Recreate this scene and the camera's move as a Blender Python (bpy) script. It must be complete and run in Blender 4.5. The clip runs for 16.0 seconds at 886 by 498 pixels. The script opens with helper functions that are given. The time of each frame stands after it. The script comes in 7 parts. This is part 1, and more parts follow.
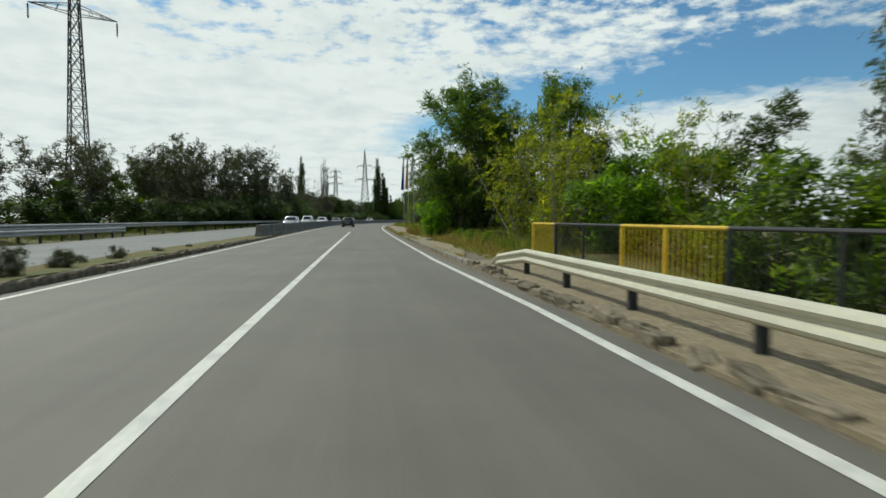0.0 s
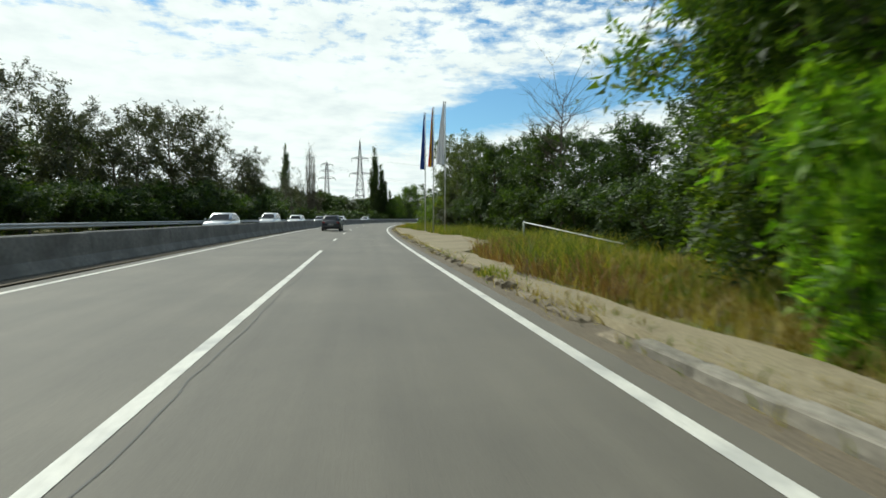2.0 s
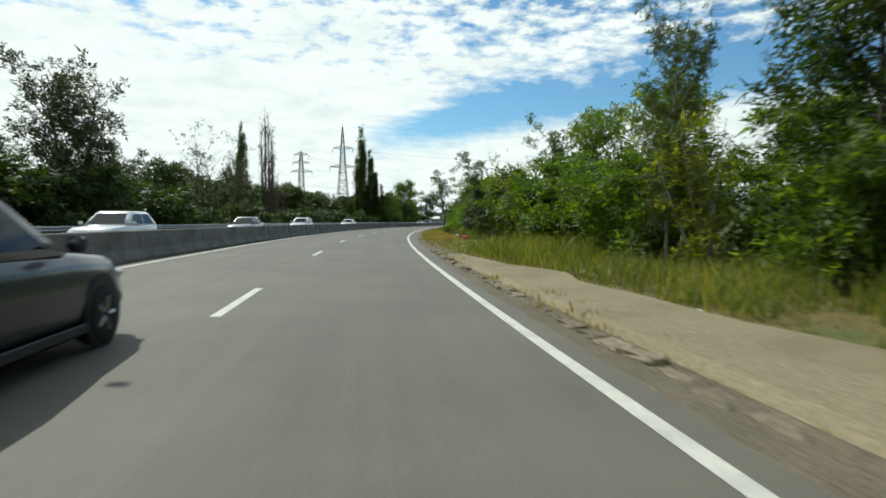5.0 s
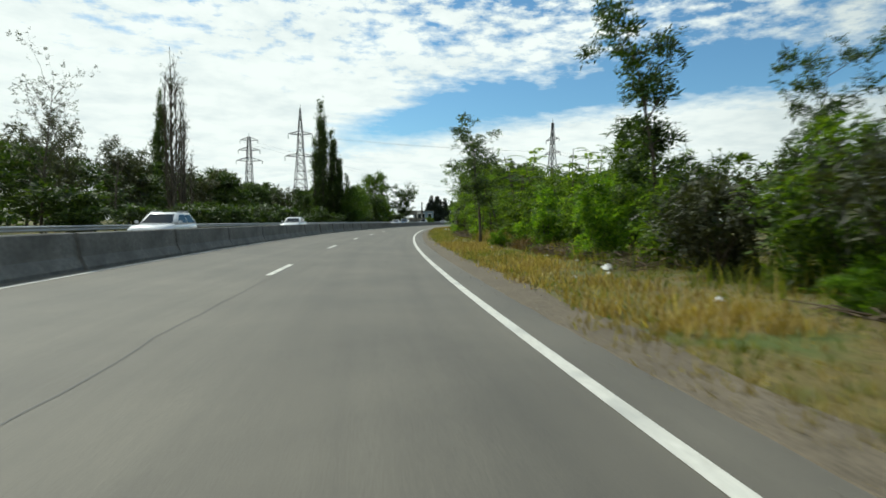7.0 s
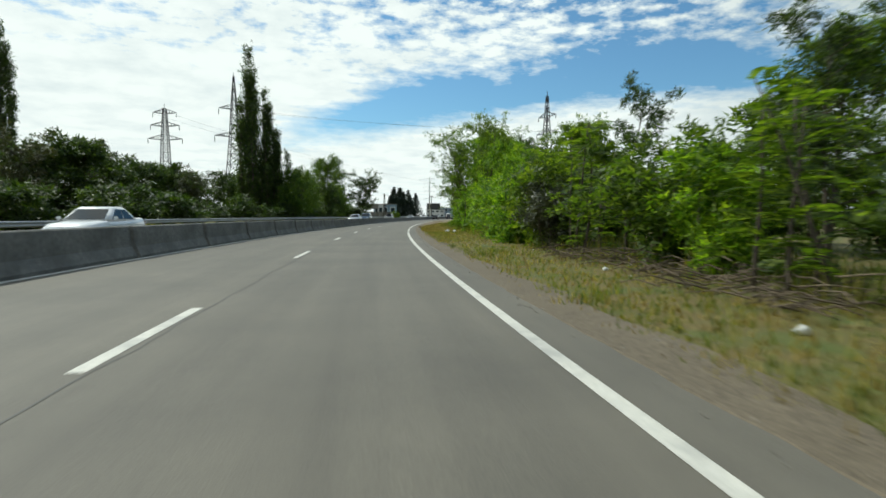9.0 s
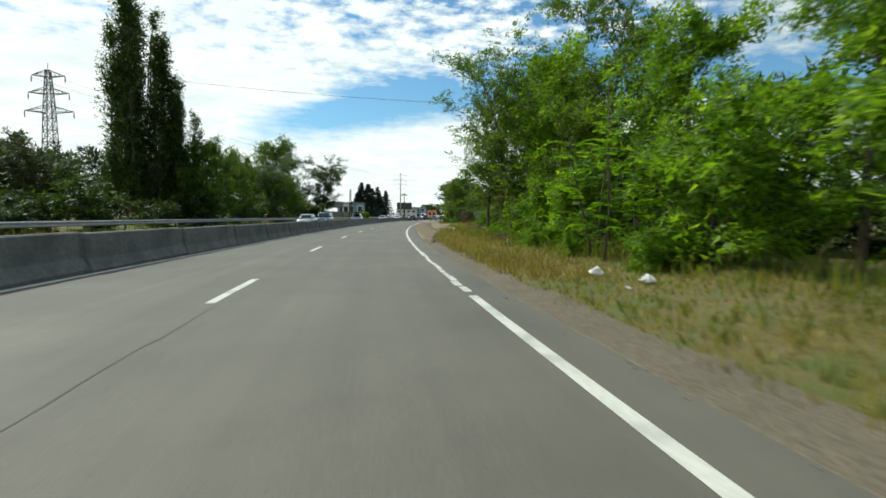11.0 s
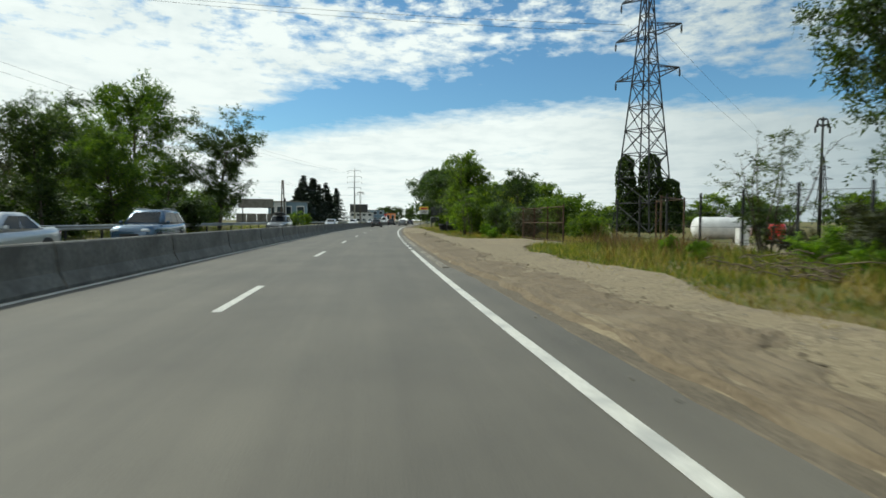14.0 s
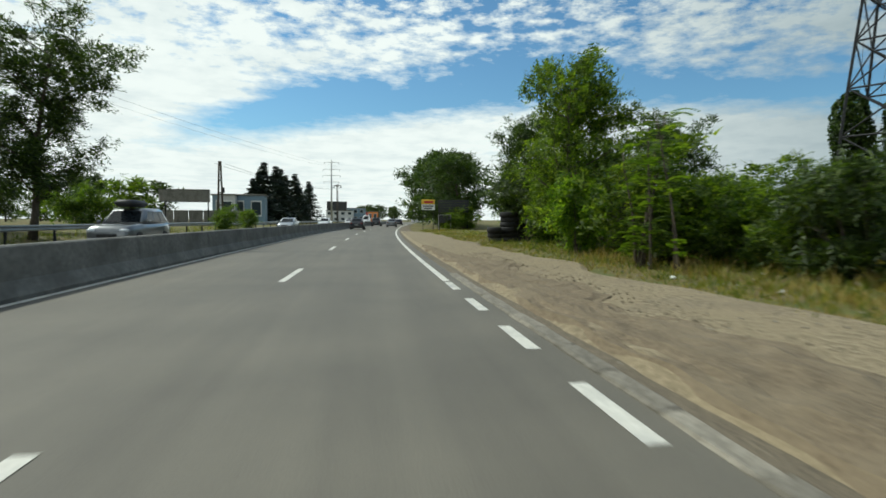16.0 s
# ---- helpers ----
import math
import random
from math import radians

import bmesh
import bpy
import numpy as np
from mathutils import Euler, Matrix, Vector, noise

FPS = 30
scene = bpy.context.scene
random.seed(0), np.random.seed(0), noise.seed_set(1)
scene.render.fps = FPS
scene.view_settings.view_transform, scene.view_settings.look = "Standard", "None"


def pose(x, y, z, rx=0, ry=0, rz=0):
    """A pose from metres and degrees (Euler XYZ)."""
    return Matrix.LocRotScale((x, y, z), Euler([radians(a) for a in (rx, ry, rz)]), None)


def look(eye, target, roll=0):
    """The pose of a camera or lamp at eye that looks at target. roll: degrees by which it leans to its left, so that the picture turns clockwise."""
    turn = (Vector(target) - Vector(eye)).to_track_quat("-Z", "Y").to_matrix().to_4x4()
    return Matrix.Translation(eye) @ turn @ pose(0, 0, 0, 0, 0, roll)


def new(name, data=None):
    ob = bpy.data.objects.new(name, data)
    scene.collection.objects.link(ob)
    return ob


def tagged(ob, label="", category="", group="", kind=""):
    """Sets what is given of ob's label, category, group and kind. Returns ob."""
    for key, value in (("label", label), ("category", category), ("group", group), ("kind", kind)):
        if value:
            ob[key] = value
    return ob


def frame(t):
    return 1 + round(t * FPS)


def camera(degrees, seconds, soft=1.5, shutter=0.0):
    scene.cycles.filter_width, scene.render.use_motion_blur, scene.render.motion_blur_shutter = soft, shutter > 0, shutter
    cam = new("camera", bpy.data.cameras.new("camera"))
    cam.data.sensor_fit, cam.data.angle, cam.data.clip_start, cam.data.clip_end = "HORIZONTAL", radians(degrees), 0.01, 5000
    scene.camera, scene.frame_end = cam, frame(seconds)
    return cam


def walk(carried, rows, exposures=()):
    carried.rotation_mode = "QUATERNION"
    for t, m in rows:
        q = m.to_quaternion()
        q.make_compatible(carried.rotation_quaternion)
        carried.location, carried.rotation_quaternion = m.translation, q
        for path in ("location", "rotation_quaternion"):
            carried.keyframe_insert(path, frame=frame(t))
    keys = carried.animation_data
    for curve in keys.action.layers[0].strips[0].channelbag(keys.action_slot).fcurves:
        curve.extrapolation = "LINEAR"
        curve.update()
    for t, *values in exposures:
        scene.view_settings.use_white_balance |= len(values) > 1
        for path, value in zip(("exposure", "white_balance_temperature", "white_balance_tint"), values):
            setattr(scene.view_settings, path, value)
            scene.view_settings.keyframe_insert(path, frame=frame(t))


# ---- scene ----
cam = camera(76.2, 16.0, soft=1.6, shutter=0.2)

# The drive: seconds, x, y, heading of the lens (degrees to the left of +y), tilt.
EYE = 1.30
ROWS = [
    (0, 0.00, 0.00, -8.05, -3.00), (0.5, 0.01, 8.77, -8.20, -3.06), (1, 0.05, 17.51, -8.37, -3.35), (1.5, 0.11, 26.23, -8.53, -3.06),
    (2, 0.18, 34.92, -8.52, -3.11), (2.5, 0.25, 43.59, -8.54, -2.95), (3, 0.33, 52.23, -8.65, -2.88), (3.5, 0.43, 60.84, -8.86, -2.67),
    (4, 0.57, 69.43, -9.10, -2.81), (4.5, 0.75, 77.99, -9.46, -2.82), (5, 1.00, 86.53, -10.06, -2.80), (5.5, 1.36, 95.03, -10.85, -2.77),
    (6, 1.84, 103.50, -11.74, -2.74), (6.5, 2.45, 111.93, -12.63, -2.86), (7, 3.18, 120.34, -13.51, -2.86), (7.5, 4.06, 128.71, -14.53, -3.11),
    (8, 5.08, 137.04, -15.65, -3.03), (8.5, 6.28, 145.34, -16.88, -2.93), (9, 7.64, 153.61, -17.92, -3.37), (9.5, 9.15, 161.84, -18.87, -3.28),
    (10, 10.78, 170.05, -19.73, -3.29), (10.5, 12.53, 178.22, -20.56, -3.30), (11, 14.40, 186.36, -21.37, -3.32), (11.5, 16.38, 194.47, -22.20, -3.26),
    (12, 18.47, 202.53, -23.04, -3.12), (12.5, 20.68, 210.54, -23.88, -3.21), (13, 22.99, 218.49, -24.65, -2.74), (13.5, 25.41, 226.39, -25.46, -2.81),
    (14, 27.92, 234.22, -26.20, -2.89), (14.5, 30.52, 241.98, -26.93, -3.08), (15, 33.19, 249.68, -27.52, -3.20), (15.5, 35.93, 257.31, -27.97, -3.13),
    (16, 38.69, 264.89, -28.16, -2.95),
]


def aimed(x, y, yaw, tilt):
    a, b = radians(yaw), radians(tilt)
    eye = Vector((x, y, EYE))
    return look(eye, eye + Vector((-math.sin(a) * math.cos(b), math.cos(a) * math.cos(b), math.sin(b))), 0.2)


walk(cam, [(t, aimed(x, y, yaw, tilt)) for t, x, y, yaw, tilt in ROWS], exposures=[(0, -0.32, 6300, -1), (1.2, -0.12, 6300, -1), (2.2, 0.0, 6300, -1), (4.2, 0.0, 6300, -1), (7, -0.05, 6300, -1), (9, -0.05, 6300, -1), (11.5, 0.1, 6300, -1), (12.8, 0.05, 6300, -1), (14, -0.08, 6300, -1), (16, -0.1, 6300, -1)])

# ---- sky and sun: fair weather with broken clouds, the sun high ahead and to the left ----
SUN_AZ, SUN_EL = 38.0, 48.0  # degrees to the left of +y, and up
world = bpy.data.worlds.new("sky")
scene.world = world
world.use_nodes = True
wn, wl = world.node_tree.nodes, world.node_tree.links
wn.clear()


def wmath(op, a, b=None, c=None, clamp=False):
    node = wn.new("ShaderNodeMath")
    node.operation, node.use_clamp = op, clamp
    for k, v in enumerate((a, b, c)):
        if v is None:
            continue
        if isinstance(v, (int, float)):
            node.inputs[k].default_value = v
        else:
            wl.new(v, node.inputs[k])
    return node.outputs[0]


def wnoise(vec, scale, detail, rough=0.55):
    node = wn.new("ShaderNodeTexNoise")
    node.inputs["Scale"].default_value, node.inputs["Detail"].default_value, node.inputs["Roughness"].default_value = scale, detail, rough
    wl.new(vec, node.inputs["Vector"])
    return node.outputs["Fac"]


coord = wn.new("ShaderNodeTexCoord").outputs["Generated"]
sep = wn.new("ShaderNodeSeparateXYZ")
wl.new(coord, sep.inputs[0])
dx, dy, dz = sep.outputs
azim = wmath("MULTIPLY", wmath("ARCTAN2", dx, dy), 180 / math.pi)  # degrees to the right of +y
elev = wmath("MULTIPLY", wmath("ARCSINE", dz), 180 / math.pi)
flat = wmath("DIVIDE", 1.0, wmath("MAXIMUM", wmath("ADD", dz, 0.06), 0.03))
plane = wn.new("ShaderNodeCombineXYZ")
wl.new(wmath("MULTIPLY", dx, flat), plane.inputs[0])
wl.new(wmath("MULTIPLY", dy, flat), plane.inputs[1])
deck = plane.outputs[0]
puffs = wnoise(deck, 5.5, 7, 0.62)
broad = wnoise(deck, 0.75, 4, 0.5)
angles = wn.new("ShaderNodeCombineXYZ")
wl.new(wmath("MULTIPLY", azim, 0.42), angles.inputs[0])
wl.new(wmath("MULTIPLY", elev, 0.95), angles.inputs[1])
fleece = wnoise(angles.outputs[0], 1.0, 5, 0.6)  # small fleecy cloudlets
# a clear gap between two cloud decks, rising from the left to its highest point ahead on the right
arch = wmath("SUBTRACT", 13.2, wmath("MULTIPLY", wmath("POWER", wmath("SUBTRACT", azim, 40), 2), 0.0036))
away = wmath("DIVIDE", wmath("ADD", wmath("SUBTRACT", elev, arch), wmath("MULTIPLY", wmath("SUBTRACT", broad, 0.5), 5.0)), 2.6)
gap = wmath("MULTIPLY", wmath("POWER", 2.718, wmath("MULTIPLY", wmath("MULTIPLY", away, away), -1.0)), wmath("MULTIPLY", wmath("ADD", azim, 3), 0.07, clamp=True))
# mackerel cloud breaks up higher in the sky
high = wmath("MULTIPLY", wmath("SUBTRACT", elev, 12.5), 0.10, clamp=True)
right = wmath("MULTIPLY", wmath("ADD", azim, 8), 0.03, clamp=True)
grit = wmath("ADD", 0.5, wmath("MULTIPLY", wmath("MULTIPLY", wmath("SUBTRACT", elev, 8), 0.07, clamp=True), 3.0))
cover = wmath("ADD", wmath("MULTIPLY", wmath("SUBTRACT", puffs, 0.5), grit), wmath("MULTIPLY", wmath("SUBTRACT", broad, 0.5), 1.6))
cover = wmath("ADD", cover, wmath("MULTIPLY", wmath("SUBTRACT", fleece, 0.5), wmath("ADD", 0.5, wmath("MULTIPLY", wmath("MULTIPLY", wmath("SUBTRACT", elev, 11), 0.10, clamp=True), 2.6))))
cover = wmath("SUBTRACT", wmath("ADD", cover, 1.05), wmath("MULTIPLY", gap, 1.45))
cover = wmath("SUBTRACT", cover, wmath("MULTIPLY", high, wmath("ADD", 0.40, wmath("MULTIPLY", right, 0.40))))
cover = wmath("MULTIPLY", cover, 1.35, clamp=True)
sky = wn.new("ShaderNodeTexSky")
sky.sky_type, sky.sun_disc = "NISHITA", False
sky.sun_elevation, sky.sun_rotation = radians(SUN_EL), radians(-SUN_AZ)
sky.air_density, sky.dust_density, sky.ozone_density = 1.0, 0.5, 2.0
tone = wn.new("ShaderNodeMixRGB")
tone.blend_type = "MULTIPLY"
tone.inputs[0].default_value = 1.0
tone.inputs[2].default_value = (0.080, 0.108, 0.120, 1)
wl.new(sky.outputs[0], tone.inputs[1])
shade = wn.new("ShaderNodeMixRGB")
shade.inputs[1].default_value = (0.70, 0.76, 0.80, 1)
shade.inputs[2].default_value = (1.02, 1.03, 1.02, 1)
wl.new(wmath("ADD", wmath("MULTIPLY", wnoise(deck, 2.1, 5), 1.7), wmath("MULTIPLY", wmath("SUBTRACT", fleece, 0.5), 0.9), clamp=True), shade.inputs[0])
# clouds far from the sun are greyer
dim = wn.new("ShaderNodeMixRGB")
dim.blend_type = "MULTIPLY"
dim.inputs[2].default_value = (0.47, 0.52, 0.56, 1)
wl.new(wmath("MULTIPLY", wmath("SUBTRACT", azim, 34), 0.034, clamp=True), dim.inputs[0])
wl.new(shade.outputs[0], dim.inputs[1])
mix = wn.new("ShaderNodeMixRGB")
wl.new(cover, mix.inputs[0])
wl.new(tone.outputs[0], mix.inputs[1])
wl.new(dim.outputs[0], mix.inputs[2])
back = wn.new("ShaderNodeBackground")
back.inputs[1].default_value = 1.0
wl.new(mix.outputs[0], back.inputs[0])
wl.new(back.outputs[0], wn.new("ShaderNodeOutputWorld").inputs[0])

sun = new("sun", bpy.data.lights.new("sun", "SUN"))
sun.data.energy, sun.data.angle, sun.data.color = 3.4, radians(0.53), (1.0, 0.95, 0.86)
to_sun = Vector((-math.sin(radians(SUN_AZ)) * math.cos(radians(SUN_EL)), math.cos(radians(SUN_AZ)) * math.cos(radians(SUN_EL)), math.sin(radians(SUN_EL))))
sun.matrix_world = look(to_sun * 300, (0, 0, 0))

# ---- materials ----
def material(name, rough=0.8, metal=0.0):
    m = bpy.data.materials.new(name)
    m.use_nodes = True
    b = m.node_tree.nodes["Principled BSDF"]
    b.inputs["Roughness"].default_value, b.inputs["Metallic"].default_value = rough, metal
    return m, m.node_tree.nodes, m.node_tree.links, b


def noise_node(nodes, links, scale, detail=4.0, rough=0.55, coords="Object", vec=None, stretch=None):
    tex = nodes.new("ShaderNodeTexNoise")
    tex.inputs["Scale"].default_value, tex.inputs["Detail"].default_value, tex.inputs["Roughness"].default_value = scale, detail, rough
    if vec is None:
        vec = nodes.new("ShaderNodeTexCoord").outputs[coords]
    if stretch:
        mp = nodes.new("ShaderNodeMapping")
        mp.inputs["Scale"].default_value = stretch
        links.new(vec, mp.inputs[0])
        vec = mp.outputs[0]
    links.new(vec, tex.inputs["Vector"])
    return tex.outputs["Fac"]


def ramp(nodes, links, fac, stops):
    r = nodes.new("ShaderNodeValToRGB")
    e = r.color_ramp.elements
    while len(e) < len(stops):
        e.new(0.5)
    for k, (p, c) in enumerate(stops):
        e[k].position, e[k].color = p, (*c, 1)
    links.new(fac, r.inputs[0])
    return r.outputs[0]


def blend(nodes, links, a, b, fac, how="MIX"):
    n = nodes.new("ShaderNodeMixRGB")
    n.blend_type = how
    for k, v in ((0, fac), (1, a), (2, b)):
        if isinstance(v, (int, float)):
            n.inputs[k].default_value = v
        elif isinstance(v, tuple):
            n.inputs[k].default_value = (*v, 1)
        else:
            links.new(v, n.inputs[k])
    return n.outputs[0]


def bump(nodes, links, b, height, strength=0.3, dist=0.02):
    n = nodes.new("ShaderNodeBump")
    n.inputs["Strength"].default_value, n.inputs["Distance"].default_value = strength, dist
    links.new(height, n.inputs["Height"])
    links.new(n.outputs[0], b.inputs["Normal"])


def two_scale(name, c1, c2, fine=30.0, coarse=1.2, rough=0.85, metal=0.0, bumps=0.3, dist=0.01, c3=None, coords="Object", stretch=None, vary=0.0):
    """A surface whose colour varies from c1 to c2 in grain and in stains, with c3 in patches, and fine relief."""
    m, n, l, b = material(name, rough, metal)
    grain = noise_node(n, l, fine, 5, 0.6, coords, None, stretch)
    stain = noise_node(n, l, coarse, 5, 0.6, coords)
    col = ramp(n, l, grain, [(0.3, c1), (0.7, c2)])
    if c3:
        col = blend(n, l, col, c3, ramp(n, l, stain, [(0.48, (0, 0, 0)), (0.68, (0.85, 0.85, 0.85))]))
    else:
        col = blend(n, l, col, ramp(n, l, stain, [(0.3, (0.72, 0.72, 0.72)), (0.7, (1.1, 1.1, 1.1))]), 0.8, "MULTIPLY")
    if vary:
        rnd = n.new("ShaderNodeObjectInfo").outputs["Random"]
        col = blend(n, l, col, ramp(n, l, rnd, [(0, (1 - vary,) * 3), (1, (1 + vary,) * 3)]), 1.0, "MULTIPLY")
    l.new(col, b.inputs["Base Color"])
    if bumps:
        bump(n, l, b, grain, bumps, dist)
    return m


def plain(name, colour, rough=0.5, metal=0.0, coat=0.0):
    m, n, l, b = material(name, rough, metal)
    f = noise_node(n, l, 6, 4)
    l.new(blend(n, l, tuple(v * 0.85 for v in colour), tuple(min(1, v * 1.1) for v in colour), f), b.inputs["Base Color"])
    if coat:
        b.inputs["Coat Weight"].default_value, b.inputs["Coat Roughness"].default_value = coat, 0.04
    return m


def asphalt_mat():
    m, n, l, b = material("worn_asphalt", 0.72)
    grain = noise_node(n, l, 90, 3, 0.7)
    patch = noise_node(n, l, 0.35, 5, 0.6)
    streak = noise_node(n, l, 1.0, 4, 0.6, "UV", None, (1.6, 0.05, 1))
    col = ramp(n, l, grain, [(0.25, (0.067, 0.061, 0.050)), (0.75, (0.185, 0.169, 0.138))])
    col = blend(n, l, col, ramp(n, l, patch, [(0.3, (0.8, 0.8, 0.8)), (0.7, (1.14, 1.13, 1.1))]), 1.0, "MULTIPLY")
    col = blend(n, l, col, ramp(n, l, streak, [(0.3, (0.82, 0.82, 0.82)), (0.7, (1.12, 1.12, 1.1))]), 0.9, "MULTIPLY")
    l.new(col, b.inputs["Base Color"])
    bump(n, l, b, grain, 0.25, 0.006)
    return m


def ground_mat():
    """Dry grass, bare soil and greener patches."""
    m, n, l, b = material("dry_grass_ground", 0.95)
    fine = noise_node(n, l, 14, 6, 0.7)
    mid = noise_node(n, l, 0.8, 5, 0.6)
    big = noise_node(n, l, 0.09, 3, 0.5)
    col = ramp(n, l, fine, [(0.25, (0.042, 0.040, 0.012)), (0.5, (0.135, 0.106, 0.031)), (0.78, (0.26, 0.195, 0.068))])
    col = blend(n, l, col, (0.066, 0.108, 0.018), ramp(n, l, mid, [(0.45, (0, 0, 0)), (0.65, (0.8, 0.8, 0.8))]))
    col = blend(n, l, col, (0.20, 0.158, 0.082), ramp(n, l, big, [(0.56, (0, 0, 0)), (0.7, (0.6, 0.6, 0.6))]))
    l.new(col, b.inputs["Base Color"])
    bump(n, l, b, fine, 0.6, 0.05)
    return m


def leaf_mat(name, c1, c2, c3, glow=0.35, scale=0.5):
    """Leaves: a diffuse blade that lets part of the light through."""
    m, n, l, b = material(name, 0.55)
    rnd = n.new("ShaderNodeNewGeometry").outputs["Random Per Island"]
    spot = noise_node(n, l, scale, 3)
    oi = n.new("ShaderNodeObjectInfo").outputs["Random"]
    col = ramp(n, l, rnd, [(0.0, c1), (0.55, c2), (1.0, c3)])
    col = blend(n, l, col, ramp(n, l, spot, [(0.3, (0.75, 0.78, 0.7)), (0.7, (1.2, 1.15, 1.1))]), 1.0, "MULTIPLY")
    col = blend(n, l, col, ramp(n, l, oi, [(0, (0.85, 0.9, 0.85)), (1, (1.15, 1.1, 1.05))]), 1.0, "MULTIPLY")
    l.new(col, b.inputs["Base Color"])
    tr = n.new("ShaderNodeBsdfTranslucent")
    l.new(blend(n, l, col, (1.5, 1.6, 0.5), 1.0, "MULTIPLY"), tr.inputs[0])
    ms = n.new("ShaderNodeMixShader")
    ms.inputs[0].default_value = glow
    l.new(b.outputs[0], ms.inputs[1])
    l.new(tr.outputs[0], ms.inputs[2])
    l.new(ms.outputs[0], n["Material Output"].inputs[0])
    return m


ASPHALT = asphalt_mat()
TAR = two_scale("road_tar", (0.03, 0.029, 0.027), (0.075, 0.072, 0.065), 30, 1.0, 0.6, 0, 0.2, 0.003)
OLD_ASPHALT = two_scale("pale_asphalt", (0.13, 0.13, 0.125), (0.24, 0.235, 0.225), 60, 0.4, 0.8, 0, 0.2, 0.006)
GROUND = ground_mat()
SAND = two_scale("sandy_verge", (0.142, 0.117, 0.068), (0.365, 0.308, 0.196), 30, 0.42, 0.95, 0, 0.7, 0.025, (0.17, 0.132, 0.074))
def gravel_mat():
    """Pale compacted gravel: stones of many greys, dusty patches, damp brown stains."""
    m, n, l, b = material("gravel", 0.95)
    pos = n.new("ShaderNodeTexCoord").outputs["Object"]
    cell = n.new("ShaderNodeTexVoronoi")
    cell.inputs["Scale"].default_value = 22
    l.new(pos, cell.inputs["Vector"])
    tint = n.new("ShaderNodeSeparateColor")
    l.new(cell.outputs["Color"], tint.inputs[0])
    stones = ramp(n, l, tint.outputs[0], [(0.1, (0.10, 0.077, 0.045)), (0.55, (0.225, 0.180, 0.110)), (0.95, (0.345, 0.285, 0.185))])
    dust = noise_node(n, l, 1.1, 6, 0.65)
    grit = noise_node(n, l, 60, 3, 0.6)
    col = blend(n, l, stones, (0.25, 0.200, 0.122), ramp(n, l, dust, [(0.38, (0.15, 0.15, 0.15)), (0.62, (0.8, 0.8, 0.8))]))
    col = blend(n, l, col, (0.165, 0.13, 0.09), ramp(n, l, noise_node(n, l, 0.42, 4, 0.6), [(0.54, (0, 0, 0)), (0.7, (0.55, 0.55, 0.55))]))
    col = blend(n, l, col, ramp(n, l, grit, [(0.3, (0.8, 0.8, 0.8)), (0.7, (1.15, 1.15, 1.15))]), 1.0, "MULTIPLY")
    l.new(col, b.inputs["Base Color"])
    bump(n, l, b, cell.outputs["Distance"], 0.5, 0.012)
    return m


GRAVEL = gravel_mat()
RUBBLE = two_scale("brown_rubble", (0.085, 0.063, 0.038), (0.255, 0.198, 0.126), 22, 0.9, 0.95, 0, 0.9, 0.03, (0.215, 0.172, 0.112))
DIRT = two_scale("road_edge_dirt", (0.075, 0.060, 0.040), (0.215, 0.176, 0.122), 26, 0.9, 0.95, 0, 0.6, 0.03)
PAINT = two_scale("road_paint", (0.50, 0.485, 0.43), (0.72, 0.70, 0.63), 18, 1.6, 0.6, 0, 0.1, 0.003, (0.38, 0.375, 0.35))
CONCRETE = two_scale("weathered_concrete", (0.125, 0.120, 0.106), (0.245, 0.235, 0.21), 9, 0.8, 0.85, 0, 0.25, 0.01, (0.095, 0.09, 0.078), vary=0.04)
STONE = two_scale("kerb_stone", (0.13, 0.115, 0.09), (0.30, 0.275, 0.225), 16, 2.0, 0.9, 0, 0.5, 0.02, None, vary=0.25)
OLD_STONE = two_scale("soil_covered_kerb_stone", (0.092, 0.074, 0.048), (0.285, 0.238, 0.165), 14, 2.4, 0.95, 0, 0.7, 0.03, None, vary=0.3)
GALV = two_scale("dull_galvanised_steel", (0.33, 0.34, 0.34), (0.48, 0.48, 0.47), 20, 1.0, 0.5, 0.6, 0.05, 0.002)
CREAM = two_scale("cream_painted_steel", (0.44, 0.42, 0.32), (0.58, 0.56, 0.43), 12, 1.5, 0.5, 0, 0.05, 0.002, (0.45, 0.42, 0.33))
YELLOW = two_scale("yellow_paint", (0.55, 0.36, 0.02), (0.74, 0.50, 0.03), 14, 2.0, 0.5, 0, 0.05, 0.002)
BLACK_STEEL = plain("black_paint", (0.02, 0.021, 0.022), 0.5)
DARK_STEEL = two_scale("dark_weathered_steel", (0.014, 0.016, 0.018), (0.036, 0.037, 0.040), 8, 0.6, 0.75, 0.0, 0.0)
RUST = two_scale("rusty_brown_steel", (0.06, 0.035, 0.022), (0.14, 0.085, 0.05), 12, 1.5, 0.8, 0.2, 0.1, 0.003)
BARK = two_scale("grey_brown_bark", (0.045, 0.036, 0.027), (0.14, 0.115, 0.085), 14, 1.2, 0.95, 0, 0.7, 0.03, None, "Object", (1, 1, 0.2))
DEAD_BARK = two_scale("bleached_dead_wood", (0.30, 0.285, 0.25), (0.50, 0.48, 0.43), 12, 1.2, 0.9, 0, 0.4, 0.01, None, "Object", (1, 1, 0.3))
PALE_BARK = two_scale("pale_bark", (0.16, 0.145, 0.12), (0.33, 0.31, 0.26), 12, 1.2, 0.9, 0, 0.4, 0.02, None, "Object", (1, 1, 0.3))
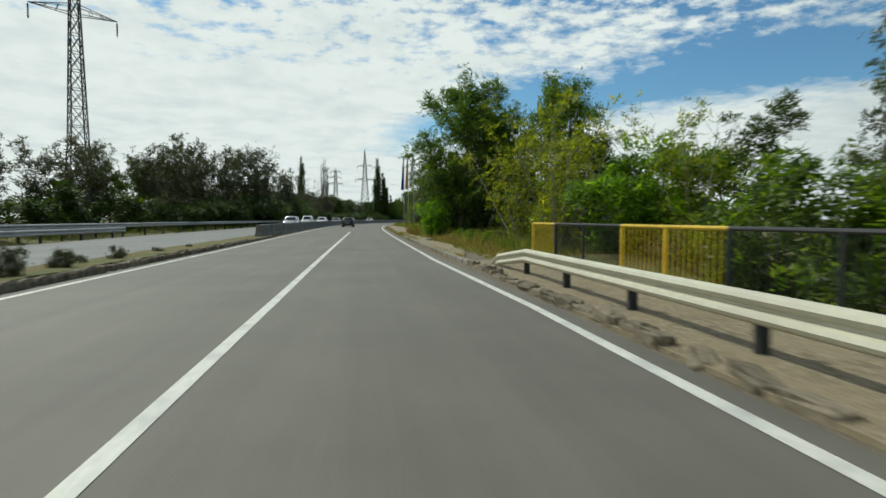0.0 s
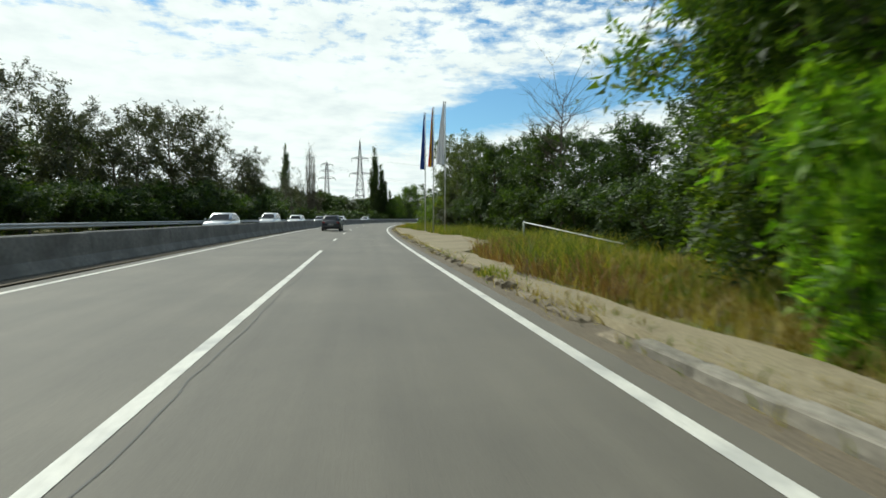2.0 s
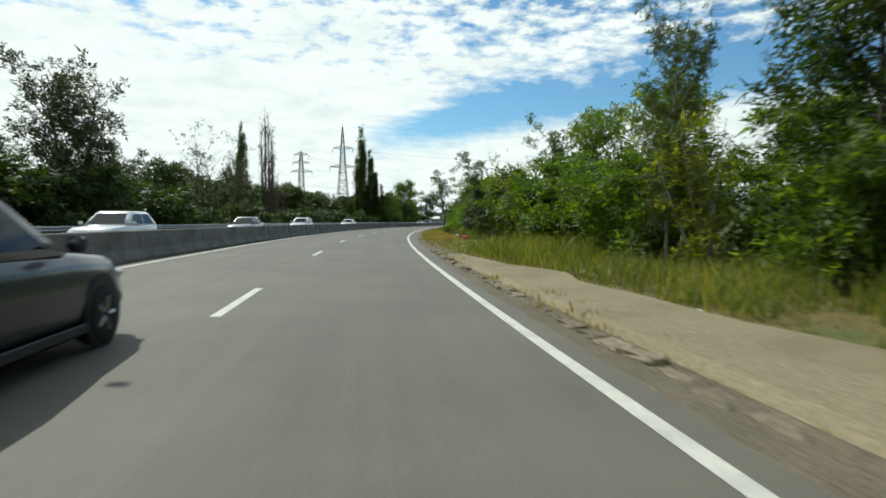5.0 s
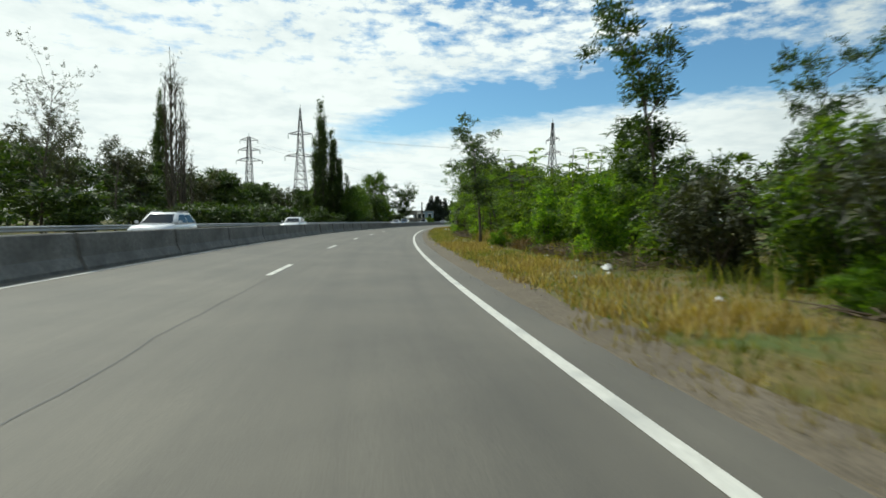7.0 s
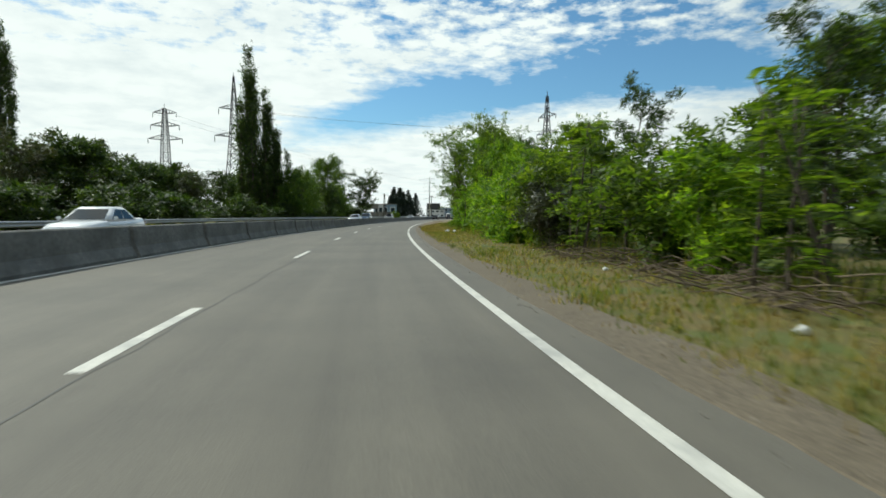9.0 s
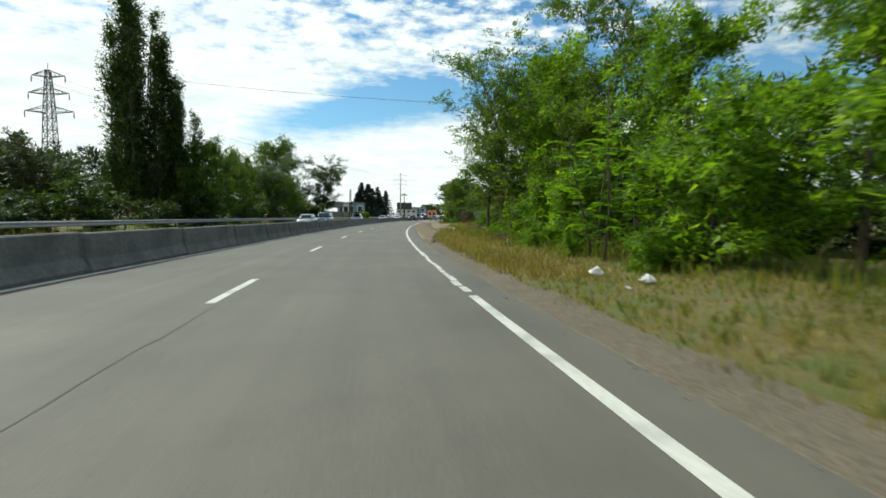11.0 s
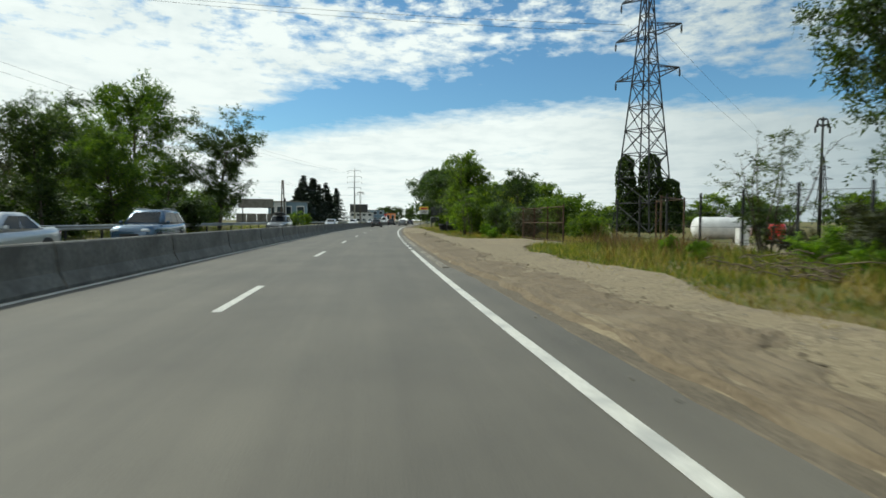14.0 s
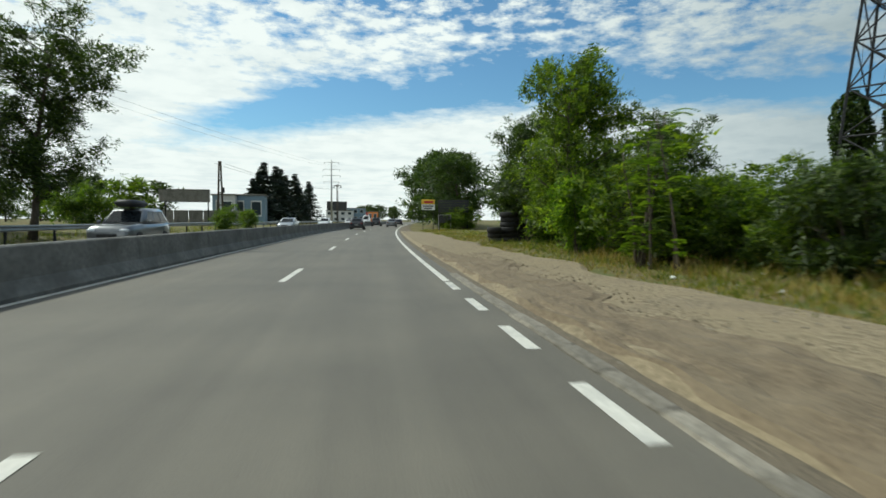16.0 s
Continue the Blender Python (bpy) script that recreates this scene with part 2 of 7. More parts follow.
BRUSH = two_scale("dry_brushwood", (0.07, 0.052, 0.035), (0.20, 0.155, 0.105), 10, 1.0, 0.95, 0, 0.2, 0.01)
LEAF_DARK = leaf_mat("dark_green_leaves", (0.014, 0.030, 0.006), (0.036, 0.068, 0.012), (0.090, 0.135, 0.022), 0.38)
LEAF_MID = leaf_mat("green_leaves", (0.034, 0.066, 0.010), (0.088, 0.146, 0.021), (0.195, 0.26, 0.042), 0.58)
LEAF_LOCUST = leaf_mat("locust_leaves", (0.026, 0.056, 0.010), (0.072, 0.128, 0.020), (0.165, 0.230, 0.040), 0.56)
LEAF_OLIVE = leaf_mat("dusty_olive_leaves", (0.026, 0.042, 0.014), (0.062, 0.086, 0.026), (0.14, 0.165, 0.065), 0.42)
# fresh green, lightened beyond LEAF_MID so that the colour itself carries sunlight
LEAF_BRIGHT = leaf_mat("bright_green_leaves", (0.05, 0.112, 0.012), (0.13, 0.235, 0.022), (0.26, 0.36, 0.04), 0.62)
LEAF_SHOOT = leaf_mat("young_bright_leaves", (0.075, 0.165, 0.012), (0.165, 0.30, 0.022), (0.31, 0.44, 0.05), 0.66)
LEAF_YELLOW = leaf_mat("yellowing_leaves", (0.07, 0.105, 0.014), (0.17, 0.20, 0.024), (0.38, 0.35, 0.042), 0.6)
LEAF_DULL = leaf_mat("dusty_dull_leaves", (0.022, 0.030, 0.012), (0.045, 0.052, 0.022), (0.085, 0.090, 0.040), 0.25)
NEEDLES = leaf_mat("spruce_needles", (0.006, 0.014, 0.008), (0.014, 0.028, 0.014), (0.03, 0.05, 0.025), 0.1)
GRASS = leaf_mat("grass_blades", (0.055, 0.098, 0.014), (0.14, 0.175, 0.026), (0.33, 0.275, 0.075), 0.4, 0.25)
STRAW = leaf_mat("dry_straw", (0.15, 0.10, 0.024), (0.29, 0.21, 0.056), (0.50, 0.405, 0.175), 0.3, 0.3)
DOCK = leaf_mat("rust_brown_weeds", (0.10, 0.055, 0.022), (0.20, 0.115, 0.045), (0.30, 0.19, 0.085), 0.25, 0.3)
GLASS = plain("car_glass", (0.012, 0.015, 0.018), 0.06)
GLASS.node_tree.nodes["Principled BSDF"].inputs["Specular IOR Level"].default_value = 0.28
TYRE = plain("tyre_rubber", (0.018, 0.018, 0.018), 0.85)
RIM = plain("alloy_rim", (0.45, 0.45, 0.46), 0.3, 0.9)
TRIM = plain("black_plastic_trim", (0.02, 0.02, 0.021), 0.6)
RED_LAMP = plain("red_lamp_glass", (0.14, 0.008, 0.008), 0.15, 0.0, 1.0)
HEADLAMP = plain("clear_lamp_glass", (0.62, 0.65, 0.68), 0.08, 0.1, 1.0)
PLATE = plain("plate_white", (0.42, 0.42, 0.41), 0.4)
PLATE_INK = plain("plate_bars", (0.03, 0.03, 0.035), 0.5)
CHROME = plain("chrome", (0.6, 0.6, 0.6), 0.12, 1.0)
WHITE_CAR = plain("white_car_paint", (0.72, 0.73, 0.74), 0.3, 0.0, 1.0)
SILVER_CAR = plain("silver_car_paint", (0.42, 0.44, 0.46), 0.3, 0.7, 1.0)
DARK_CAR = plain("dark_blue_grey_car_paint", (0.018, 0.021, 0.030), 0.35, 0.1, 0.5)
BLUE_CAR = plain("blue_car_paint", (0.05, 0.10, 0.17), 0.25, 0.4, 1.0)
GREY_CAR = plain("grey_car_paint", (0.16, 0.17, 0.18), 0.3, 0.5, 1.0)
BOOM_POST = two_scale("greenish_grey_paint", (0.12, 0.15, 0.11), (0.22, 0.26, 0.20), 12, 1.5, 0.6, 0, 0.03, 0.002)
PALE_POLE = two_scale("pale_grey_paint", (0.42, 0.42, 0.40), (0.55, 0.55, 0.53), 10, 1.2, 0.5, 0, 0.02, 0.002)
WHITE = two_scale("white_paint", (0.66, 0.66, 0.64), (0.78, 0.78, 0.76), 8, 1.0, 0.5, 0, 0.03, 0.002)
TEAL = plain("teal_plastic", (0.03, 0.36, 0.30), 0.4)
RED = plain("red_paint", (0.50, 0.03, 0.025), 0.45)
ORANGE = plain("orange_paint", (0.70, 0.22, 0.03), 0.5)
SIGN_YELLOW = plain("sign_yellow", (0.75, 0.50, 0.04), 0.5)
FLAG_BLUE = plain("blue_flag_cloth", (0.02, 0.06, 0.28), 0.9)
FLAG_YELLOW = plain("yellow_flag_cloth", (0.65, 0.42, 0.03), 0.9)
FLAG_RED = plain("red_flag_cloth", (0.50, 0.035, 0.03), 0.9)
FLAG_WHITE = plain("white_flag_cloth", (0.70, 0.70, 0.72), 0.9)
WOOD_POLE = two_scale("dark_wooden_pole", (0.05, 0.04, 0.03), (0.11, 0.09, 0.07), 10, 1.0, 0.9, 0, 0.3, 0.01, None, "Object", (1, 1, 0.15))
FACADE_WHITE = two_scale("white_facade", (0.50, 0.51, 0.52), (0.64, 0.64, 0.64), 4, 0.3, 0.8, 0, 0.0)
FACADE_BLUE = two_scale("blue_grey_cladding", (0.16, 0.24, 0.31), (0.22, 0.31, 0.38), 4, 0.3, 0.6, 0, 0.0)
FACADE_TAN = two_scale("tan_facade", (0.34, 0.29, 0.23), (0.45, 0.39, 0.31), 4, 0.3, 0.8, 0, 0.0)
DARK_BOARD = plain("dark_board", (0.022, 0.024, 0.026), 0.4)
WINDOW = plain("window_glass", (0.03, 0.045, 0.055), 0.08, 0.0, 1.0)

# ---- mesh building ----
class Build:
    """Vertices and faces gathered piece by piece, then made into one mesh."""

    def __init__(self):
        self.v, self.f = [], []

    def add(self, verts, faces):
        k = len(self.v)
        self.v.extend(verts)
        self.f.extend([tuple(i + k for i in face) for face in faces])

    def hexa(self, p):
        """Eight corners: four below, four above, both counter-clockwise."""
        self.add(p, [(3, 2, 1, 0), (4, 5, 6, 7), (0, 1, 5, 4), (1, 2, 6, 5), (2, 3, 7, 6), (3, 0, 4, 7)])

    def box(self, c, size, bevel=0.0):
        x, y, z = (v / 2 for v in size)
        cx, cy, cz = c
        if not bevel:
            self.hexa([(cx - x, cy - y, cz - z), (cx + x, cy - y, cz - z), (cx + x, cy + y, cz - z), (cx - x, cy + y, cz - z),
                       (cx - x, cy - y, cz + z), (cx + x, cy - y, cz + z), (cx + x, cy + y, cz + z), (cx - x, cy + y, cz + z)])
            return
        bv = min(bevel, x * 0.9, y * 0.9, z * 0.9)
        rings = []
        for dz, ins in ((-z, bv), (-z + bv, 0), (z - bv, 0), (z, bv)):
            a, b = x - ins, y - ins
            rings.append([(cx - a + bv, cy - b, cz + dz), (cx + a - bv, cy - b, cz + dz), (cx + a, cy - b + bv, cz + dz), (cx + a, cy + b - bv, cz + dz),
                          (cx + a - bv, cy + b, cz + dz), (cx - a + bv, cy + b, cz + dz), (cx - a, cy + b - bv, cz + dz), (cx - a, cy - b + bv, cz + dz)])
        self.loft(rings)

    def loft(self, rings, caps=True, closed=True):
        n = len(rings[0])
        faces = []
        for r in range(len(rings) - 1):
            for i in range(n if closed else n - 1):
                j = (i + 1) % n
                faces.append((r * n + i, r * n + j, (r + 1) * n + j, (r + 1) * n + i))
        if caps:
            faces.append(tuple(range(n - 1, -1, -1)))
            faces.append(tuple(range((len(rings) - 1) * n, len(rings) * n)))
        self.add([p for r in rings for p in r], faces)

    def tube(self, pts, radii, sides=6, caps=True):
        pts = [Vector(p) for p in pts]
        rings = []
        for i, p in enumerate(pts):
            d = (pts[min(i + 1, len(pts) - 1)] - pts[max(i - 1, 0)]).normalized()
            a = d.cross(Vector((0.31, 0.95, 0.05))).normalized() if abs(d.y) < 0.9 else d.cross(Vector((1, 0, 0.1))).normalized()
            b = d.cross(a)
            r = radii[i] if isinstance(radii, (list, tuple)) else radii
            rings.append([tuple(p + (a * math.cos(2 * math.pi * k / sides) + b * math.sin(2 * math.pi * k / sides)) * r) for k in range(sides)])
        self.loft(rings, caps)

    def lathe(self, profile, centre=(0, 0, 0), axis="z", sides=20):
        """profile: (radius, height) pairs along the axis."""
        rings = []
        for r, h in profile:
            ring = []
            for k in range(sides):
                a = 2 * math.pi * k / sides
                u, w = r * math.cos(a), r * math.sin(a)
                q = (u, w, h) if axis == "z" else (h, u, w) if axis == "x" else (w, h, u)
                ring.append((q[0] + centre[0], q[1] + centre[1], q[2] + centre[2]))
            rings.append(ring)
        self.loft(rings)

    def mesh(self, name, mat, smooth=False):
        me = bpy.data.meshes.new(name)
        me.from_pydata(self.v, [], self.f)
        me.update()
        me.materials.append(mat)
        if smooth:
            me.polygons.foreach_set("use_smooth", [True] * len(me.polygons))
        return me


def fast_mesh(name, verts, faces, mat):
    """A mesh from numpy arrays: verts (n, 3), faces (m, 3 or 4)."""
    me = bpy.data.meshes.new(name)
    k = faces.shape[1]
    me.vertices.add(len(verts))
    me.vertices.foreach_set("co", np.asarray(verts, np.float32).ravel())
    me.loops.add(faces.size)
    me.loops.foreach_set("vertex_index", faces.astype(np.int32).ravel())
    me.polygons.add(len(faces))
    me.polygons.foreach_set("loop_start", np.arange(0, faces.size, k, dtype=np.int32))
    me.update(calc_edges=True)
    me.validate()
    me.shade_flat()
    me.materials.append(mat)
    return me


def part(name, b, mat, parent, label="", smooth=False):
    """One mesh object under a thing or under a part; b is a Build or a finished mesh."""
    ob = new(name, b.mesh(name, mat, smooth) if isinstance(b, Build) else b)
    ob.parent = parent
    return tagged(ob, label) if label else ob


def thing(name, m, label, category, group="", kind=""):
    ob = new(name)
    ob.empty_display_size = 0.2
    ob.matrix_basis = m
    return tagged(ob, label, category, group, kind)


# ---- the line of the road: metres along it, and its heading in degrees to the right of +y ----
HEAD_S = [-400, 0, 17.5, 34.9, 52.2, 69.4, 86.5, 103.5, 120.4, 137.2, 154, 170.7, 187.4, 204.1, 220.7, 237.2, 253.5, 269.7, 300, 340, 390, 480, 2500]
HEAD_A = [0, 0, 0.32, 0.47, 0.6, 1.05, 2.0, 3.7, 5.46, 7.6, 9.87, 11.68, 13.3, 15, 16.6, 18.15, 19.47, 20.1, 21.6, 24.2, 26.0, 26.5, 26.5]
LINE_S = np.arange(-400, 2501, 1.0)
_h = np.radians(np.interp(LINE_S, HEAD_S, HEAD_A))
_k = int(np.argmin(abs(LINE_S)))
LINE_X = np.concatenate([[0], np.cumsum(np.sin((_h[1:] + _h[:-1]) / 2))])
LINE_Y = np.concatenate([[0], np.cumsum(np.cos((_h[1:] + _h[:-1]) / 2))])
LINE_X, LINE_Y = LINE_X - LINE_X[_k], LINE_Y - LINE_Y[_k]


def heading(s):
    return float(np.interp(s, HEAD_S, HEAD_A))


def ribbon(s, n):
    """World x, y of arrays s (along) and n (to the right)."""
    s, n = np.asarray(s, float), np.asarray(n, float)
    a = np.radians(np.interp(s, HEAD_S, HEAD_A))
    return np.interp(s, LINE_S, LINE_X) + n * np.cos(a), np.interp(s, LINE_S, LINE_Y) - n * np.sin(a)


def along(s, n, z=0.0):
    x, y = ribbon(s, n)
    return Vector((float(x), float(y), z))


def stand(s, n, z=0.0, turn=0.0):
    """The pose of a thing that faces along the road, turned by so many degrees to the left."""
    p = along(s, n, z)
    return pose(p.x, p.y, z, 0, 0, -heading(s) + turn)


def edge(s, table):
    return np.interp(s, table[0], table[1])


RIGHT_LINE = ([-50, 8, 18, 40, 60, 100, 130, 165, 220, 290, 330, 600], [2.5, 2.5, 2.2, 2.02, 1.89, 1.80, 1.70, 1.70, 1.65, 1.70, 1.8, 1.8])
MID_LINE = ([-50, 10, 50, 85, 122, 165, 215, 250, 290, 330, 600], [-1.4, -1.4, -1.6, -1.9, -2.45, -2.35, -2.3, -2.1, -1.65, -1.7, -1.9])
LEFT_LINE = ([-50, 10, 50, 122, 165, 205, 240, 280, 330, 600], [-5.7, -5.75, -5.95, -6.4, -6.4, -5.8, -5.5, -5.3, -5.3, -5.5])
BANK = ([-50, 25, 60, 100, 185, 215, 600], [0, 0, 0.06, 0.10, 0.10, 0.0, 0.0])


def road_z(s, n):
    """The road lifts towards its left edge through the bend."""
    t = np.clip((1.8 - np.asarray(n, float)) / 8.0, 0, 1.15)
    return np.interp(s, BANK[0], BANK[1]) * t * t


def strip(name, mat, s_list, edges, z, parent=None, drop=None):
    """A sheet along the road: rows at s_list, columns from functions or numbers in edges, z(s, n) on top. drop: depth of its side faces."""
    s = np.asarray(s_list, float)
    cols = [np.broadcast_to(e(s) if callable(e) else e, s.shape) for e in edges]
    verts, w = [], len(cols)
    for c in cols:
        x, y = ribbon(s, c)
        verts.append(np.stack([x, y, np.broadcast_to(z(s, c), s.shape)], 1))
    v = np.stack(verts, 1).reshape(-1, 3)
    r, c = np.meshgrid(np.arange(len(s) - 1), np.arange(w - 1), indexing="ij")
    a = (r * w + c).ravel()
    f = np.stack([a, a + 1, a + w + 1, a + w], 1)
    if drop:
        base = len(v)
        for col, flip in ((0, False), (w - 1, True)):
            low = v[np.arange(len(s)) * w + col] - (0, 0, drop)
            v = np.concatenate([v, low])
            i = np.arange(len(s) - 1)
            top, bot = i * w + col, base + i
            q = np.stack([top, top + w, bot + 1, bot], 1)
            f = np.concatenate([f, q[:, ::-1] if flip else q])
            base += len(s)
    me = fast_mesh(name, v, f, mat)
    uv = me.uv_layers.new(name="UVMap")
    ss = np.repeat(s, w)
    nn = np.stack(cols, 1).ravel()
    if drop:
        ss, nn = np.concatenate([ss, s, s]), np.concatenate([nn, cols[0], cols[-1]])
    co = np.stack([nn[f.ravel()], ss[f.ravel()]], 1)
    uv.data.foreach_set("uv", co.astype(np.float32).ravel())
    ob = new(name, me)
    ob.parent = parent
    return ob


def wob(s, n, scale=0.2, seed=0.0):
    """A smooth wobble between -1 and 1."""
    s, n = np.asarray(s, float) * scale, np.asarray(n, float) * scale
    return (np.sin(s * 1.7 + 2.1 * np.sin(n * 1.3 + seed)) + np.sin(n * 2.3 + 1.7 * np.sin(s * 1.1 + seed * 1.7)) + np.sin(s * 0.63 - n * 0.9 + seed)) / 3


# ---- ground, carriageways, verges ----
def ground_z(s, n):
    s, n = np.asarray(s, float), np.asarray(n, float)
    lump = 0.10 * wob(s, n, 0.5, 1.0) + 0.05 * wob(s, n, 1.7, 2.0)
    base = np.interp(n, [-60, -24, -16.5, -15.8, -7.2, -6.6, 2.2, 2.8, 4.5, 9, 14, 40], [0.6, 0.3, 0.15, -0.12, -0.12, -0.15, -0.15, -0.02, 0.02, 0.12, 0.1, 0.2])
    free = np.clip((np.abs(n + 2) - 6.5) / 4, 0, 1) * np.where((n < -7) & (n > -17), 0, 1)
    far = np.clip((np.hypot(n, 0) - 60) / 200, 0, 1)
    # the ground falls away beside the bridge at the start
    gully = np.clip((n - 5.2) / 3, 0, 1) * np.clip((17 - s) / 5, 0, 1) * np.clip((40 - n) / 15, 0, 1)
    yard_dip = np.clip((n - 13) / 4, 0, 1) * np.clip((s - 242) / 8, 0, 1) * np.clip((312 - s) / 8, 0, 1) * np.clip((60 - n) / 20, 0, 1)
    return base + lump * free * (1 - far) - 1.6 * gully - 0.8 * yard_dip


def ground_sheet():
    s = np.concatenate([[-3000, -1200, -500, -200, -100], np.arange(-60, 440, 2.0), np.arange(440, 640, 10), [700, 800, 1000, 1400, 2000, 3000]])
    n = np.concatenate([[-3000, -1200, -500, -200, -120, -80], np.arange(-60, -16, 4), np.arange(-16, -6, 1.0), [-6, -2, 1.5], np.arange(2.2, 16, 0.6), np.arange(17, 60, 4), [80, 120, 200, 500, 1200, 3000]])
    S, N = np.meshgrid(s, n, indexing="ij")
    sc, ncl = np.clip(S, -400, 2500), np.clip(N, -60, 60)
    x, y = ribbon(sc, ncl)
    a = np.radians(12.0)
    ext = N - ncl
    x, y = x + ext * np.cos(a), y - ext * np.sin(a)
    over = S - sc
    ah = np.radians(np.where(S > 0, 26.5, 0.0))
    x, y = x + over * np.sin(ah), y + over * np.cos(ah)
    z = ground_z(S, N)
    v = np.stack([x, y, z], -1).reshape(-1, 3)
    w = len(n)
    r, c = np.meshgrid(np.arange(len(s) - 1), np.arange(w - 1), indexing="ij")
    k = (r * w + c).ravel()
    ob = new("ground", fast_mesh("ground", v, np.stack([k, k + 1, k + w + 1, k + w], 1), GROUND))
    ob.data.polygons.foreach_set("use_smooth", [True] * len(ob.data.polygons))
    return tagged(ob, "rough ground with dry grass and bare soil", "ground", kind="structure")


ground_sheet()
S_ROAD = np.arange(-60, 601, 2.0)
road = strip("road", ASPHALT, S_ROAD, [lambda s: edge(s, LEFT_LINE) - 0.45, lambda s: edge(s, LEFT_LINE) + 1.2, lambda s: edge(s, MID_LINE) - 0.6, lambda s: edge(s, MID_LINE) + 1.0,
              lambda s: edge(s, RIGHT_LINE) - 0.5, lambda s: edge(s, RIGHT_LINE) + np.interp(s, [100, 116, 250, 256], [0.38, 0.66, 0.72, 0.40]) + 0.06 * wob(s, 0, 1.5)], road_z, None, 0.25)
tagged(road, "worn grey asphalt carriageway with two lanes", "road", kind="structure")
opp = strip("road_opposite", OLD_ASPHALT, S_ROAD, [-15.6, -13, -10.5, -7.9], lambda s, n: 0.05 + road_z(s, -6.4) + 0 * n, None, 0.3)
tagged(opp, "pale asphalt carriageway for oncoming traffic", "road", kind="structure")


def painted(name, s0, s1, table, width, label, shift=0.0, step=1.0):
    s = np.linspace(s0, s1, max(2, int((s1 - s0) / step) + 1))
    ob = strip(name, PAINT, s, [lambda q: edge(q, table) + shift - width / 2, lambda q: edge(q, table) + shift + width / 2], lambda q, n: road_z(q, n) + 0.005)
    return tagged(ob, label, "road marking", kind="structure")


painted("road_marking_left_edge", -60, 600, LEFT_LINE, 0.14, "worn white edge line along the median", 0, 2)
painted("road_marking_right_edge", -60, 196.5, RIGHT_LINE, 0.15, "worn white edge line along the verge", 0, 2)
painted("road_marking_centre", -60, 57.6, MID_LINE, 0.145, "solid white centre line", 0, 2)
rng = random.Random(5)
s = 197.0
while s < 216.3:  # a worn stretch with the paint flaked away
    d = rng.uniform(0.35, 0.9) if s < 200 else min(rng.uniform(0.7, 2.2), 216.9 - s)
    painted("road_marking_right_edge", s, s + d, RIGHT_LINE, rng.uniform(0.10, 0.16), "flaked white edge line", rng.uniform(-0.02, 0.02), 0.4)
    s += d + (rng.uniform(0.03, 0.16) if s < 200 else rng.uniform(0.04, 0.11))
painted("road_marking_right_edge", 217.0, 261.8, RIGHT_LINE, 0.15, "worn white edge line along the verge", 0, 2)
s = 262.9
while s < 281:
    painted("road_marking_right_edge", s, s + 1.25, RIGHT_LINE, 0.15, "short white dash of the edge line at an access", 0, 0.6)
    s += 2.45
painted("road_marking_right_edge", 281.5, 600, RIGHT_LINE, 0.15, "worn white edge line along the verge", 0, 2)
for e in [70.6, 84, 97.5, 110.8, 123.9, 137, 149.6, 162, 174.4, 186.8, 199.2, 211.6, 224.2, 236.2, 248.6, 260.9, 273, 284.9, 297.2] + [309.4 + 12.3 * k for k in range(14)]:
    painted("road_marking_centre", e - 3.2, e, MID_LINE, 0.145, "white centre line dash", 0, 1.6)



def seam(s0, s1, shift, width, seed, label="thin dark tar seam in the asphalt"):
    """A wandering sealed crack."""
    q = np.arange(s0, s1, 0.4)
    ob = strip("tar_seam", TAR, q, [lambda s: edge(s, MID_LINE) + shift + 0.05 * wob(s, seed, 1.3, seed) + 0.02 * wob(s, 3, 5.0, seed) - width / 2 * (1 + 0.5 * wob(s, 1, 4, seed)),
                                    lambda s: edge(s, MID_LINE) + shift + 0.05 * wob(s, seed, 1.3, seed) + 0.02 * wob(s, 3, 5.0, seed) + width / 2 * (1 + 0.5 * wob(s, 7, 4, seed))], lambda s, n: road_z(s, n) + 0.004)
    return tagged(ob, label, "road surface", kind="structure")


for s0, s1, shift, width, seed in [(118, 196, 0.14, 0.020, 1), (20, 70, 0.20, 0.014, 2), (200, 228, 0.14, 0.012, 3)]:
    seam(s0, s1, shift, width, seed)

VERGE_S = np.arange(-30, 401, 0.5)
SHOULDER = ([100, 116, 250, 256], [0.30, 0.58, 0.64, 0.32])
dirt = strip("verge_dirt", DIRT, VERGE_S, [lambda s: edge(s, RIGHT_LINE) + edge(s, SHOULDER), lambda s: edge(s, RIGHT_LINE) + edge(s, SHOULDER) + 0.06 + 0.035 * wob(s, 5, 4.2, 1), lambda s: edge(s, RIGHT_LINE) + edge(s, SHOULDER) + 0.24 + 0.05 * wob(s, 5, 2.2, 1),
             lambda s: edge(s, RIGHT_LINE) + np.interp(s, [104, 118], [1.0, 1.05]) + 0.16 * wob(s, 3, 0.9, 2), lambda s: edge(s, RIGHT_LINE) + np.interp(s, [104, 118, 210, 225], [1.7, 1.35, 1.35, 1.7]) + 0.2 * wob(s, 1, 0.7)],
             lambda s, n: np.where(n - edge(s, RIGHT_LINE) - edge(s, SHOULDER) < 0.01, -0.03, 0.007 + 0.035 * np.clip(n - edge(s, RIGHT_LINE) - 0.6, 0, 1) + 0.006 * wob(s, n, 4, 1)))
tagged(dirt, "dark dirt and grit along the road edge", "verge", kind="structure")


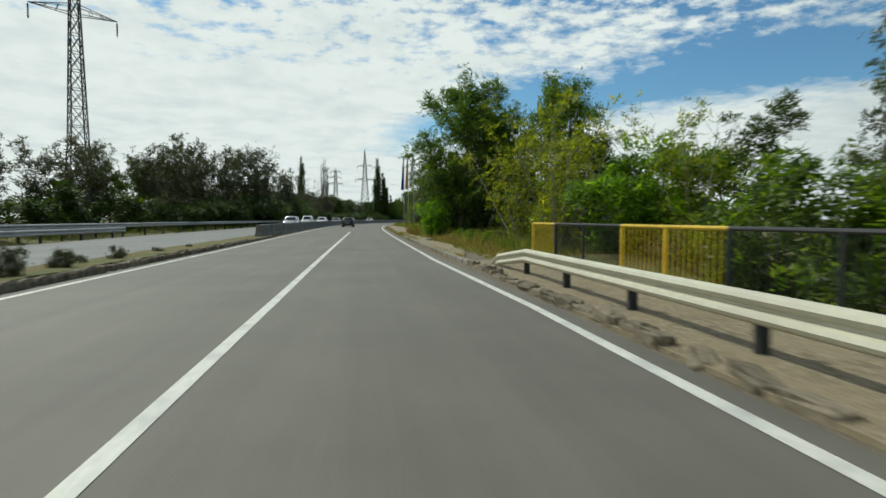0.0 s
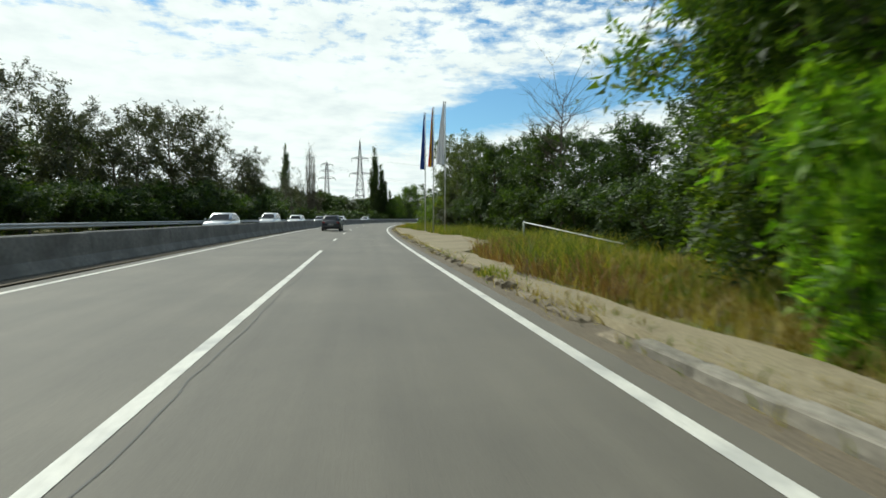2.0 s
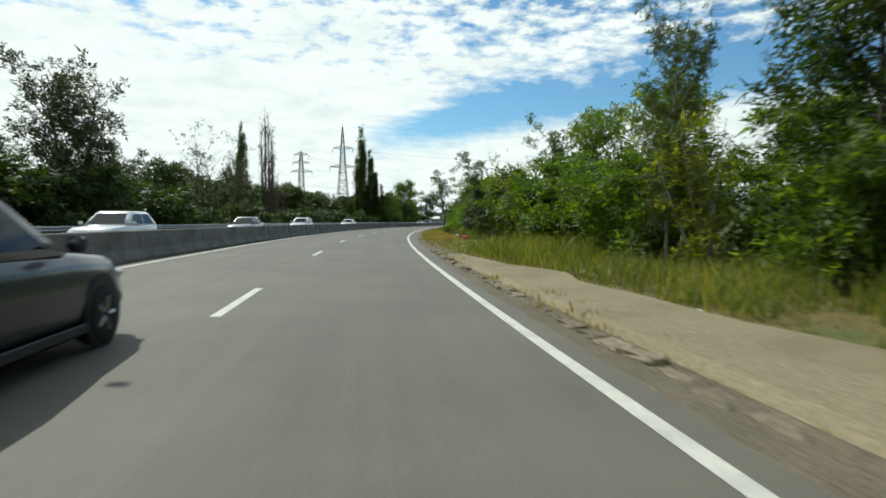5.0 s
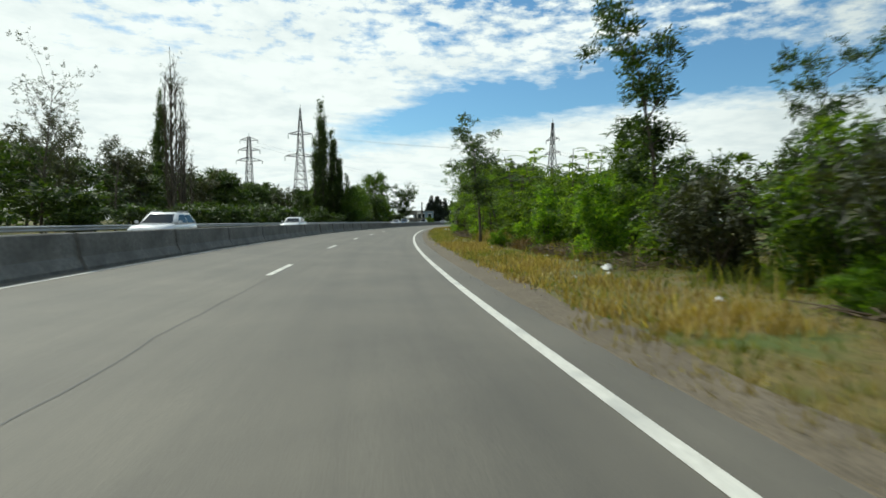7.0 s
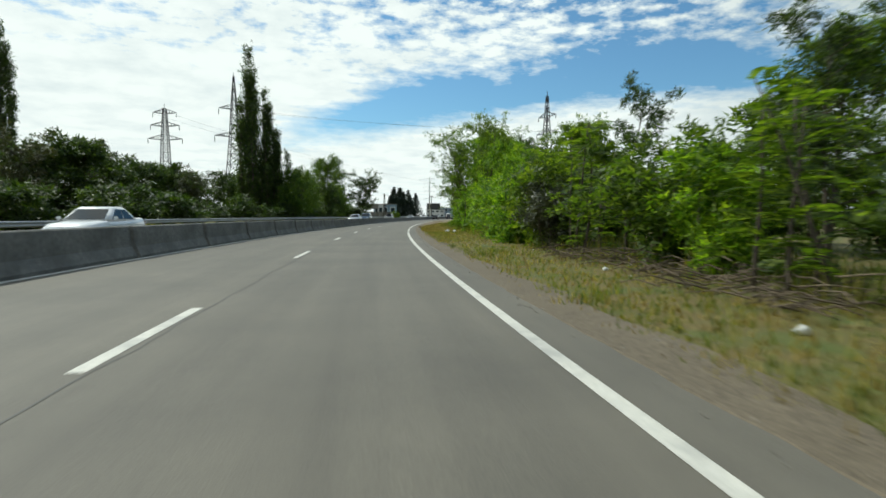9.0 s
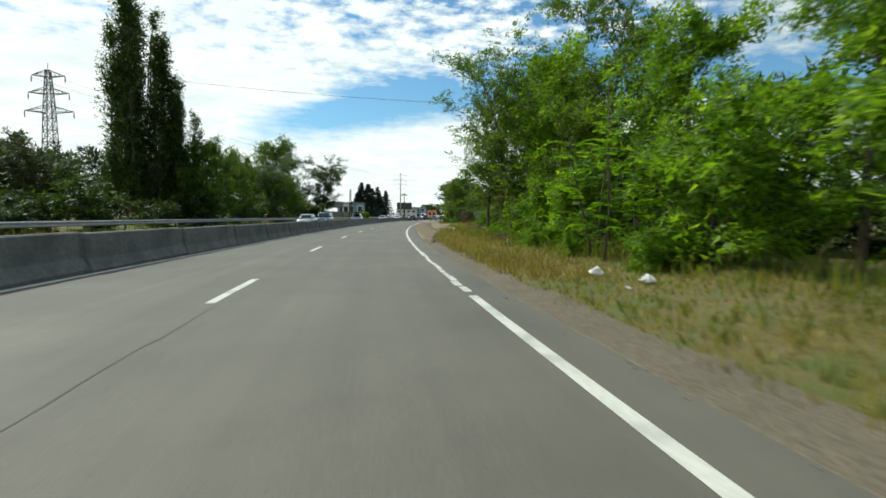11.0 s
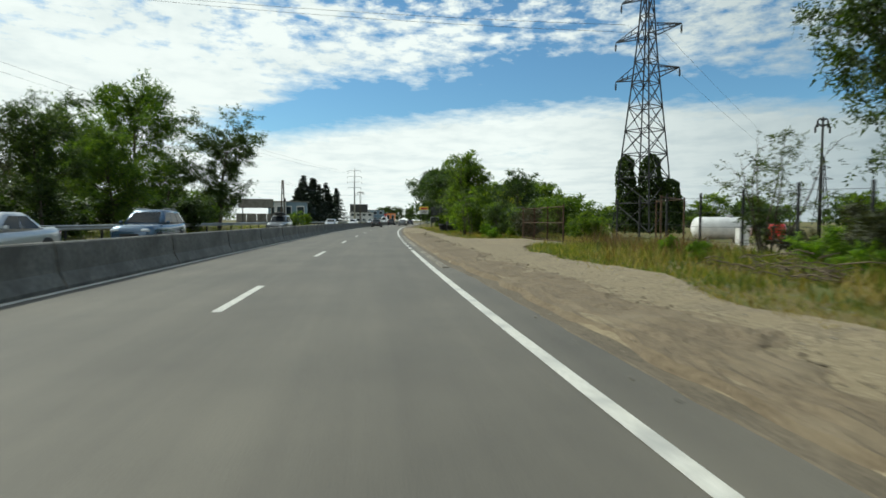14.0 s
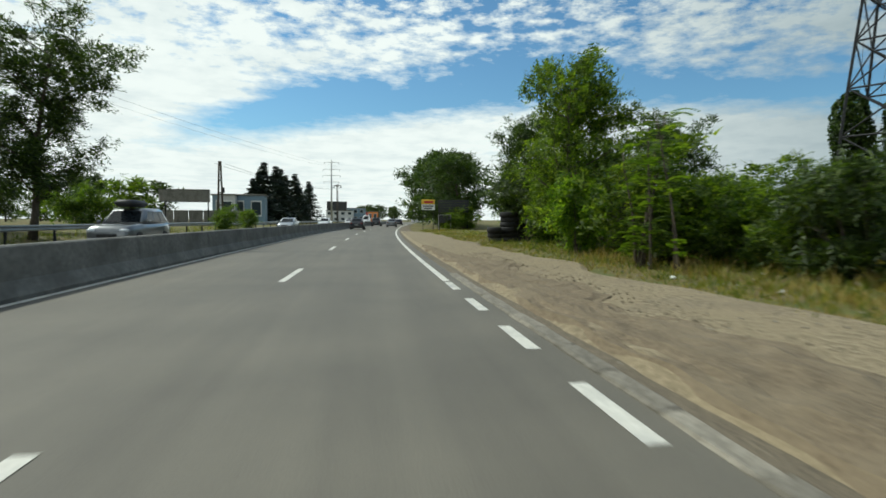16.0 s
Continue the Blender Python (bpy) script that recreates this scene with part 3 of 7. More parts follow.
def verge_patch(name, mat, s0, s1, near, wide, label, z0=0.045):
    """A bare patch beside the road that tapers at both ends."""
    s = np.arange(s0, s1 + 0.1, 0.8)

    def far(q):
        t = np.clip((q - s0) / 8, 0, 1) * np.clip((s1 - q) / 10, 0, 1)
        return near(q) + 0.3 + (wide(q) if callable(wide) else wide) * np.sqrt(t) + 0.45 * wob(q, 2, 0.8, 3) * t
    cols = [lambda q, k=k: near(q) + (far(q) - near(q)) * k for k in (0, 0.1, 0.2, 0.3, 0.4, 0.5, 0.6, 0.7, 0.8, 0.9, 1.0)]
    ob = strip(name, mat, s, cols, lambda q, n: z0 + np.maximum(ground_z(q, n), -0.2) * np.clip((n - 2.6) / 1.0, 0, 1) + 0.010 * wob(q, n, 1.6, 5) + 0.05
               - 0.16 * (np.minimum(n - near(q), far(q) - n) < 0.02) - 0.22 * ((q < s0 + 0.5) | (q > s[-1] - 0.5)))
    return tagged(ob, label, "verge", kind="structure")


verge_patch("verge_sand", SAND, 19, 108, lambda q: edge(q, RIGHT_LINE) + 0.85, lambda q: np.interp(q, [19, 40, 48, 55, 57.5, 60, 66, 72, 76, 83, 92, 108], [0.8, 0.6, 0.4, 0.8, 2.4, 3.0, 3.6, 3.4, 2.4, 2.4, 1.8, 1.0]), "pale trodden sand beside the road", 0.07)
verge_patch("verge_gravel", GRAVEL, 218, 330, lambda q: edge(q, RIGHT_LINE) + edge(q, SHOULDER) + 0.12, lambda q: np.interp(q, [218, 224, 235, 250, 262, 280, 330], [0.1, 0.7, 2.2, 3.8, 4.4, 3.4, 2.6]), "pale gravel lay-by strip beside the road", 0.04)
verge_patch("verge_gravel", GRAVEL, 261.5, 274, lambda q: edge(q, RIGHT_LINE) + 4.0, lambda q: np.interp(q, [261.5, 265, 269, 274], [2.5, 6.5, 5.5, 1.5]), "gravel drive that leads to a gate", 0.045)

rub_s = np.arange(214, 296.1, 0.2)


def rub_edge(s, k):
    wide = np.clip((s - 212) / 22, 0.1, 1) * np.clip((298 - s) / 14, 0.05, 1) * (1.55 + 0.5 * wob(s, 5, 0.8, 6) + 0.22 * wob(s, 2, 3.1, 4))
    return edge(s, RIGHT_LINE) + np.interp(s, [248, 256], [0.90, 0.66]) + 0.10 * wob(s, 2, 1.9, 3) + k * wide


def rub_k(s, n):
    return (n - rub_edge(s, 0)) / (rub_edge(s, 1) - rub_edge(s, 0))


rubble = strip("verge_rubble", RUBBLE, rub_s, [lambda s, k=k: rub_edge(s, k) for k in (0, 0.05, 0.1, 0.16, 0.22, 0.28, 0.34, 0.4, 0.46, 0.52, 0.58, 0.64, 0.7, 0.76, 0.82, 0.88, 0.94, 1.0)],
               lambda s, n: 0.128 + np.maximum(ground_z(s, n), -0.2) * np.clip((n - 2.6) / 1.0, 0, 1) + 0.026 * wob(s, n, 2.3, 8) + 0.020 * wob(s, n, 5.3, 3) + 0.016 * np.sin(s * 91.7 + n * 57.3) * np.sin(s * 33.1 - n * 71.9) - 0.10 * (np.abs(rub_k(s, n) - 0.5) > 0.49) - 0.03 * (np.abs(rub_k(s, n) - 0.5) > 0.3) - 0.22 * ((s < 214.1) | (s > 295.9)))
tagged(rubble, "churned brown soil and rubble between road and gravel", "verge", kind="structure")

# grassy median with its kerb before the concrete barrier begins
med = strip("median", GROUND, np.arange(-60, 46, 1.0), [lambda s: edge(s, LEFT_LINE) - 0.62, -6.9, -7.3, -7.7], lambda s, n: 0.16 + 0.04 * wob(s, n, 2, 1), None, 0.3)
tagged(med, "raised median of dry grass and soil", "median", kind="structure")
med2 = strip("median_gutter", DIRT, np.arange(40, 601, 2.0), [lambda s: edge(s, LEFT_LINE) - 0.43, lambda s: edge(s, LEFT_LINE) - 0.8, -7.8], lambda s, n: road_z(s, n) + 0.03 + 0.01 * wob(s, n, 2))
tagged(med2, "dirty strip at the foot of the concrete barrier", "median", kind="structure")

# ---- trees ----
def leaf_quads(centres, size, rs, flat=0.3, aspect=1.7):
    """One small pointed blade (four corners) at each centre, turned at random."""
    n = len(centres)
    d = rs.normal(size=(n, 3))
    d[:, 2] *= flat
    d /= np.linalg.norm(d, axis=1, keepdims=True) + 1e-9
    up = rs.normal(size=(n, 3)) + (0, 0, 0.8)
    w = np.cross(d, up)
    w /= np.linalg.norm(w, axis=1, keepdims=True) + 1e-9
    sz = size * rs.uniform(0.6, 1.35, (n, 1))
    a, b = d * sz * aspect / 2, w * sz / 2
    mid = centres + a * 0.15
    v = np.stack([centres - a, mid + b, centres + a, mid - b], 1).reshape(-1, 3)
    return v, np.arange(4 * n).reshape(n, 4)


def leaf_sprays(centres, heart, size, rs, per=6):
    """Short drooping twigs, each with a few pointed leaflets to both sides."""
    n = len(centres)
    d = centres - heart
    d /= np.linalg.norm(d, axis=1, keepdims=True) + 1e-9
    d = d * 0.55 + rs.normal(size=(n, 3)) * 0.6 + (0, 0, -0.1)
    d /= np.linalg.norm(d, axis=1, keepdims=True) + 1e-9
    w = np.cross(d, rs.normal(size=(n, 3)) * 0.5 + (0, 0, 1))
    w /= np.linalg.norm(w, axis=1, keepdims=True) + 1e-9
    sz = size * rs.uniform(0.7, 1.3, (n, 1))
    out = []
    for j in range(per):
        t = (j + 0.5) / per
        base = centres + d * sz * per * 0.50 * (t - 0.5) - np.array([0, 0, 1.0]) * sz * per * 0.22 * t * t
        side = w * (1 if j % 2 else -1) if j < per - 1 else d
        go = side * 0.85 + d * 0.45 + rs.normal(size=(n, 3)) * 0.30
        tip = base + go * sz * 1.8 * rs.uniform(0.75, 1.2, (n, 1))
        wide = (d if j < per - 1 else w) * sz * 0.5
        root = base + go * sz * 0.35
        out.append(np.stack([root + wide, tip, root - wide], 1))
    v = np.concatenate(out).reshape(-1, 3)
    return v, np.arange(len(v)).reshape(-1, 3)


def bend(p, d, length, steps, rs, wander=0.25, lift=0.1):
    pts = [np.array(p, float)]
    d = np.array(d, float)
    for _ in range(steps):
        d = d + rs.normal(size=3) * wander * 0.5 + (0, 0, lift)
        d /= np.linalg.norm(d)
        pts.append(pts[-1] + d * length / steps)
    return pts, d


def tree_meshes(seed, height, radius, base, limbs, leaves, leaf_size, bark, leaf, airy=0.5, shape="round", stems=1, girth=0.018, clump=0.55, far=False):
    """Trunk with limbs and twigs in one mesh, the crown's leaves in another."""
    rs = np.random.RandomState(seed)
    woods, tips = [], []
    for st in range(stems):
        wood = Build()
        woods.append(wood)
        lean = rs.normal(size=2) * (0.04 if stems == 1 else 0.32)
        h = height * (1 if stems == 1 else rs.uniform(0.7, 1.0))
        pts, _ = bend((rs.normal() * 0.12 * (stems > 1), rs.normal() * 0.12 * (stems > 1), -0.25), (lean[0], lean[1], 1), h * 0.94, 8, rs, 0.10 if shape != "column" else 0.03, 0.05)
        r0 = height * girth / (1 if stems == 1 else 2.0)
        wood.tube(pts, [r0 * (1.25 if i == 0 else 1) * (1 - 0.88 * i / 8) for i in range(9)], 4 if far else 5 if stems > 1 else 7)
        axis = np.array(pts)
        for k in range(max(2, limbs // stems)):
            f = (k + rs.uniform(0.2, 0.8)) / max(2, limbs // stems)
            z = base + (1 - base) * f * 0.96
            i = z * 8
            i0 = min(int(i), 7)
            p = axis[i0] + (axis[i0 + 1] - axis[i0]) * (i - i0)
            if shape == "round":
                reach = radius * (0.45 + 0.62 * math.sin(math.pi * min(1, 0.18 + 0.80 * f)))
            elif shape == "spread":
                reach = radius * (0.55 + 0.5 * f)
            elif shape == "column":
                reach = radius * (0.6 + 0.5 * math.sin(math.pi * min(1, f * 1.1))) * rs.uniform(0.55, 1.25)
            else:
                reach = radius * (1 - 0.9 * f)
            reach *= rs.uniform(0.75, 1.2) / (1 if stems == 1 else 1.35)
            ang = k * 2.4 + rs.uniform(-0.5, 0.5)
            rise = {"round": rs.uniform(0.1, 0.9), "spread": rs.uniform(0.35, 1.0), "column": rs.uniform(2.2, 3.4), "cone": rs.uniform(-0.3, 0.05)}[shape]
            d = np.array([math.cos(ang), math.sin(ang), rise])
            d /= np.linalg.norm(d)
            length = reach if shape != "column" else reach * 1.9
            lp, ld = bend(p, d, length, 4, rs, 0.28, 0.06 if shape != "cone" else 0.04)
            lr = max(0.012, r0 * 0.42 * (1 - 0.6 * f))
            plain_limb = far or stems > 1
            wood.tube(lp[::2] if plain_limb else lp, [lr, lr * 0.5, lr * 0.12] if plain_limb else [lr, lr * 0.75, lr * 0.5, lr * 0.3, lr * 0.12], 3 if plain_limb else 4, False)
            tips += [lp[2] * 0.5 + lp[1] * 0.5, lp[2], lp[3], lp[4]]
            for twig in range(4):
                q = lp[rs.randint(1, 4)]
                td = ld + rs.normal(size=3) * 0.8
                td /= np.linalg.norm(td)
                tp, _ = bend(q, td, length * rs.uniform(0.3, 0.55), 3, rs, 0.35, 0.05)
                if not far and (stems == 1 or twig == 0):
                    wood.tube([tp[0], tp[1], tp[3]], [lr * 0.35, lr * 0.25, lr * 0.06], 3, False)
                tips += [tp[1], tp[2], tp[3], tp[3]]
        tips.append(axis[-1])
        tips.append(axis[-2])
    tips = np.array(tips)
    trunk = [w.mesh("trunk" if stems == 1 else "stem", bark, True) for w in woods]
    if not leaves:
        return trunk, None
    keep = tips[rs.permutation(len(tips))[: max(6, int(len(tips) * (1 - 0.45 * airy)))]]
    per = 3 if far else 6
    which = keep[rs.randint(0, len(keep), leaves // per)]
    spread = radius * clump * (0.5 if stems == 1 else 0.6)
    off = np.clip(rs.normal(size=(len(which), 3)), -1.6, 1.6)
    centres = which + off * spread * np.array([1, 1, 0.75]) * rs.uniform(0.3, 1.0, (len(which), 1))
    centres[:, 2] = np.maximum(centres[:, 2], 0.12)
    heart = np.stack([np.zeros(len(which)), np.zeros(len(which)), np.minimum(centres[:, 2], height * 0.6)], 1)
    v, f = leaf_sprays(centres, heart, leaf_size * 0.70, rs, per)
    return trunk, fast_mesh("crown", v, f, leaf)


def frond_meshes(seed, height, stems, fronds, bark, leaf):
    """A young tree of heaven: bare stems topped with long feathered leaves."""
    rs = np.random.RandomState(seed)
    woods, vs = [], []
    for st in range(stems):
        wood = Build()
        woods.append(wood)
        h = height * rs.uniform(0.6, 1.0)
        pts, _ = bend((rs.normal() * 0.6, rs.normal() * 0.6, -0.2), (rs.normal() * 0.1, rs.normal() * 0.1, 1), h, 6, rs, 0.12, 0.08)
        wood.tube(pts, [0.05 * (1 - 0.12 * i) for i in range(7)], 6)
        ax = np.array(pts)
        for k in range(fronds):
            f = 0.15 + 0.85 * (k + rs.rand()) / fronds
            i = f * 6
            i0 = min(int(i), 5)
            p = ax[i0] + (ax[i0 + 1] - ax[i0]) * (i - i0)
            ang = rs.uniform(0, 2 * math.pi)
            length = rs.uniform(0.6, 1.05)
            d = np.array([math.cos(ang), math.sin(ang), rs.uniform(0.2, 0.9)])
            d /= np.linalg.norm(d)
            side = np.cross(d, (0, 0, 1))
            side /= np.linalg.norm(side)
            t = np.linspace(0.15, 1, 9)
            spine = p + np.outer(t * length, d) - np.outer(t * t * length * 0.45, (0, 0, 1))
            for sg in (-1, 1):
                out = side * sg * 0.9 + d * 0.35 + np.array([0, 0, -0.2])
                ln = 0.26 * (1 - 0.45 * t)[:, None]
                tip = spine + out * ln
                mid = spine + out * ln * 0.45
                wd = d * 0.035
                vs.append(np.stack([spine, mid + wd, tip, mid - wd], 1).reshape(-1, 3))
    v = np.concatenate(vs)
    return [w.mesh("stem", bark, True) for w in woods], fast_mesh("crown", v, np.arange(len(v)).reshape(-1, 4), leaf)


def poplar_meshes(seed, height, radius, stems, leaves, leaf_size, bark, leaf):
    """A narrow tree of several upright stems, each a slim lobe of steep branches."""
    rs = np.random.RandomState(seed)
    wood, tips = Build(), []
    for st in range(stems):
        a = st * 2.4 + rs.uniform(-0.4, 0.4)
        out = radius * (0.0 if st == 0 else rs.uniform(0.35, 0.95))
        h = height * (1.0 if st == 0 else (0.90, 0.80, 0.62, 0.86, 0.50, 0.72, 0.93, 0.40)[(st - 1) % 8] * rs.uniform(0.93, 1.05))
        ca, sa = math.cos(a) * out, math.sin(a) * out
        pts = [np.array((ca * f, sa * f, h * z)) + rs.normal(size=3) * 0.10 for f, z in ((0.05, -0.01), (0.6, 0.12), (0.95, 0.3), (1.0, 0.5), (0.95, 0.75), (0.85, 1.0))]
        r = height * (0.012 if st == 0 else 0.007)
        wood.tube(pts, [r, r * 0.85, r * 0.65, r * 0.5, r * 0.3, r * 0.08], 6)
        for k in range(int(46 * h / height)):
            f = rs.uniform(0.16, 0.97)
            i = f * 5
            i0 = min(int(i), 4)
            p = pts[i0] + (pts[i0 + 1] - pts[i0]) * (i - i0)
            b = rs.uniform(0, 6.3)
            d = np.array([math.cos(b), math.sin(b), rs.uniform(1.3, 3.2)])
            d /= np.linalg.norm(d)
            q, _ = bend(p, d, height * rs.uniform(0.05, 0.10) * (0.7 + 0.5 * math.sin(math.pi * f)), 3, rs, 0.12, 0.10)
            wood.tube(q, [r * 0.3, r * 0.22, r * 0.15, r * 0.05], 3, False)
            tips += [q[1], q[2], q[3]]
        tips += [pts[4] + (pts[5] - pts[4]) * g for g in (0.2, 0.5, 0.8, 0.95)]
    tips = np.array(tips)
    per = 3
    which = tips[rs.randint(0, len(tips), leaves // per)]
    centres = which + np.clip(rs.normal(size=(len(which), 3)), -1.6, 1.6) * (0.30, 0.30, 0.55)
    v, f = leaf_sprays(centres, which - (0, 0, 1.0), leaf_size, rs, per)
    return [wood.mesh("trunk", bark, True)], fast_mesh("crown", v, f, leaf)


def spruce_meshes(seed, height, bark, leaf):
    rs = np.random.RandomState(seed)
    wood, cs = Build(), []
    wood.tube([(0, 0, -0.2), (0, 0, height * 0.5), (0, 0, height)], [0.16, 0.1, 0.015], 7)
    for k in range(46):
        f = (k + rs.rand()) / 46
        z = height * (0.06 + 0.92 * f)
        for j in range(6):
            ang = rs.uniform(0, 2 * math.pi)
            reach = height * 0.25 * (1 - f) ** 1.0 * rs.uniform(0.7, 1.15) + 0.1
            t = rs.rand(22)
            x = np.stack([math.cos(ang) * t * reach, math.sin(ang) * t * reach, z - 0.35 * t * reach + 0.1 * t * t * reach], 1)
            cs.append(x + rs.normal(size=x.shape) * (0.07, 0.07, 0.04))
    v, f = leaf_quads(np.concatenate(cs), 0.17, rs, 0.3, 2.6)
    return [wood.mesh("trunk", bark, True)], fast_mesh("crown", v, f, leaf)


KINDS = {
    # kind: (list of mesh pairs, height they were grown to)
    "broad": ([tree_meshes(11 + k, 10, 3.7, 0.16, 26, 24000, 0.172, BARK, LEAF_DARK, 0.1, "round", clump=0.26) for k in range(3)], 10),
    "nearbroad": ([tree_meshes(15 + k, 10, 3.7, 0.14, 34, 50000, 0.130, BARK, LEAF_LOCUST, 0.1, "round", clump=0.24) for k in range(2)], 10),
    "nearairy": ([tree_meshes(35 + k, 10, 3.0, 0.24, 26, 22000, 0.118, BARK, LEAF_MID, 0.4, "spread", girth=0.014, clump=0.22) for k in range(3)], 10),
    "broadmid": ([tree_meshes(21 + k, 10, 3.4, 0.14, 24, 20000, 0.158, BARK, LEAF_MID, 0.25, "round", clump=0.25) for k in range(3)], 10),
    # broadmid with sunlight painted in through the lighter leaf colour
    "brightmid": ([tree_meshes(25 + k, 10, 3.4, 0.12, 24, 19000, 0.165, BARK, LEAF_BRIGHT, 0.2, "round", clump=0.24) for k in range(2)], 10),
    "airy": ([tree_meshes(31 + k, 10, 3.0, 0.26, 20, 12000, 0.155, BARK, LEAF_MID, 0.5, "spread", girth=0.014, clump=0.24) for k in range(3)], 10),
    "thin": ([tree_meshes(41 + k, 7, 1.5, 0.34, 14, 6400, 0.100, BARK, LEAF_DARK, 0.6, "spread", girth=0.011, clump=0.28) for k in range(3)], 7),
    "dull": ([tree_meshes(51 + k, 11, 3.6, 0.16, 26, 8280, 0.215, BARK, LEAF_DULL, 0.4, "spread", clump=0.26) for k in range(3)], 11),
    "sparse": ([tree_meshes(61 + k, 11, 3.2, 0.25, 22, 2880, 0.151, BARK, LEAF_DULL, 0.6, "spread", girth=0.013, clump=0.22) for k in range(2)], 11),
    "bare": ([tree_meshes(71 + k, 9, 2.4, 0.25, 18, 0, 0.084, BARK, LEAF_DULL, 0.7, "spread", girth=0.015) for k in range(2)], 9),
    "poplar": ([poplar_meshes(81 + k, 25, 2.3, 7, 30000, 0.17, BARK, LEAF_DARK) for k in range(2)], 25),
    "barepoplar": ([poplar_meshes(91, 25, 2.0, 9, 2600, 0.13, BARK, LEAF_DULL)], 25),
    "shrub": ([tree_meshes(101 + k, 4, 1.9, 0.05, 35, 9600, 0.134, BARK, LEAF_MID, 0.15, "round", 7, clump=0.26) for k in range(3)], 4),
    "darkshrub": ([tree_meshes(106 + k, 4, 1.9, 0.05, 35, 9000, 0.134, BARK, LEAF_DARK, 0.15, "round", 7, clump=0.26) for k in range(2)], 4),
    "darkairy": ([tree_meshes(38, 10, 3.2, 0.2, 30, 38000, 0.112, BARK, LEAF_DARK, 0.2, "spread", girth=0.014, clump=0.22)], 10),
    "dustyairy": ([tree_meshes(45 + k, 10, 3.0, 0.2, 28, 21000, 0.118, PALE_BARK, LEAF_OLIVE, 0.35, "spread", girth=0.012, clump=0.22) for k in range(2)], 10),
    "locust": ([tree_meshes(48, 10, 3.9, 0.26, 30, 24000, 0.105, BARK, LEAF_LOCUST, 0.35, "spread", girth=0.012, clump=0.17)], 10),
    "highcrown": ([tree_meshes(52, 10, 3.1, 0.36, 38, 52000, 0.108, BARK, LEAF_DARK, 0.2, "round", girth=0.012, clump=0.20)], 10),
    "shoots": ([tree_meshes(143, 3.3, 0.95, 0.06, 36, 3000, 0.150, BARK, LEAF_SHOOT, 0.3, "spread", 6, clump=0.34)], 3.3),
    "twiggyshrub": ([tree_meshes(136, 4.5, 1.5, 0.1, 36, 3000, 0.085, BARK, LEAF_OLIVE, 0.4, "spread", 6, clump=0.2)], 4.5),
    "twigtree": ([tree_meshes(173 + k, 9, 3.0, 0.42, 46, 0, 0.084, BARK, LEAF_DULL, 0.7, "spread", girth=0.010) for k in range(2)], 9),
    "deadwood": ([tree_meshes(75 + k, 9, 2.6, 0.25, 12, 0, 0.084, DEAD_BARK, LEAF_DULL, 0.7, "spread", 3, girth=0.012) for k in range(2)], 9),
    # the lighter leaves stand in for sun falling on the shrub
    "brightshrub": ([tree_meshes(111 + k, 4, 1.7, 0.04, 35, 9600, 0.134, BARK, LEAF_BRIGHT, 0.2, "round", 7, clump=0.24) for k in range(3)], 4),
    "yellowshrub": ([tree_meshes(121 + k, 6, 2.0, 0.08, 36, 5000, 0.115, PALE_BARK, LEAF_YELLOW, 0.35, "spread", 6, clump=0.26) for k in range(2)], 6),
    "dullshrub": ([tree_meshes(131 + k, 3.4, 1.8, 0.05, 34, 8280, 0.118, BARK, LEAF_DULL, 0.2, "round", 7, clump=0.27) for k in range(2)], 3.4),
    "heaven": ([frond_meshes(141 + k, 4.5, 7, 24, BARK, LEAF_BRIGHT if k % 2 else LEAF_MID) for k in range(3)], 4.5),
    "spruce": ([spruce_meshes(151 + k, 11, BARK, NEEDLES) for k in range(2)], 11),
    "farbroad": ([tree_meshes(161 + k, 10, 3.9, 0.10, 18, 5200, 0.33, BARK, LEAF_DARK, 0.1, "round", clump=0.23, far=True) for k in range(3)], 10),
    "farmid": ([tree_meshes(171 + k, 10, 3.7, 0.10, 18, 4900, 0.33, BARK, LEAF_MID, 0.2, "round", clump=0.23, far=True) for k in range(2)], 10),
    "hazebroad": ([tree_meshes(165 + k, 10, 3.9, 0.10, 14, 1800, 0.52, BARK, LEAF_DARK, 0.1, "round", clump=0.23, far=True) for k in range(2)], 10),
    "hazemid": ([tree_meshes(175 + k, 10, 3.7, 0.10, 14, 1800, 0.52, BARK, LEAF_MID, 0.2, "round", clump=0.23, far=True) for k in range(2)], 10),
    "fardull": ([tree_meshes(181 + k, 11, 3.7, 0.12, 20, 4500, 0.30, BARK, LEAF_DULL, 0.3, "spread", clump=0.23, far=True) for k in range(3)], 11),
    "farshrub": ([tree_meshes(191 + k, 4, 2.0, 0.04, 24, 3000, 0.23, BARK, LEAF_DARK, 0.15, "round", 6, clump=0.23, far=True) for k in range(3)], 4),
}
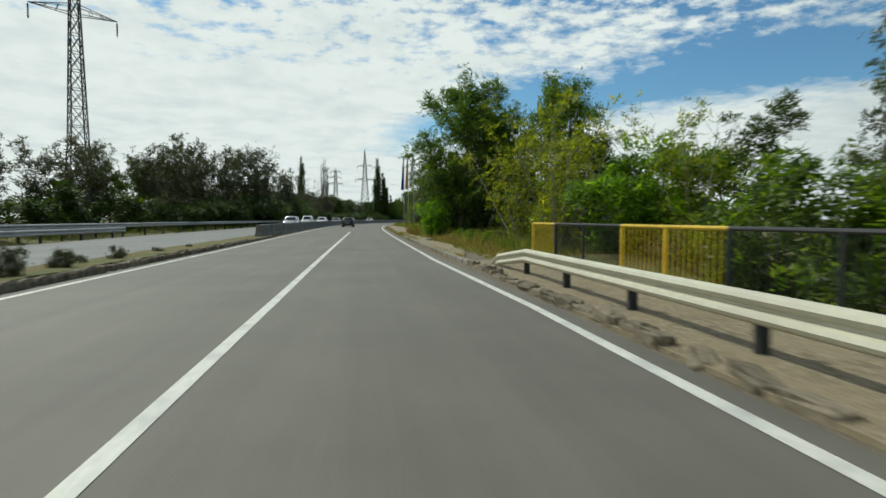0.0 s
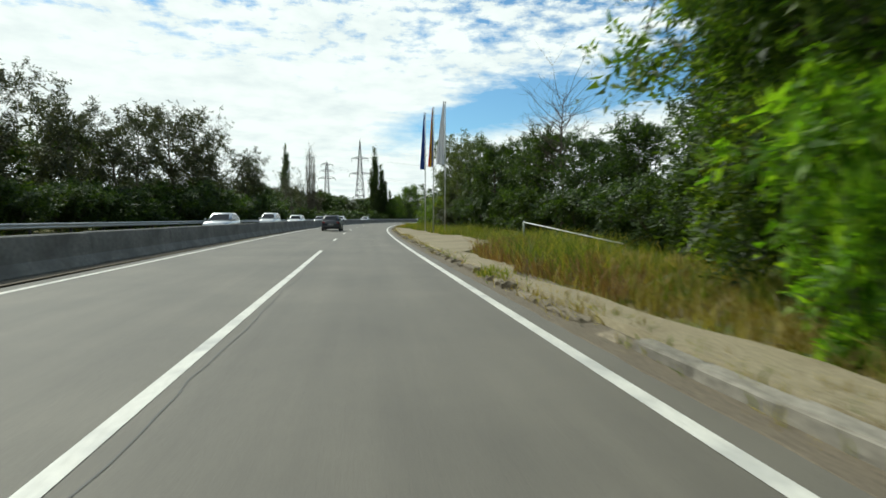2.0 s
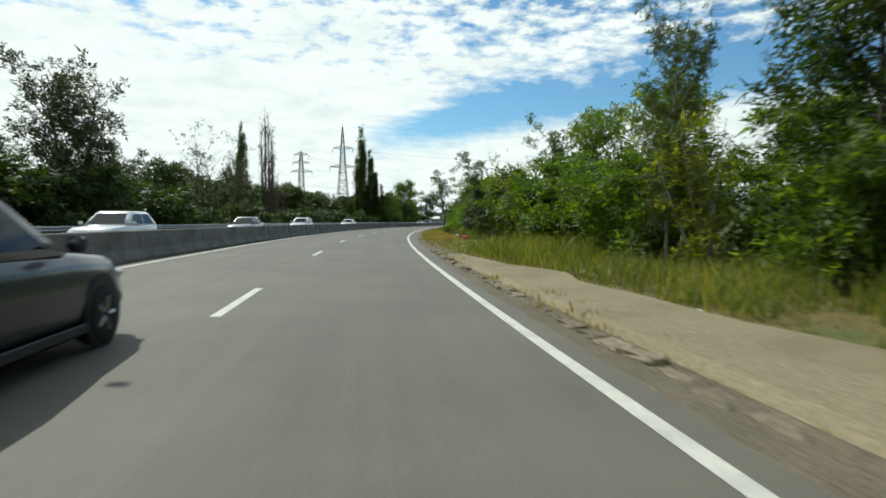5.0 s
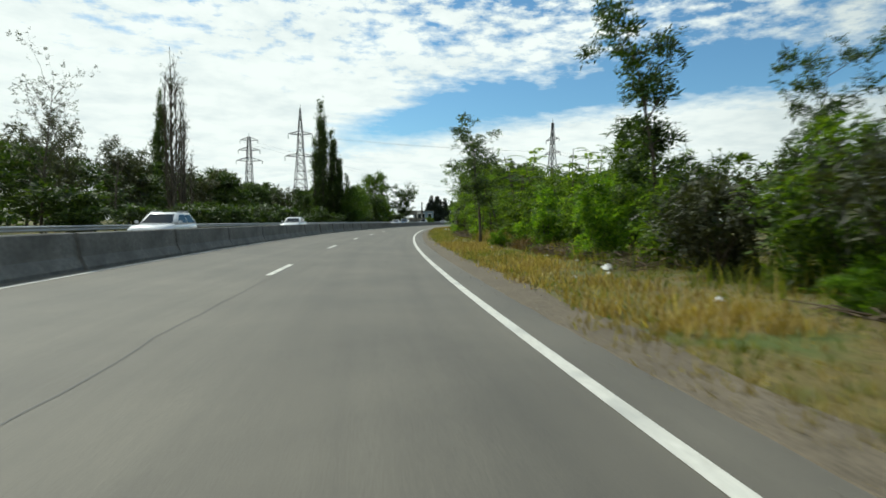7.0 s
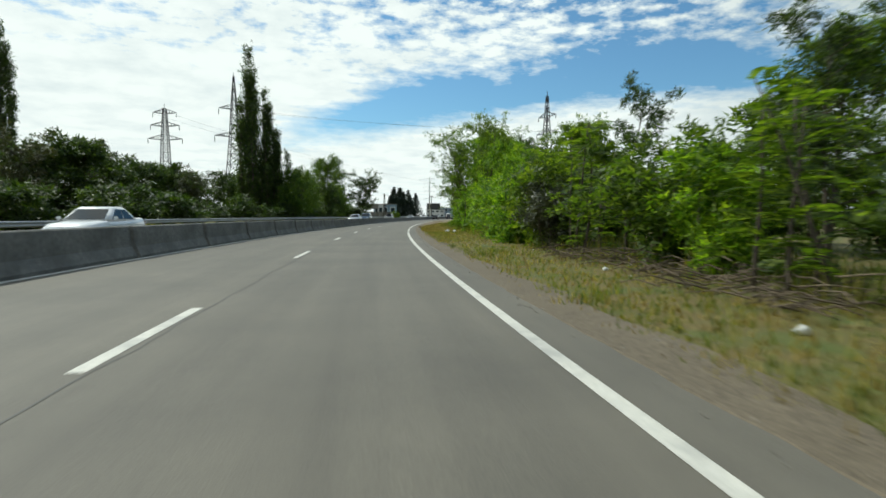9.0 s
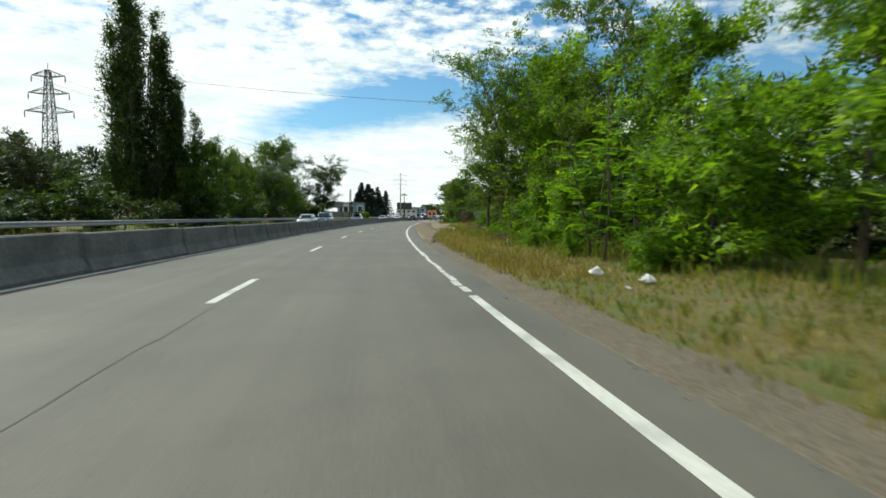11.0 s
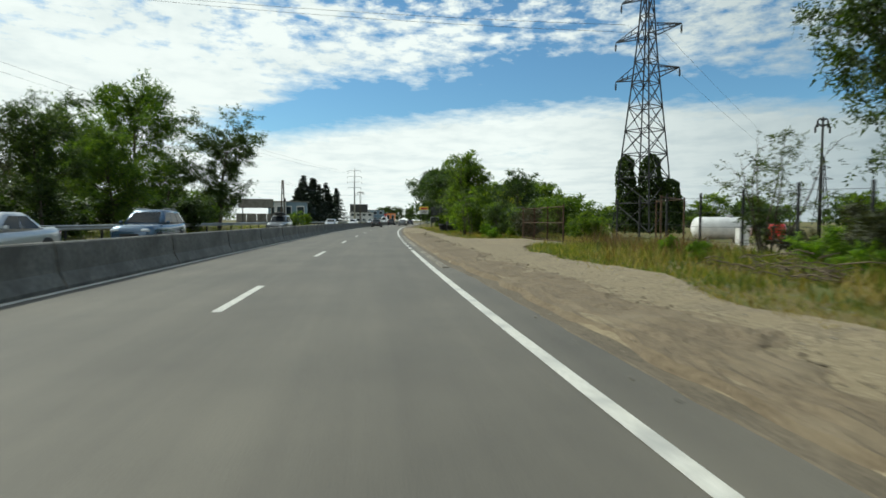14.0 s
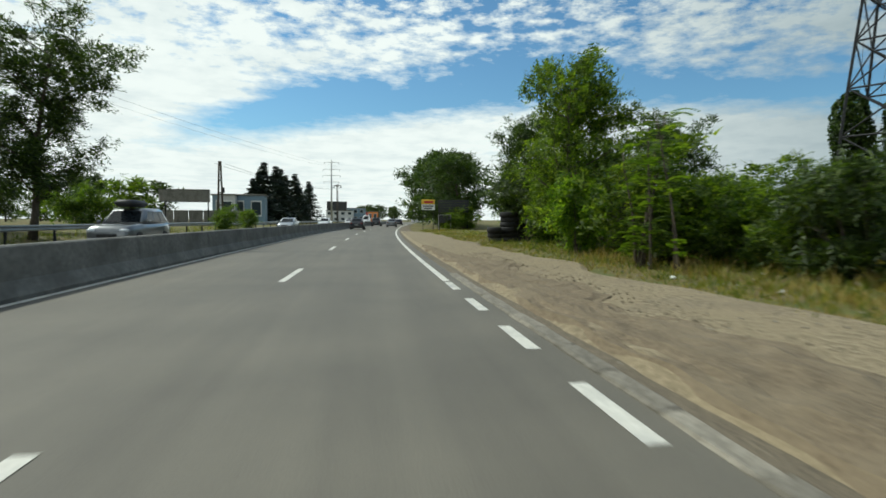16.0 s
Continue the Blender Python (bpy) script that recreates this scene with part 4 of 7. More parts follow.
WORDS = {
    "nearbroad": ("tree", "large dense green broadleaf tree beside the road", "tree"),
    "nearairy": ("tree", "tall locust tree with airy green foliage", "tree"),
    "farbroad": ("tree", "dense dark green tree in the distance", "tree"),
    "farmid": ("tree", "leafy green tree in the distance", "tree"),
    "hazebroad": ("tree", "dense dark green tree far away", "tree"),
    "hazemid": ("tree", "leafy green tree far away", "tree"),
    "fardull": ("tree", "dusty dark tree beyond the opposite carriageway", "tree"),
    "farshrub": ("shrub", "dark shrub beyond the opposite carriageway", "shrub"),
    "broad": ("tree", "dense dark green broadleaf tree beside the road", "tree"),
    "broadmid": ("tree", "leafy green broadleaf tree in the roadside thicket", "tree"),
    "brightmid": ("tree", "bright green tree at the thicket's edge, sunlight put into its leaf colour", "tree"),
    "airy": ("tree", "tall locust tree with airy green foliage", "tree"),
    "thin": ("slim_tree", "slim young tree with sparse dusty leaves", "tree"),
    "dull": ("tree", "dusty dark tree with ragged autumn crown", "tree"),
    "sparse": ("tree", "half bare tree with thin dry foliage", "tree"),
    "bare": ("bare_tree", "leafless tree with grey-brown twigs", "tree"),
    "poplar": ("poplar", "tall narrow dark green poplar", "tree"),
    "barepoplar": ("poplar", "tall narrow poplar with mostly bare branches", "tree"),
    "shrub": ("shrub", "dense green roadside shrub", "shrub"),
    "darkshrub": ("shrub", "dense dark green roadside shrub", "shrub"),
    "darkairy": ("tree", "dark green tree with an airy spreading crown", "tree"),
    "dustyairy": ("tree", "slender tree with dusty olive green leaves", "tree"),
    "highcrown": ("tree", "tall broadleaf tree with a high leafy crown", "tree"),
    "shoots": ("sapling_clump", "clump of young shoots with large bright green leaves", "tree"),
    "locust": ("tree", "old locust tree with dark forking limbs and feathery crown", "tree"),
    "twiggyshrub": ("shrub", "tall twiggy shrub with sparse olive leaves", "shrub"),
    "twigtree": ("bare_tree", "leafless tree with a haze of fine grey twigs", "tree"),
    "deadwood": ("dead_tree", "dead tree with pale bleached branches", "tree"),
    "brightshrub": ("shrub", "bright green shrub with sunlight put into its leaf colour", "shrub"),
    "yellowshrub": ("shrub", "tall shrub with yellowing leaves", "shrub"),
    "dullshrub": ("shrub", "low dusty olive green shrub", "shrub"),
    "heaven": ("sapling_clump", "clump of young trees with long feathered leaves", "tree"),
    "spruce": ("spruce", "dark green spruce in a row", "tree"),
}
tree_rng = random.Random(77)


def plant(kind, x, y, height, z=None, wide=1.0, group=""):
    pairs, grown = KINDS[kind]
    own = random.Random("%s %.1f %.1f" % (kind, x, y))
    trunk, crown = pairs[own.randrange(len(pairs))]
    name, label, cat = WORDS[kind]
    k = height / grown
    root = thing(name, pose(x, y, z if z is not None else 0.0, 0, 0, own.uniform(0, 360)), label, cat, group)
    root.scale = (k * wide, k * wide, k)
    for me in trunk:
        part(me.name.split(".")[0], me, None, root)
    if crown:
        part("crown", crown, None, root)
    return root


def plant_at(kind, s, n, height, wide=1.0, group=""):
    p = along(s, n)
    return plant(kind, p.x, p.y, height, float(ground_z(s, n)) - 0.03, wide, group)


G_R, G_L, G_SP = "trees along the verge", "trees beyond the opposite carriageway", "row of spruces"
# beside the bridge at the start
for kind, s, n, h, w in [
    ("yellowshrub", 21.5, 7.6, 6.2, 1.0), ("yellowshrub", 24.5, 8.8, 7.6, 1.0), ("brightshrub", 18.5, 9.5, 4.6, 1.2), ("yellowshrub", 15.5, 9.9, 5.8, 0.85), ("shrub", 12.5, 10.4, 5.0, 1.1),
    ("thin", 15.5, 11.5, 5.2, 1.3), ("dustyairy", 10.5, 11.6, 6.4, 0.8), ("dull", 13, 17, 5.8, 0.9), ("shrub", 8.5, 10.5, 4.8, 1.2), ("dull", 19, 21, 6.4, 0.9), ("shrub", 4, 10, 4.6, 1.2), ("broadmid", 0, 14, 6.5, 1),
    ("yellowshrub", 27, 7.8, 6.2, 0.9), ("shrub", 30, 10.2, 4.4, 1.0), ("dullshrub", 33, 11, 4.2, 1.2), ("broad", 47.5, 11, 8.6, 0.9), ("brightshrub", 30, 5.6, 0.7, 1.1), ("brightshrub", 32.2, 5.9, 0.8, 1.1), ("brightshrub", 34.4, 5.6, 0.7, 1.0), ("brightshrub", 28.4, 6.2, 0.8, 1.1), ("brightshrub", 36.2, 6.0, 0.8, 1.0), ("dullshrub", 26.5, 6.6, 0.8, 1.0),
    # the large dark tree with shoots at its foot, then the thicket behind the sandy verge
    ("nearbroad", 41.4, 6.9, 11.0, 0.98), ("nearbroad", 44.0, 9.2, 9.4, 1.0), ("shoots", 39.1, 4.35, 3.3, 0.62), ("shoots", 40.2, 5.1, 3.9, 0.6), ("brightshrub", 39.8, 5.4, 1.7, 0.7), ("darkshrub", 42.5, 6.6, 3.2, 1.0), ("darkshrub", 38.5, 8.2, 3.2, 1.0), ("yellowshrub", 45.2, 7.6, 4.6, 0.8), ("nearbroad", 41, 13.5, 11.4, 0.9), ("shrub", 34.5, 10.5, 4.2, 1.2), ("broad", 36.5, 15, 7.0, 0.9),
    ("shrub", 46, 8.6, 3.6, 1), ("broad", 51, 12, 7.2, 0.9), ("broad", 56, 14, 7.4, 0.9), ("darkshrub", 50, 10.2, 3.4, 1.1), ("darkshrub", 53.5, 10.6, 3.4, 1.1), ("broad", 61, 13.5, 5.9, 1.0), ("broad", 66, 13, 5.9, 1.0),
    ("twigtree", 67.5, 11.6, 9.6, 1.1), ("twigtree", 72, 12, 8.6, 1.0), ("darkshrub", 58.5, 11.6, 3.4, 1.1), ("darkshrub", 63.5, 11.2, 3.6, 1.1), ("broad", 71, 12.2, 7.0, 0.9), ("broad", 75.5, 11.4, 7.0, 0.9), ("darkshrub", 69, 10.4, 3.6, 1.1), ("darkshrub", 73, 10.0, 3.8, 1.1),
    ("broad", 79.5, 10.2, 7.6, 0.9), ("dustyairy", 84, 9.2, 7.6, 0.95), ("darkshrub", 78, 9.2, 3.6, 1.0), ("darkshrub", 82.5, 8.8, 3.6, 1.0), ("dustyairy", 88.5, 8.4, 8.0, 0.95), ("dustyairy", 93, 8.6, 8.8, 0.95), ("dullshrub", 87, 8.2, 3.2, 1.0), ("dullshrub", 91, 7.8, 3.2, 1.0), ("dustyairy", 101, 7.9, 6.4, 0.7),
    ("broad", 90, 12, 7.0, 1), ("broad", 97, 10.5, 8, 0.9), ("shrub", 95.5, 8.0, 3.6, 1.0), ("yellowshrub", 99.5, 8.2, 4.6, 1.0), ("shrub", 103, 8.4, 4.4, 1.1), ("broadmid", 106, 10.5, 6.6, 1), ("shrub", 107.5, 8.6, 4.6, 1.1),
    ("shrub", 112, 8.6, 5.0, 1.1), ("broadmid", 114.5, 11, 6.8, 1), ("yellowshrub", 117, 8.3, 5.2, 1.0), ("darkshrub", 120.8, 8.8, 5.3, 1.0), ("yellowshrub", 123.4, 8.6, 4.4, 1.0), ("shrub", 127.4, 10.8, 4.2, 1.1), ("dustyairy", 122.6, 11.0, 6.8, 1.0),
    ("dullshrub", 126.5, 7.6, 3.2, 1.0), ("shrub", 129, 8.2, 3.4, 1.1), ("thin", 135.3, 8.0, 7.1, 1.15), ("thin", 132.2, 9.6, 5.0, 1.0), ("dullshrub", 131.5, 7.2, 2.8, 1.0), ("shrub", 134.5, 8.4, 3.2, 1.1), ("brightshrub", 138, 7.0, 2.9, 0.9),
    ("shrub", 140.5, 8.4, 3.6, 1.1), ("brightshrub", 143.5, 7.0, 3.0, 1.0), ("broadmid", 143, 10.5, 5.0, 1), ("shrub", 146.5, 7.6, 3.6, 1.1), ("thin", 151.4, 5.3, 6.9, 1.2), ("heaven", 150, 8.4, 5.4, 1.0), ("heaven", 153.5, 8.4, 5.8, 1.0), ("heaven", 152, 10.4, 6.0, 1.0),
    ("brightshrub", 149.5, 7.4, 1.8, 0.9), ("heaven", 156.5, 7.6, 4.6, 1.0), ("shrub", 155, 9.6, 4.2, 1.2), ("shrub", 159, 8.2, 4.0, 1.1), ("heaven", 161.5, 7.4, 4.6, 1.0), ("thin", 163.5, 8.4, 5.6, 1.0), ("brightshrub", 165, 7.0, 3.4, 1.0), ("broadmid", 166, 10.5, 6.0, 1),
    ("shrub", 168, 7.4, 4.2, 1.1), ("thin", 170.2, 7.5, 5.4, 0.9), ("heaven", 172, 7.0, 4.8, 1.0), ("dullshrub", 174.5, 6.4, 3.0, 1.0), ("shrub", 176.5, 7.4, 4.8, 1.1), ("brightshrub", 180, 6.8, 4.0, 1.0), ("heaven", 179, 8.4, 5.4, 1.0), ("broadmid", 182, 10, 6.4, 1),
    ("brightshrub", 184, 7.0, 4.2, 1.1), ("brightshrub", 188, 7.2, 4.4, 1.1), ("brightmid", 190, 10.0, 5.8, 1), ("brightshrub", 192.5, 7.4, 4.2, 1.1), ("brightmid", 197, 9.2, 6.2, 1), ("brightshrub", 200, 8.0, 4.6, 1.1), ("heaven", 203.5, 7.4, 4.8, 1.0), ("brightmid", 205, 10.4, 8.0, 1),
    ("brightshrub", 207.5, 7.6, 4.0, 1.1), ("nearairy", 211.5, 9.4, 10.6, 1.0), ("brightshrub", 211, 7.4, 3.2, 1.0), ("heaven", 215.5, 8.2, 4.8, 1.0), ("brightmid", 218, 11, 10.5, 1), ("locust", 221.9, 7.3, 10.4, 1.28), ("nearairy", 224.5, 11.2, 11.6, 1.0), ("nearairy", 227.5, 7.4, 9.6, 0.85), ("brightshrub", 220.5, 8.0, 2.8, 1.0),
    ("shrub", 225.5, 9.2, 3.2, 1.0), ("airy", 230, 12.5, 12.0, 1.0), ("broad", 236, 14, 12.0, 1.0), ("brightshrub", 231.5, 10.6, 3.0, 1.0), ("nearairy", 243, 11.6, 11.0, 1.0), ("shrub", 237.5, 11.4, 3.4, 1.0), ("brightshrub", 242, 10.4, 3.0, 1.0), ("shrub", 247, 12, 2.8, 1.0),
    ("yellowshrub", 226.8, 8.4, 3.6, 0.9), ("darkshrub", 224, 9.0, 3.2, 1.0), ("brightshrub", 219.0, 8.0, 2.8, 1.0), ("shrub", 229.5, 9.0, 2.8, 1.1), ("deadwood", 233.4, 9.2, 8.0, 1.1), ("deadwood", 236, 10.2, 6.4, 1.1), ("dullshrub", 249, 11.6, 2.0, 1.0), ("shoots", 217.6, 7.0, 0.95, 1.3), ("shoots", 220.4, 6.9, 1.05, 1.4), ("shoots", 222.2, 7.2, 0.9, 1.4), ("shoots", 214.0, 7.6, 0.9, 1.3), ("shoots", 209.6, 7.2, 1.3, 1.1), ("brightshrub", 240, 9.2, 2.2, 1.1), ("shrub", 244.5, 9.6, 2.4, 1.1), ("dullshrub", 247, 10.5, 1.9, 1.1), ("nearairy", 240.5, 12.8, 11.5, 1.0),
    ("highcrown", 254.8, 19.2, 15.5, 0.92), ("twiggyshrub", 253, 11.9, 4.6, 1.1), ("dullshrub", 252.6, 12.6, 1.2, 1.0),
    # after the gate
    ("heaven", 283.5, 7.2, 4.4, 0.9), ("shrub", 284.6, 8.2, 3.9, 1.0), ("shrub", 281, 9.4, 2.6, 1.0), ("broadmid", 291, 7.7, 7.9, 0.88), ("broadmid", 292.5, 8.4, 7.0, 1.1), ("brightshrub", 289.5, 7.6, 3.4, 0.9), ("shrub", 296, 9.4, 4.4, 1.0), ("shrub", 298, 10.4, 6.0, 1.0), ("broad", 301, 8.8, 7.0, 0.95), ("shrub", 287, 10.5, 3.2, 1.2),
    ("darkshrub", 306, 10.5, 6.4, 1.1), ("dullshrub", 285.5, 8.4, 2.2, 1.2), ("darkshrub", 311, 13, 6.6, 1.1), ("yellowshrub", 304, 15, 6.4, 1.0), ("darkshrub", 316, 17, 7.0, 1.1),
    ("broad", 343, 10.0, 9.5, 1.3), ("farbroad", 353, 8.6, 11, 1.4), ("farbroad", 366, 8.4, 13, 1.4), ("farbroad", 380, 9.4, 14, 1.2), ("farbroad", 396, 9.0, 15, 1.3), ("farbroad", 414, 9.4, 15, 1.3), ("shrub", 285, 15, 4.2, 1.2), ("shrub", 290, 17, 4.8, 1.2), ("shrub", 280.5, 17, 3.6, 1.2), ("broad", 296, 14, 6.6, 1.0), ("shrub", 338, 10, 3.6, 1.2), ("shrub", 349, 8.4, 3, 1.2), ("broadmid", 437, 12, 14, 1.2),
    ("broadmid", 330, 14, 6.2, 1), ("shrub", 336, 8.4, 2.4, 1.0),
]:
    plant_at(kind, s, n, h, w, G_R)
# farther back on the right, so that no bare ground shows between the trunks
back_rng = random.Random(9)
for s in range(24, 250, 7):
    if not 244 < s < 290:
        plant_at(back_rng.choice(["farmid", "farbroad"]), s + back_rng.uniform(-2, 2), back_rng.uniform(15, 20), back_rng.uniform(4.2, 6.0) if s < 200 else back_rng.uniform(6, 9), 1.2, G_R)
for s in np.arange(22, 250, 3.6):
    plant_at("farshrub", float(s) + back_rng.uniform(-1, 1), back_rng.uniform(12.5, 16), back_rng.uniform(2.6, 4.0), 1.4, G_R)
# beyond the opposite carriageway
left_rng = random.Random(31)
for s in range(8, 84, 5):
    h = float(np.interp(s, [0, 40, 55, 69, 80], [4.5, 6.4, 6.9, 9.8, 10.2]))
    plant_at(left_rng.choice(["dull", "dull", "fardull"]), s + left_rng.uniform(-2, 2), -20.5 - left_rng.uniform(0, 3), h * left_rng.uniform(0.8, 1.03), 0.9, G_L)
for kind, s, n, h, w in [("dull", 86.5, -21, 9.4, 1.0), ("dull", 91.5, -22, 10.6, 0.95), ("dull", 99, -21, 12.0, 1.0), ("dull", 104.5, -21.5, 12.8, 1.0), ("sparse", 107, -20.4, 13.4, 0.9), ("dull", 110.5, -22, 9.6, 1.0), ("darkshrub", 88, -19.5, 4.6, 1.2), ("darkshrub", 94, -20, 5.6, 1.2), ("darkshrub", 101, -19.6, 6.2, 1.2), ("darkshrub", 107, -19.4, 6.4, 1.2), ("darkshrub", 112, -20, 5.4, 1.2), ("darkshrub", 82, -20, 4.4, 1.2), ("darkshrub", 76, -20, 4.2, 1.2), ("darkshrub", 70, -20, 4.0, 1.2),
                         ("farshrub", 117, -21, 5.4, 1.2), ("dull", 126, -21, 11.4, 0.9), ("dull", 128.5, -21.5, 10.4, 0.9), ("darkshrub", 127, -20, 5.8, 1.1), ("farshrub", 120, -22, 5.6, 1.2), ("farshrub", 132, -21, 5.6, 1.2), ("farshrub", 138, -21, 5.4, 1.2)]:
    plant_at(kind, s, n, h, w, G_L)
for s in range(10, 300, 5):
    plant_at(left_rng.choice(["farshrub"]), s + left_rng.uniform(-2, 2), -18.6 - left_rng.uniform(0, 3), left_rng.uniform(2.4, 4.2), 1.3, G_L)
# only dark-leaved kinds in these rows: their colour stands in for backlit shade
for s in range(20, 300, 8):
    plant_at(left_rng.choice(["farbroad", "fardull", "farbroad"]), s + left_rng.uniform(-3, 3), -30 - left_rng.uniform(0, 8), left_rng.uniform(6.5, 9.5) if s > 160 else left_rng.uniform(0.6, 0.9) * float(np.interp(s, [0, 40, 66, 93, 110, 120, 160], [5, 6, 9, 12, 12, 7, 7])), 1.2, G_L)
for s in range(150, 300, 4):
    plant_at(left_rng.choice(["farbroad", "farbroad", "fardull"]), s + left_rng.uniform(-2, 2), -36 - left_rng.uniform(0, 14), left_rng.uniform(8, 10.5), 1.25, G_L)
for s in range(150, 420, 12):
    plant_at("hazebroad", s + left_rng.uniform(-3, 3), -55 - left_rng.uniform(0, 30), left_rng.uniform(8, 11), 1.3, G_L)
for s, n, h in [(9.2, -7.0, 1.0), (10.6, -6.9, 0.8), (12.3, -7.1, 1.1), (14.2, -7.0, 0.9), (15.4, -7.3, 0.7), (17.2, -7.0, 0.8), (20.5, -7.0, 0.6), (24, -7.1, 0.5)]:
    plant_at("dullshrub", s, n, h, 0.7, "low growth on the median")
for kind, s, n, h, w in [("sparse", 147, -20.5, 9.8, 0.9), ("bare", 149.5, -20, 9.2, 0.9), ("sparse", 155.5, -20.5, 10.0, 0.8), ("dull", 160, -21.5, 7.4, 0.6), ("bare", 176, -22, 7.0, 1), ("bare", 170, -24, 7.5, 1), ("bare", 262, -20, 8, 0.6), ("bare", 266, -20.5, 8.2, 0.6), ("bare", 258, -21, 8.0, 0.6),
                         ("nearbroad", 246, -19, 8.6, 1.0), ("nearbroad", 254, -20, 8.4, 1.0), ("nearbroad", 262, -21, 7.6, 1.0), ("darkairy", 272, -19, 8.0, 1.1), ("nearbroad", 283, -20, 8.2, 1.0), ("darkshrub", 291, -17, 4.0, 1.2)]:
    plant_at(kind, s, n, h, w, G_L)
for kind, x, y, h, w in [("poplar", -26.2, 247.8, 27.0, 0.75), ("barepoplar", -13.3, 198.0, 22.8, 0.95), ("barepoplar", -12.1, 199.2, 17.0, 0.9), ("poplar", 6.2, 248.5, 26.8, 0.9), ("poplar", 8.4, 250.0, 21.0, 1.0), ("poplar", 10.6, 250.5, 14.6, 1.2), ("nearbroad", 24.3, 308, 16.2, 1.0), ("darkairy", 33.4, 303, 11.8, 1.35), ("nearbroad", 19, 303, 12, 1.0),
                         ("shrub", 34, 330, 5.2, 1.1), ("broad", 28, 316, 9.5, 1.0), ("shrub", 46, 322, 2.8, 1.1), ("shrub", 49, 330, 2.6, 1.2)]:
    plant(kind, x, y, h, 0.2, w, G_L)
for k in range(17):
    plant("spruce", 57 + 1.6 * k + tree_rng.uniform(-2.2, 2.2), 381 + 3.4 * k + tree_rng.uniform(-1, 1), tree_rng.uniform(7.5, 14.5), 0.2, 1.8, G_SP)
for k in range(34):
    a = radians(34 + 2.0 * k + tree_rng.uniform(-0.6, 0.6))
    d = tree_rng.uniform(120, 190)
    plant("hazemid" if k % 3 else "hazebroad", 34 + d * math.sin(a), 250 + d * math.cos(a), tree_rng.uniform(4.0, 7.5), 0.1, 1.7, "trees in the distance")
for s, n, h in [(318, 20, 6.6), (324, 24, 7.4), (310, 22, 6.0), (330, 19, 7.4), (302, 20, 4.8), (296, 18, 4.2), (336, 22, 8), (312, 17, 5.4), (342, 18, 8)]:
    plant_at("farmid", s, n, h, 1.2, "trees in the distance")
for k in range(46):
    a = radians(-62 + 1.85 * k + tree_rng.uniform(-0.6, 0.6))
    d = tree_rng.uniform(150, 260)
    if not (-4 < math.degrees(a) - 12 < 9):
        plant("hazebroad" if k % 2 else "hazemid", 20 + d * math.sin(a), 190 + d * math.cos(a), tree_rng.uniform(6, 9.5), 0.1, 1.8, "trees in the distance")
for k in range(40):
    s = 258 + 4.2 * k + tree_rng.uniform(-1.5, 1.5)
    plant_at("farshrub" if k % 3 else "farmid", s, 44 + tree_rng.uniform(0, 16), tree_rng.uniform(3.2, 4.8), 1.5, "shrubs behind the yard")

# ---- concrete barrier on the median ----
def barrier():
    root = tagged(new("median_barrier"), "grey weathered concrete barrier between the carriageways", "barrier", kind="structure")
    prof = [(-0.30, 0), (0.30, 0), (0.30, 0.08), (0.17, 0.33), (0.11, 0.86), (0.08, 0.89), (-0.08, 0.89), (-0.11, 0.86), (-0.17, 0.33), (-0.30, 0.08)]
    b = Build()
    b.loft([[(x, y, z) for x, z in prof] for y in (-2.998, 2.998)])
    me = b.mesh("barrier_block", CONCRETE)
    s = 41.5
    while s < 470:
        n = float(edge(s, LEFT_LINE) - np.interp(s, [41, 70, 100, 122, 140, 165], [1.15, 1.05, 0.92, 0.78, 0.55, 0.45]))
        ob = part("barrier_block", me, None, root)
        gap = (along(s + 3, n) - along(s - 3, n)).length
        ob.matrix_basis = stand(s, n, float(road_z(s, n)) - 0.02) @ Matrix.Diagonal((1, gap / 6.0, 1, 1))
        s += 6.0


barrier()


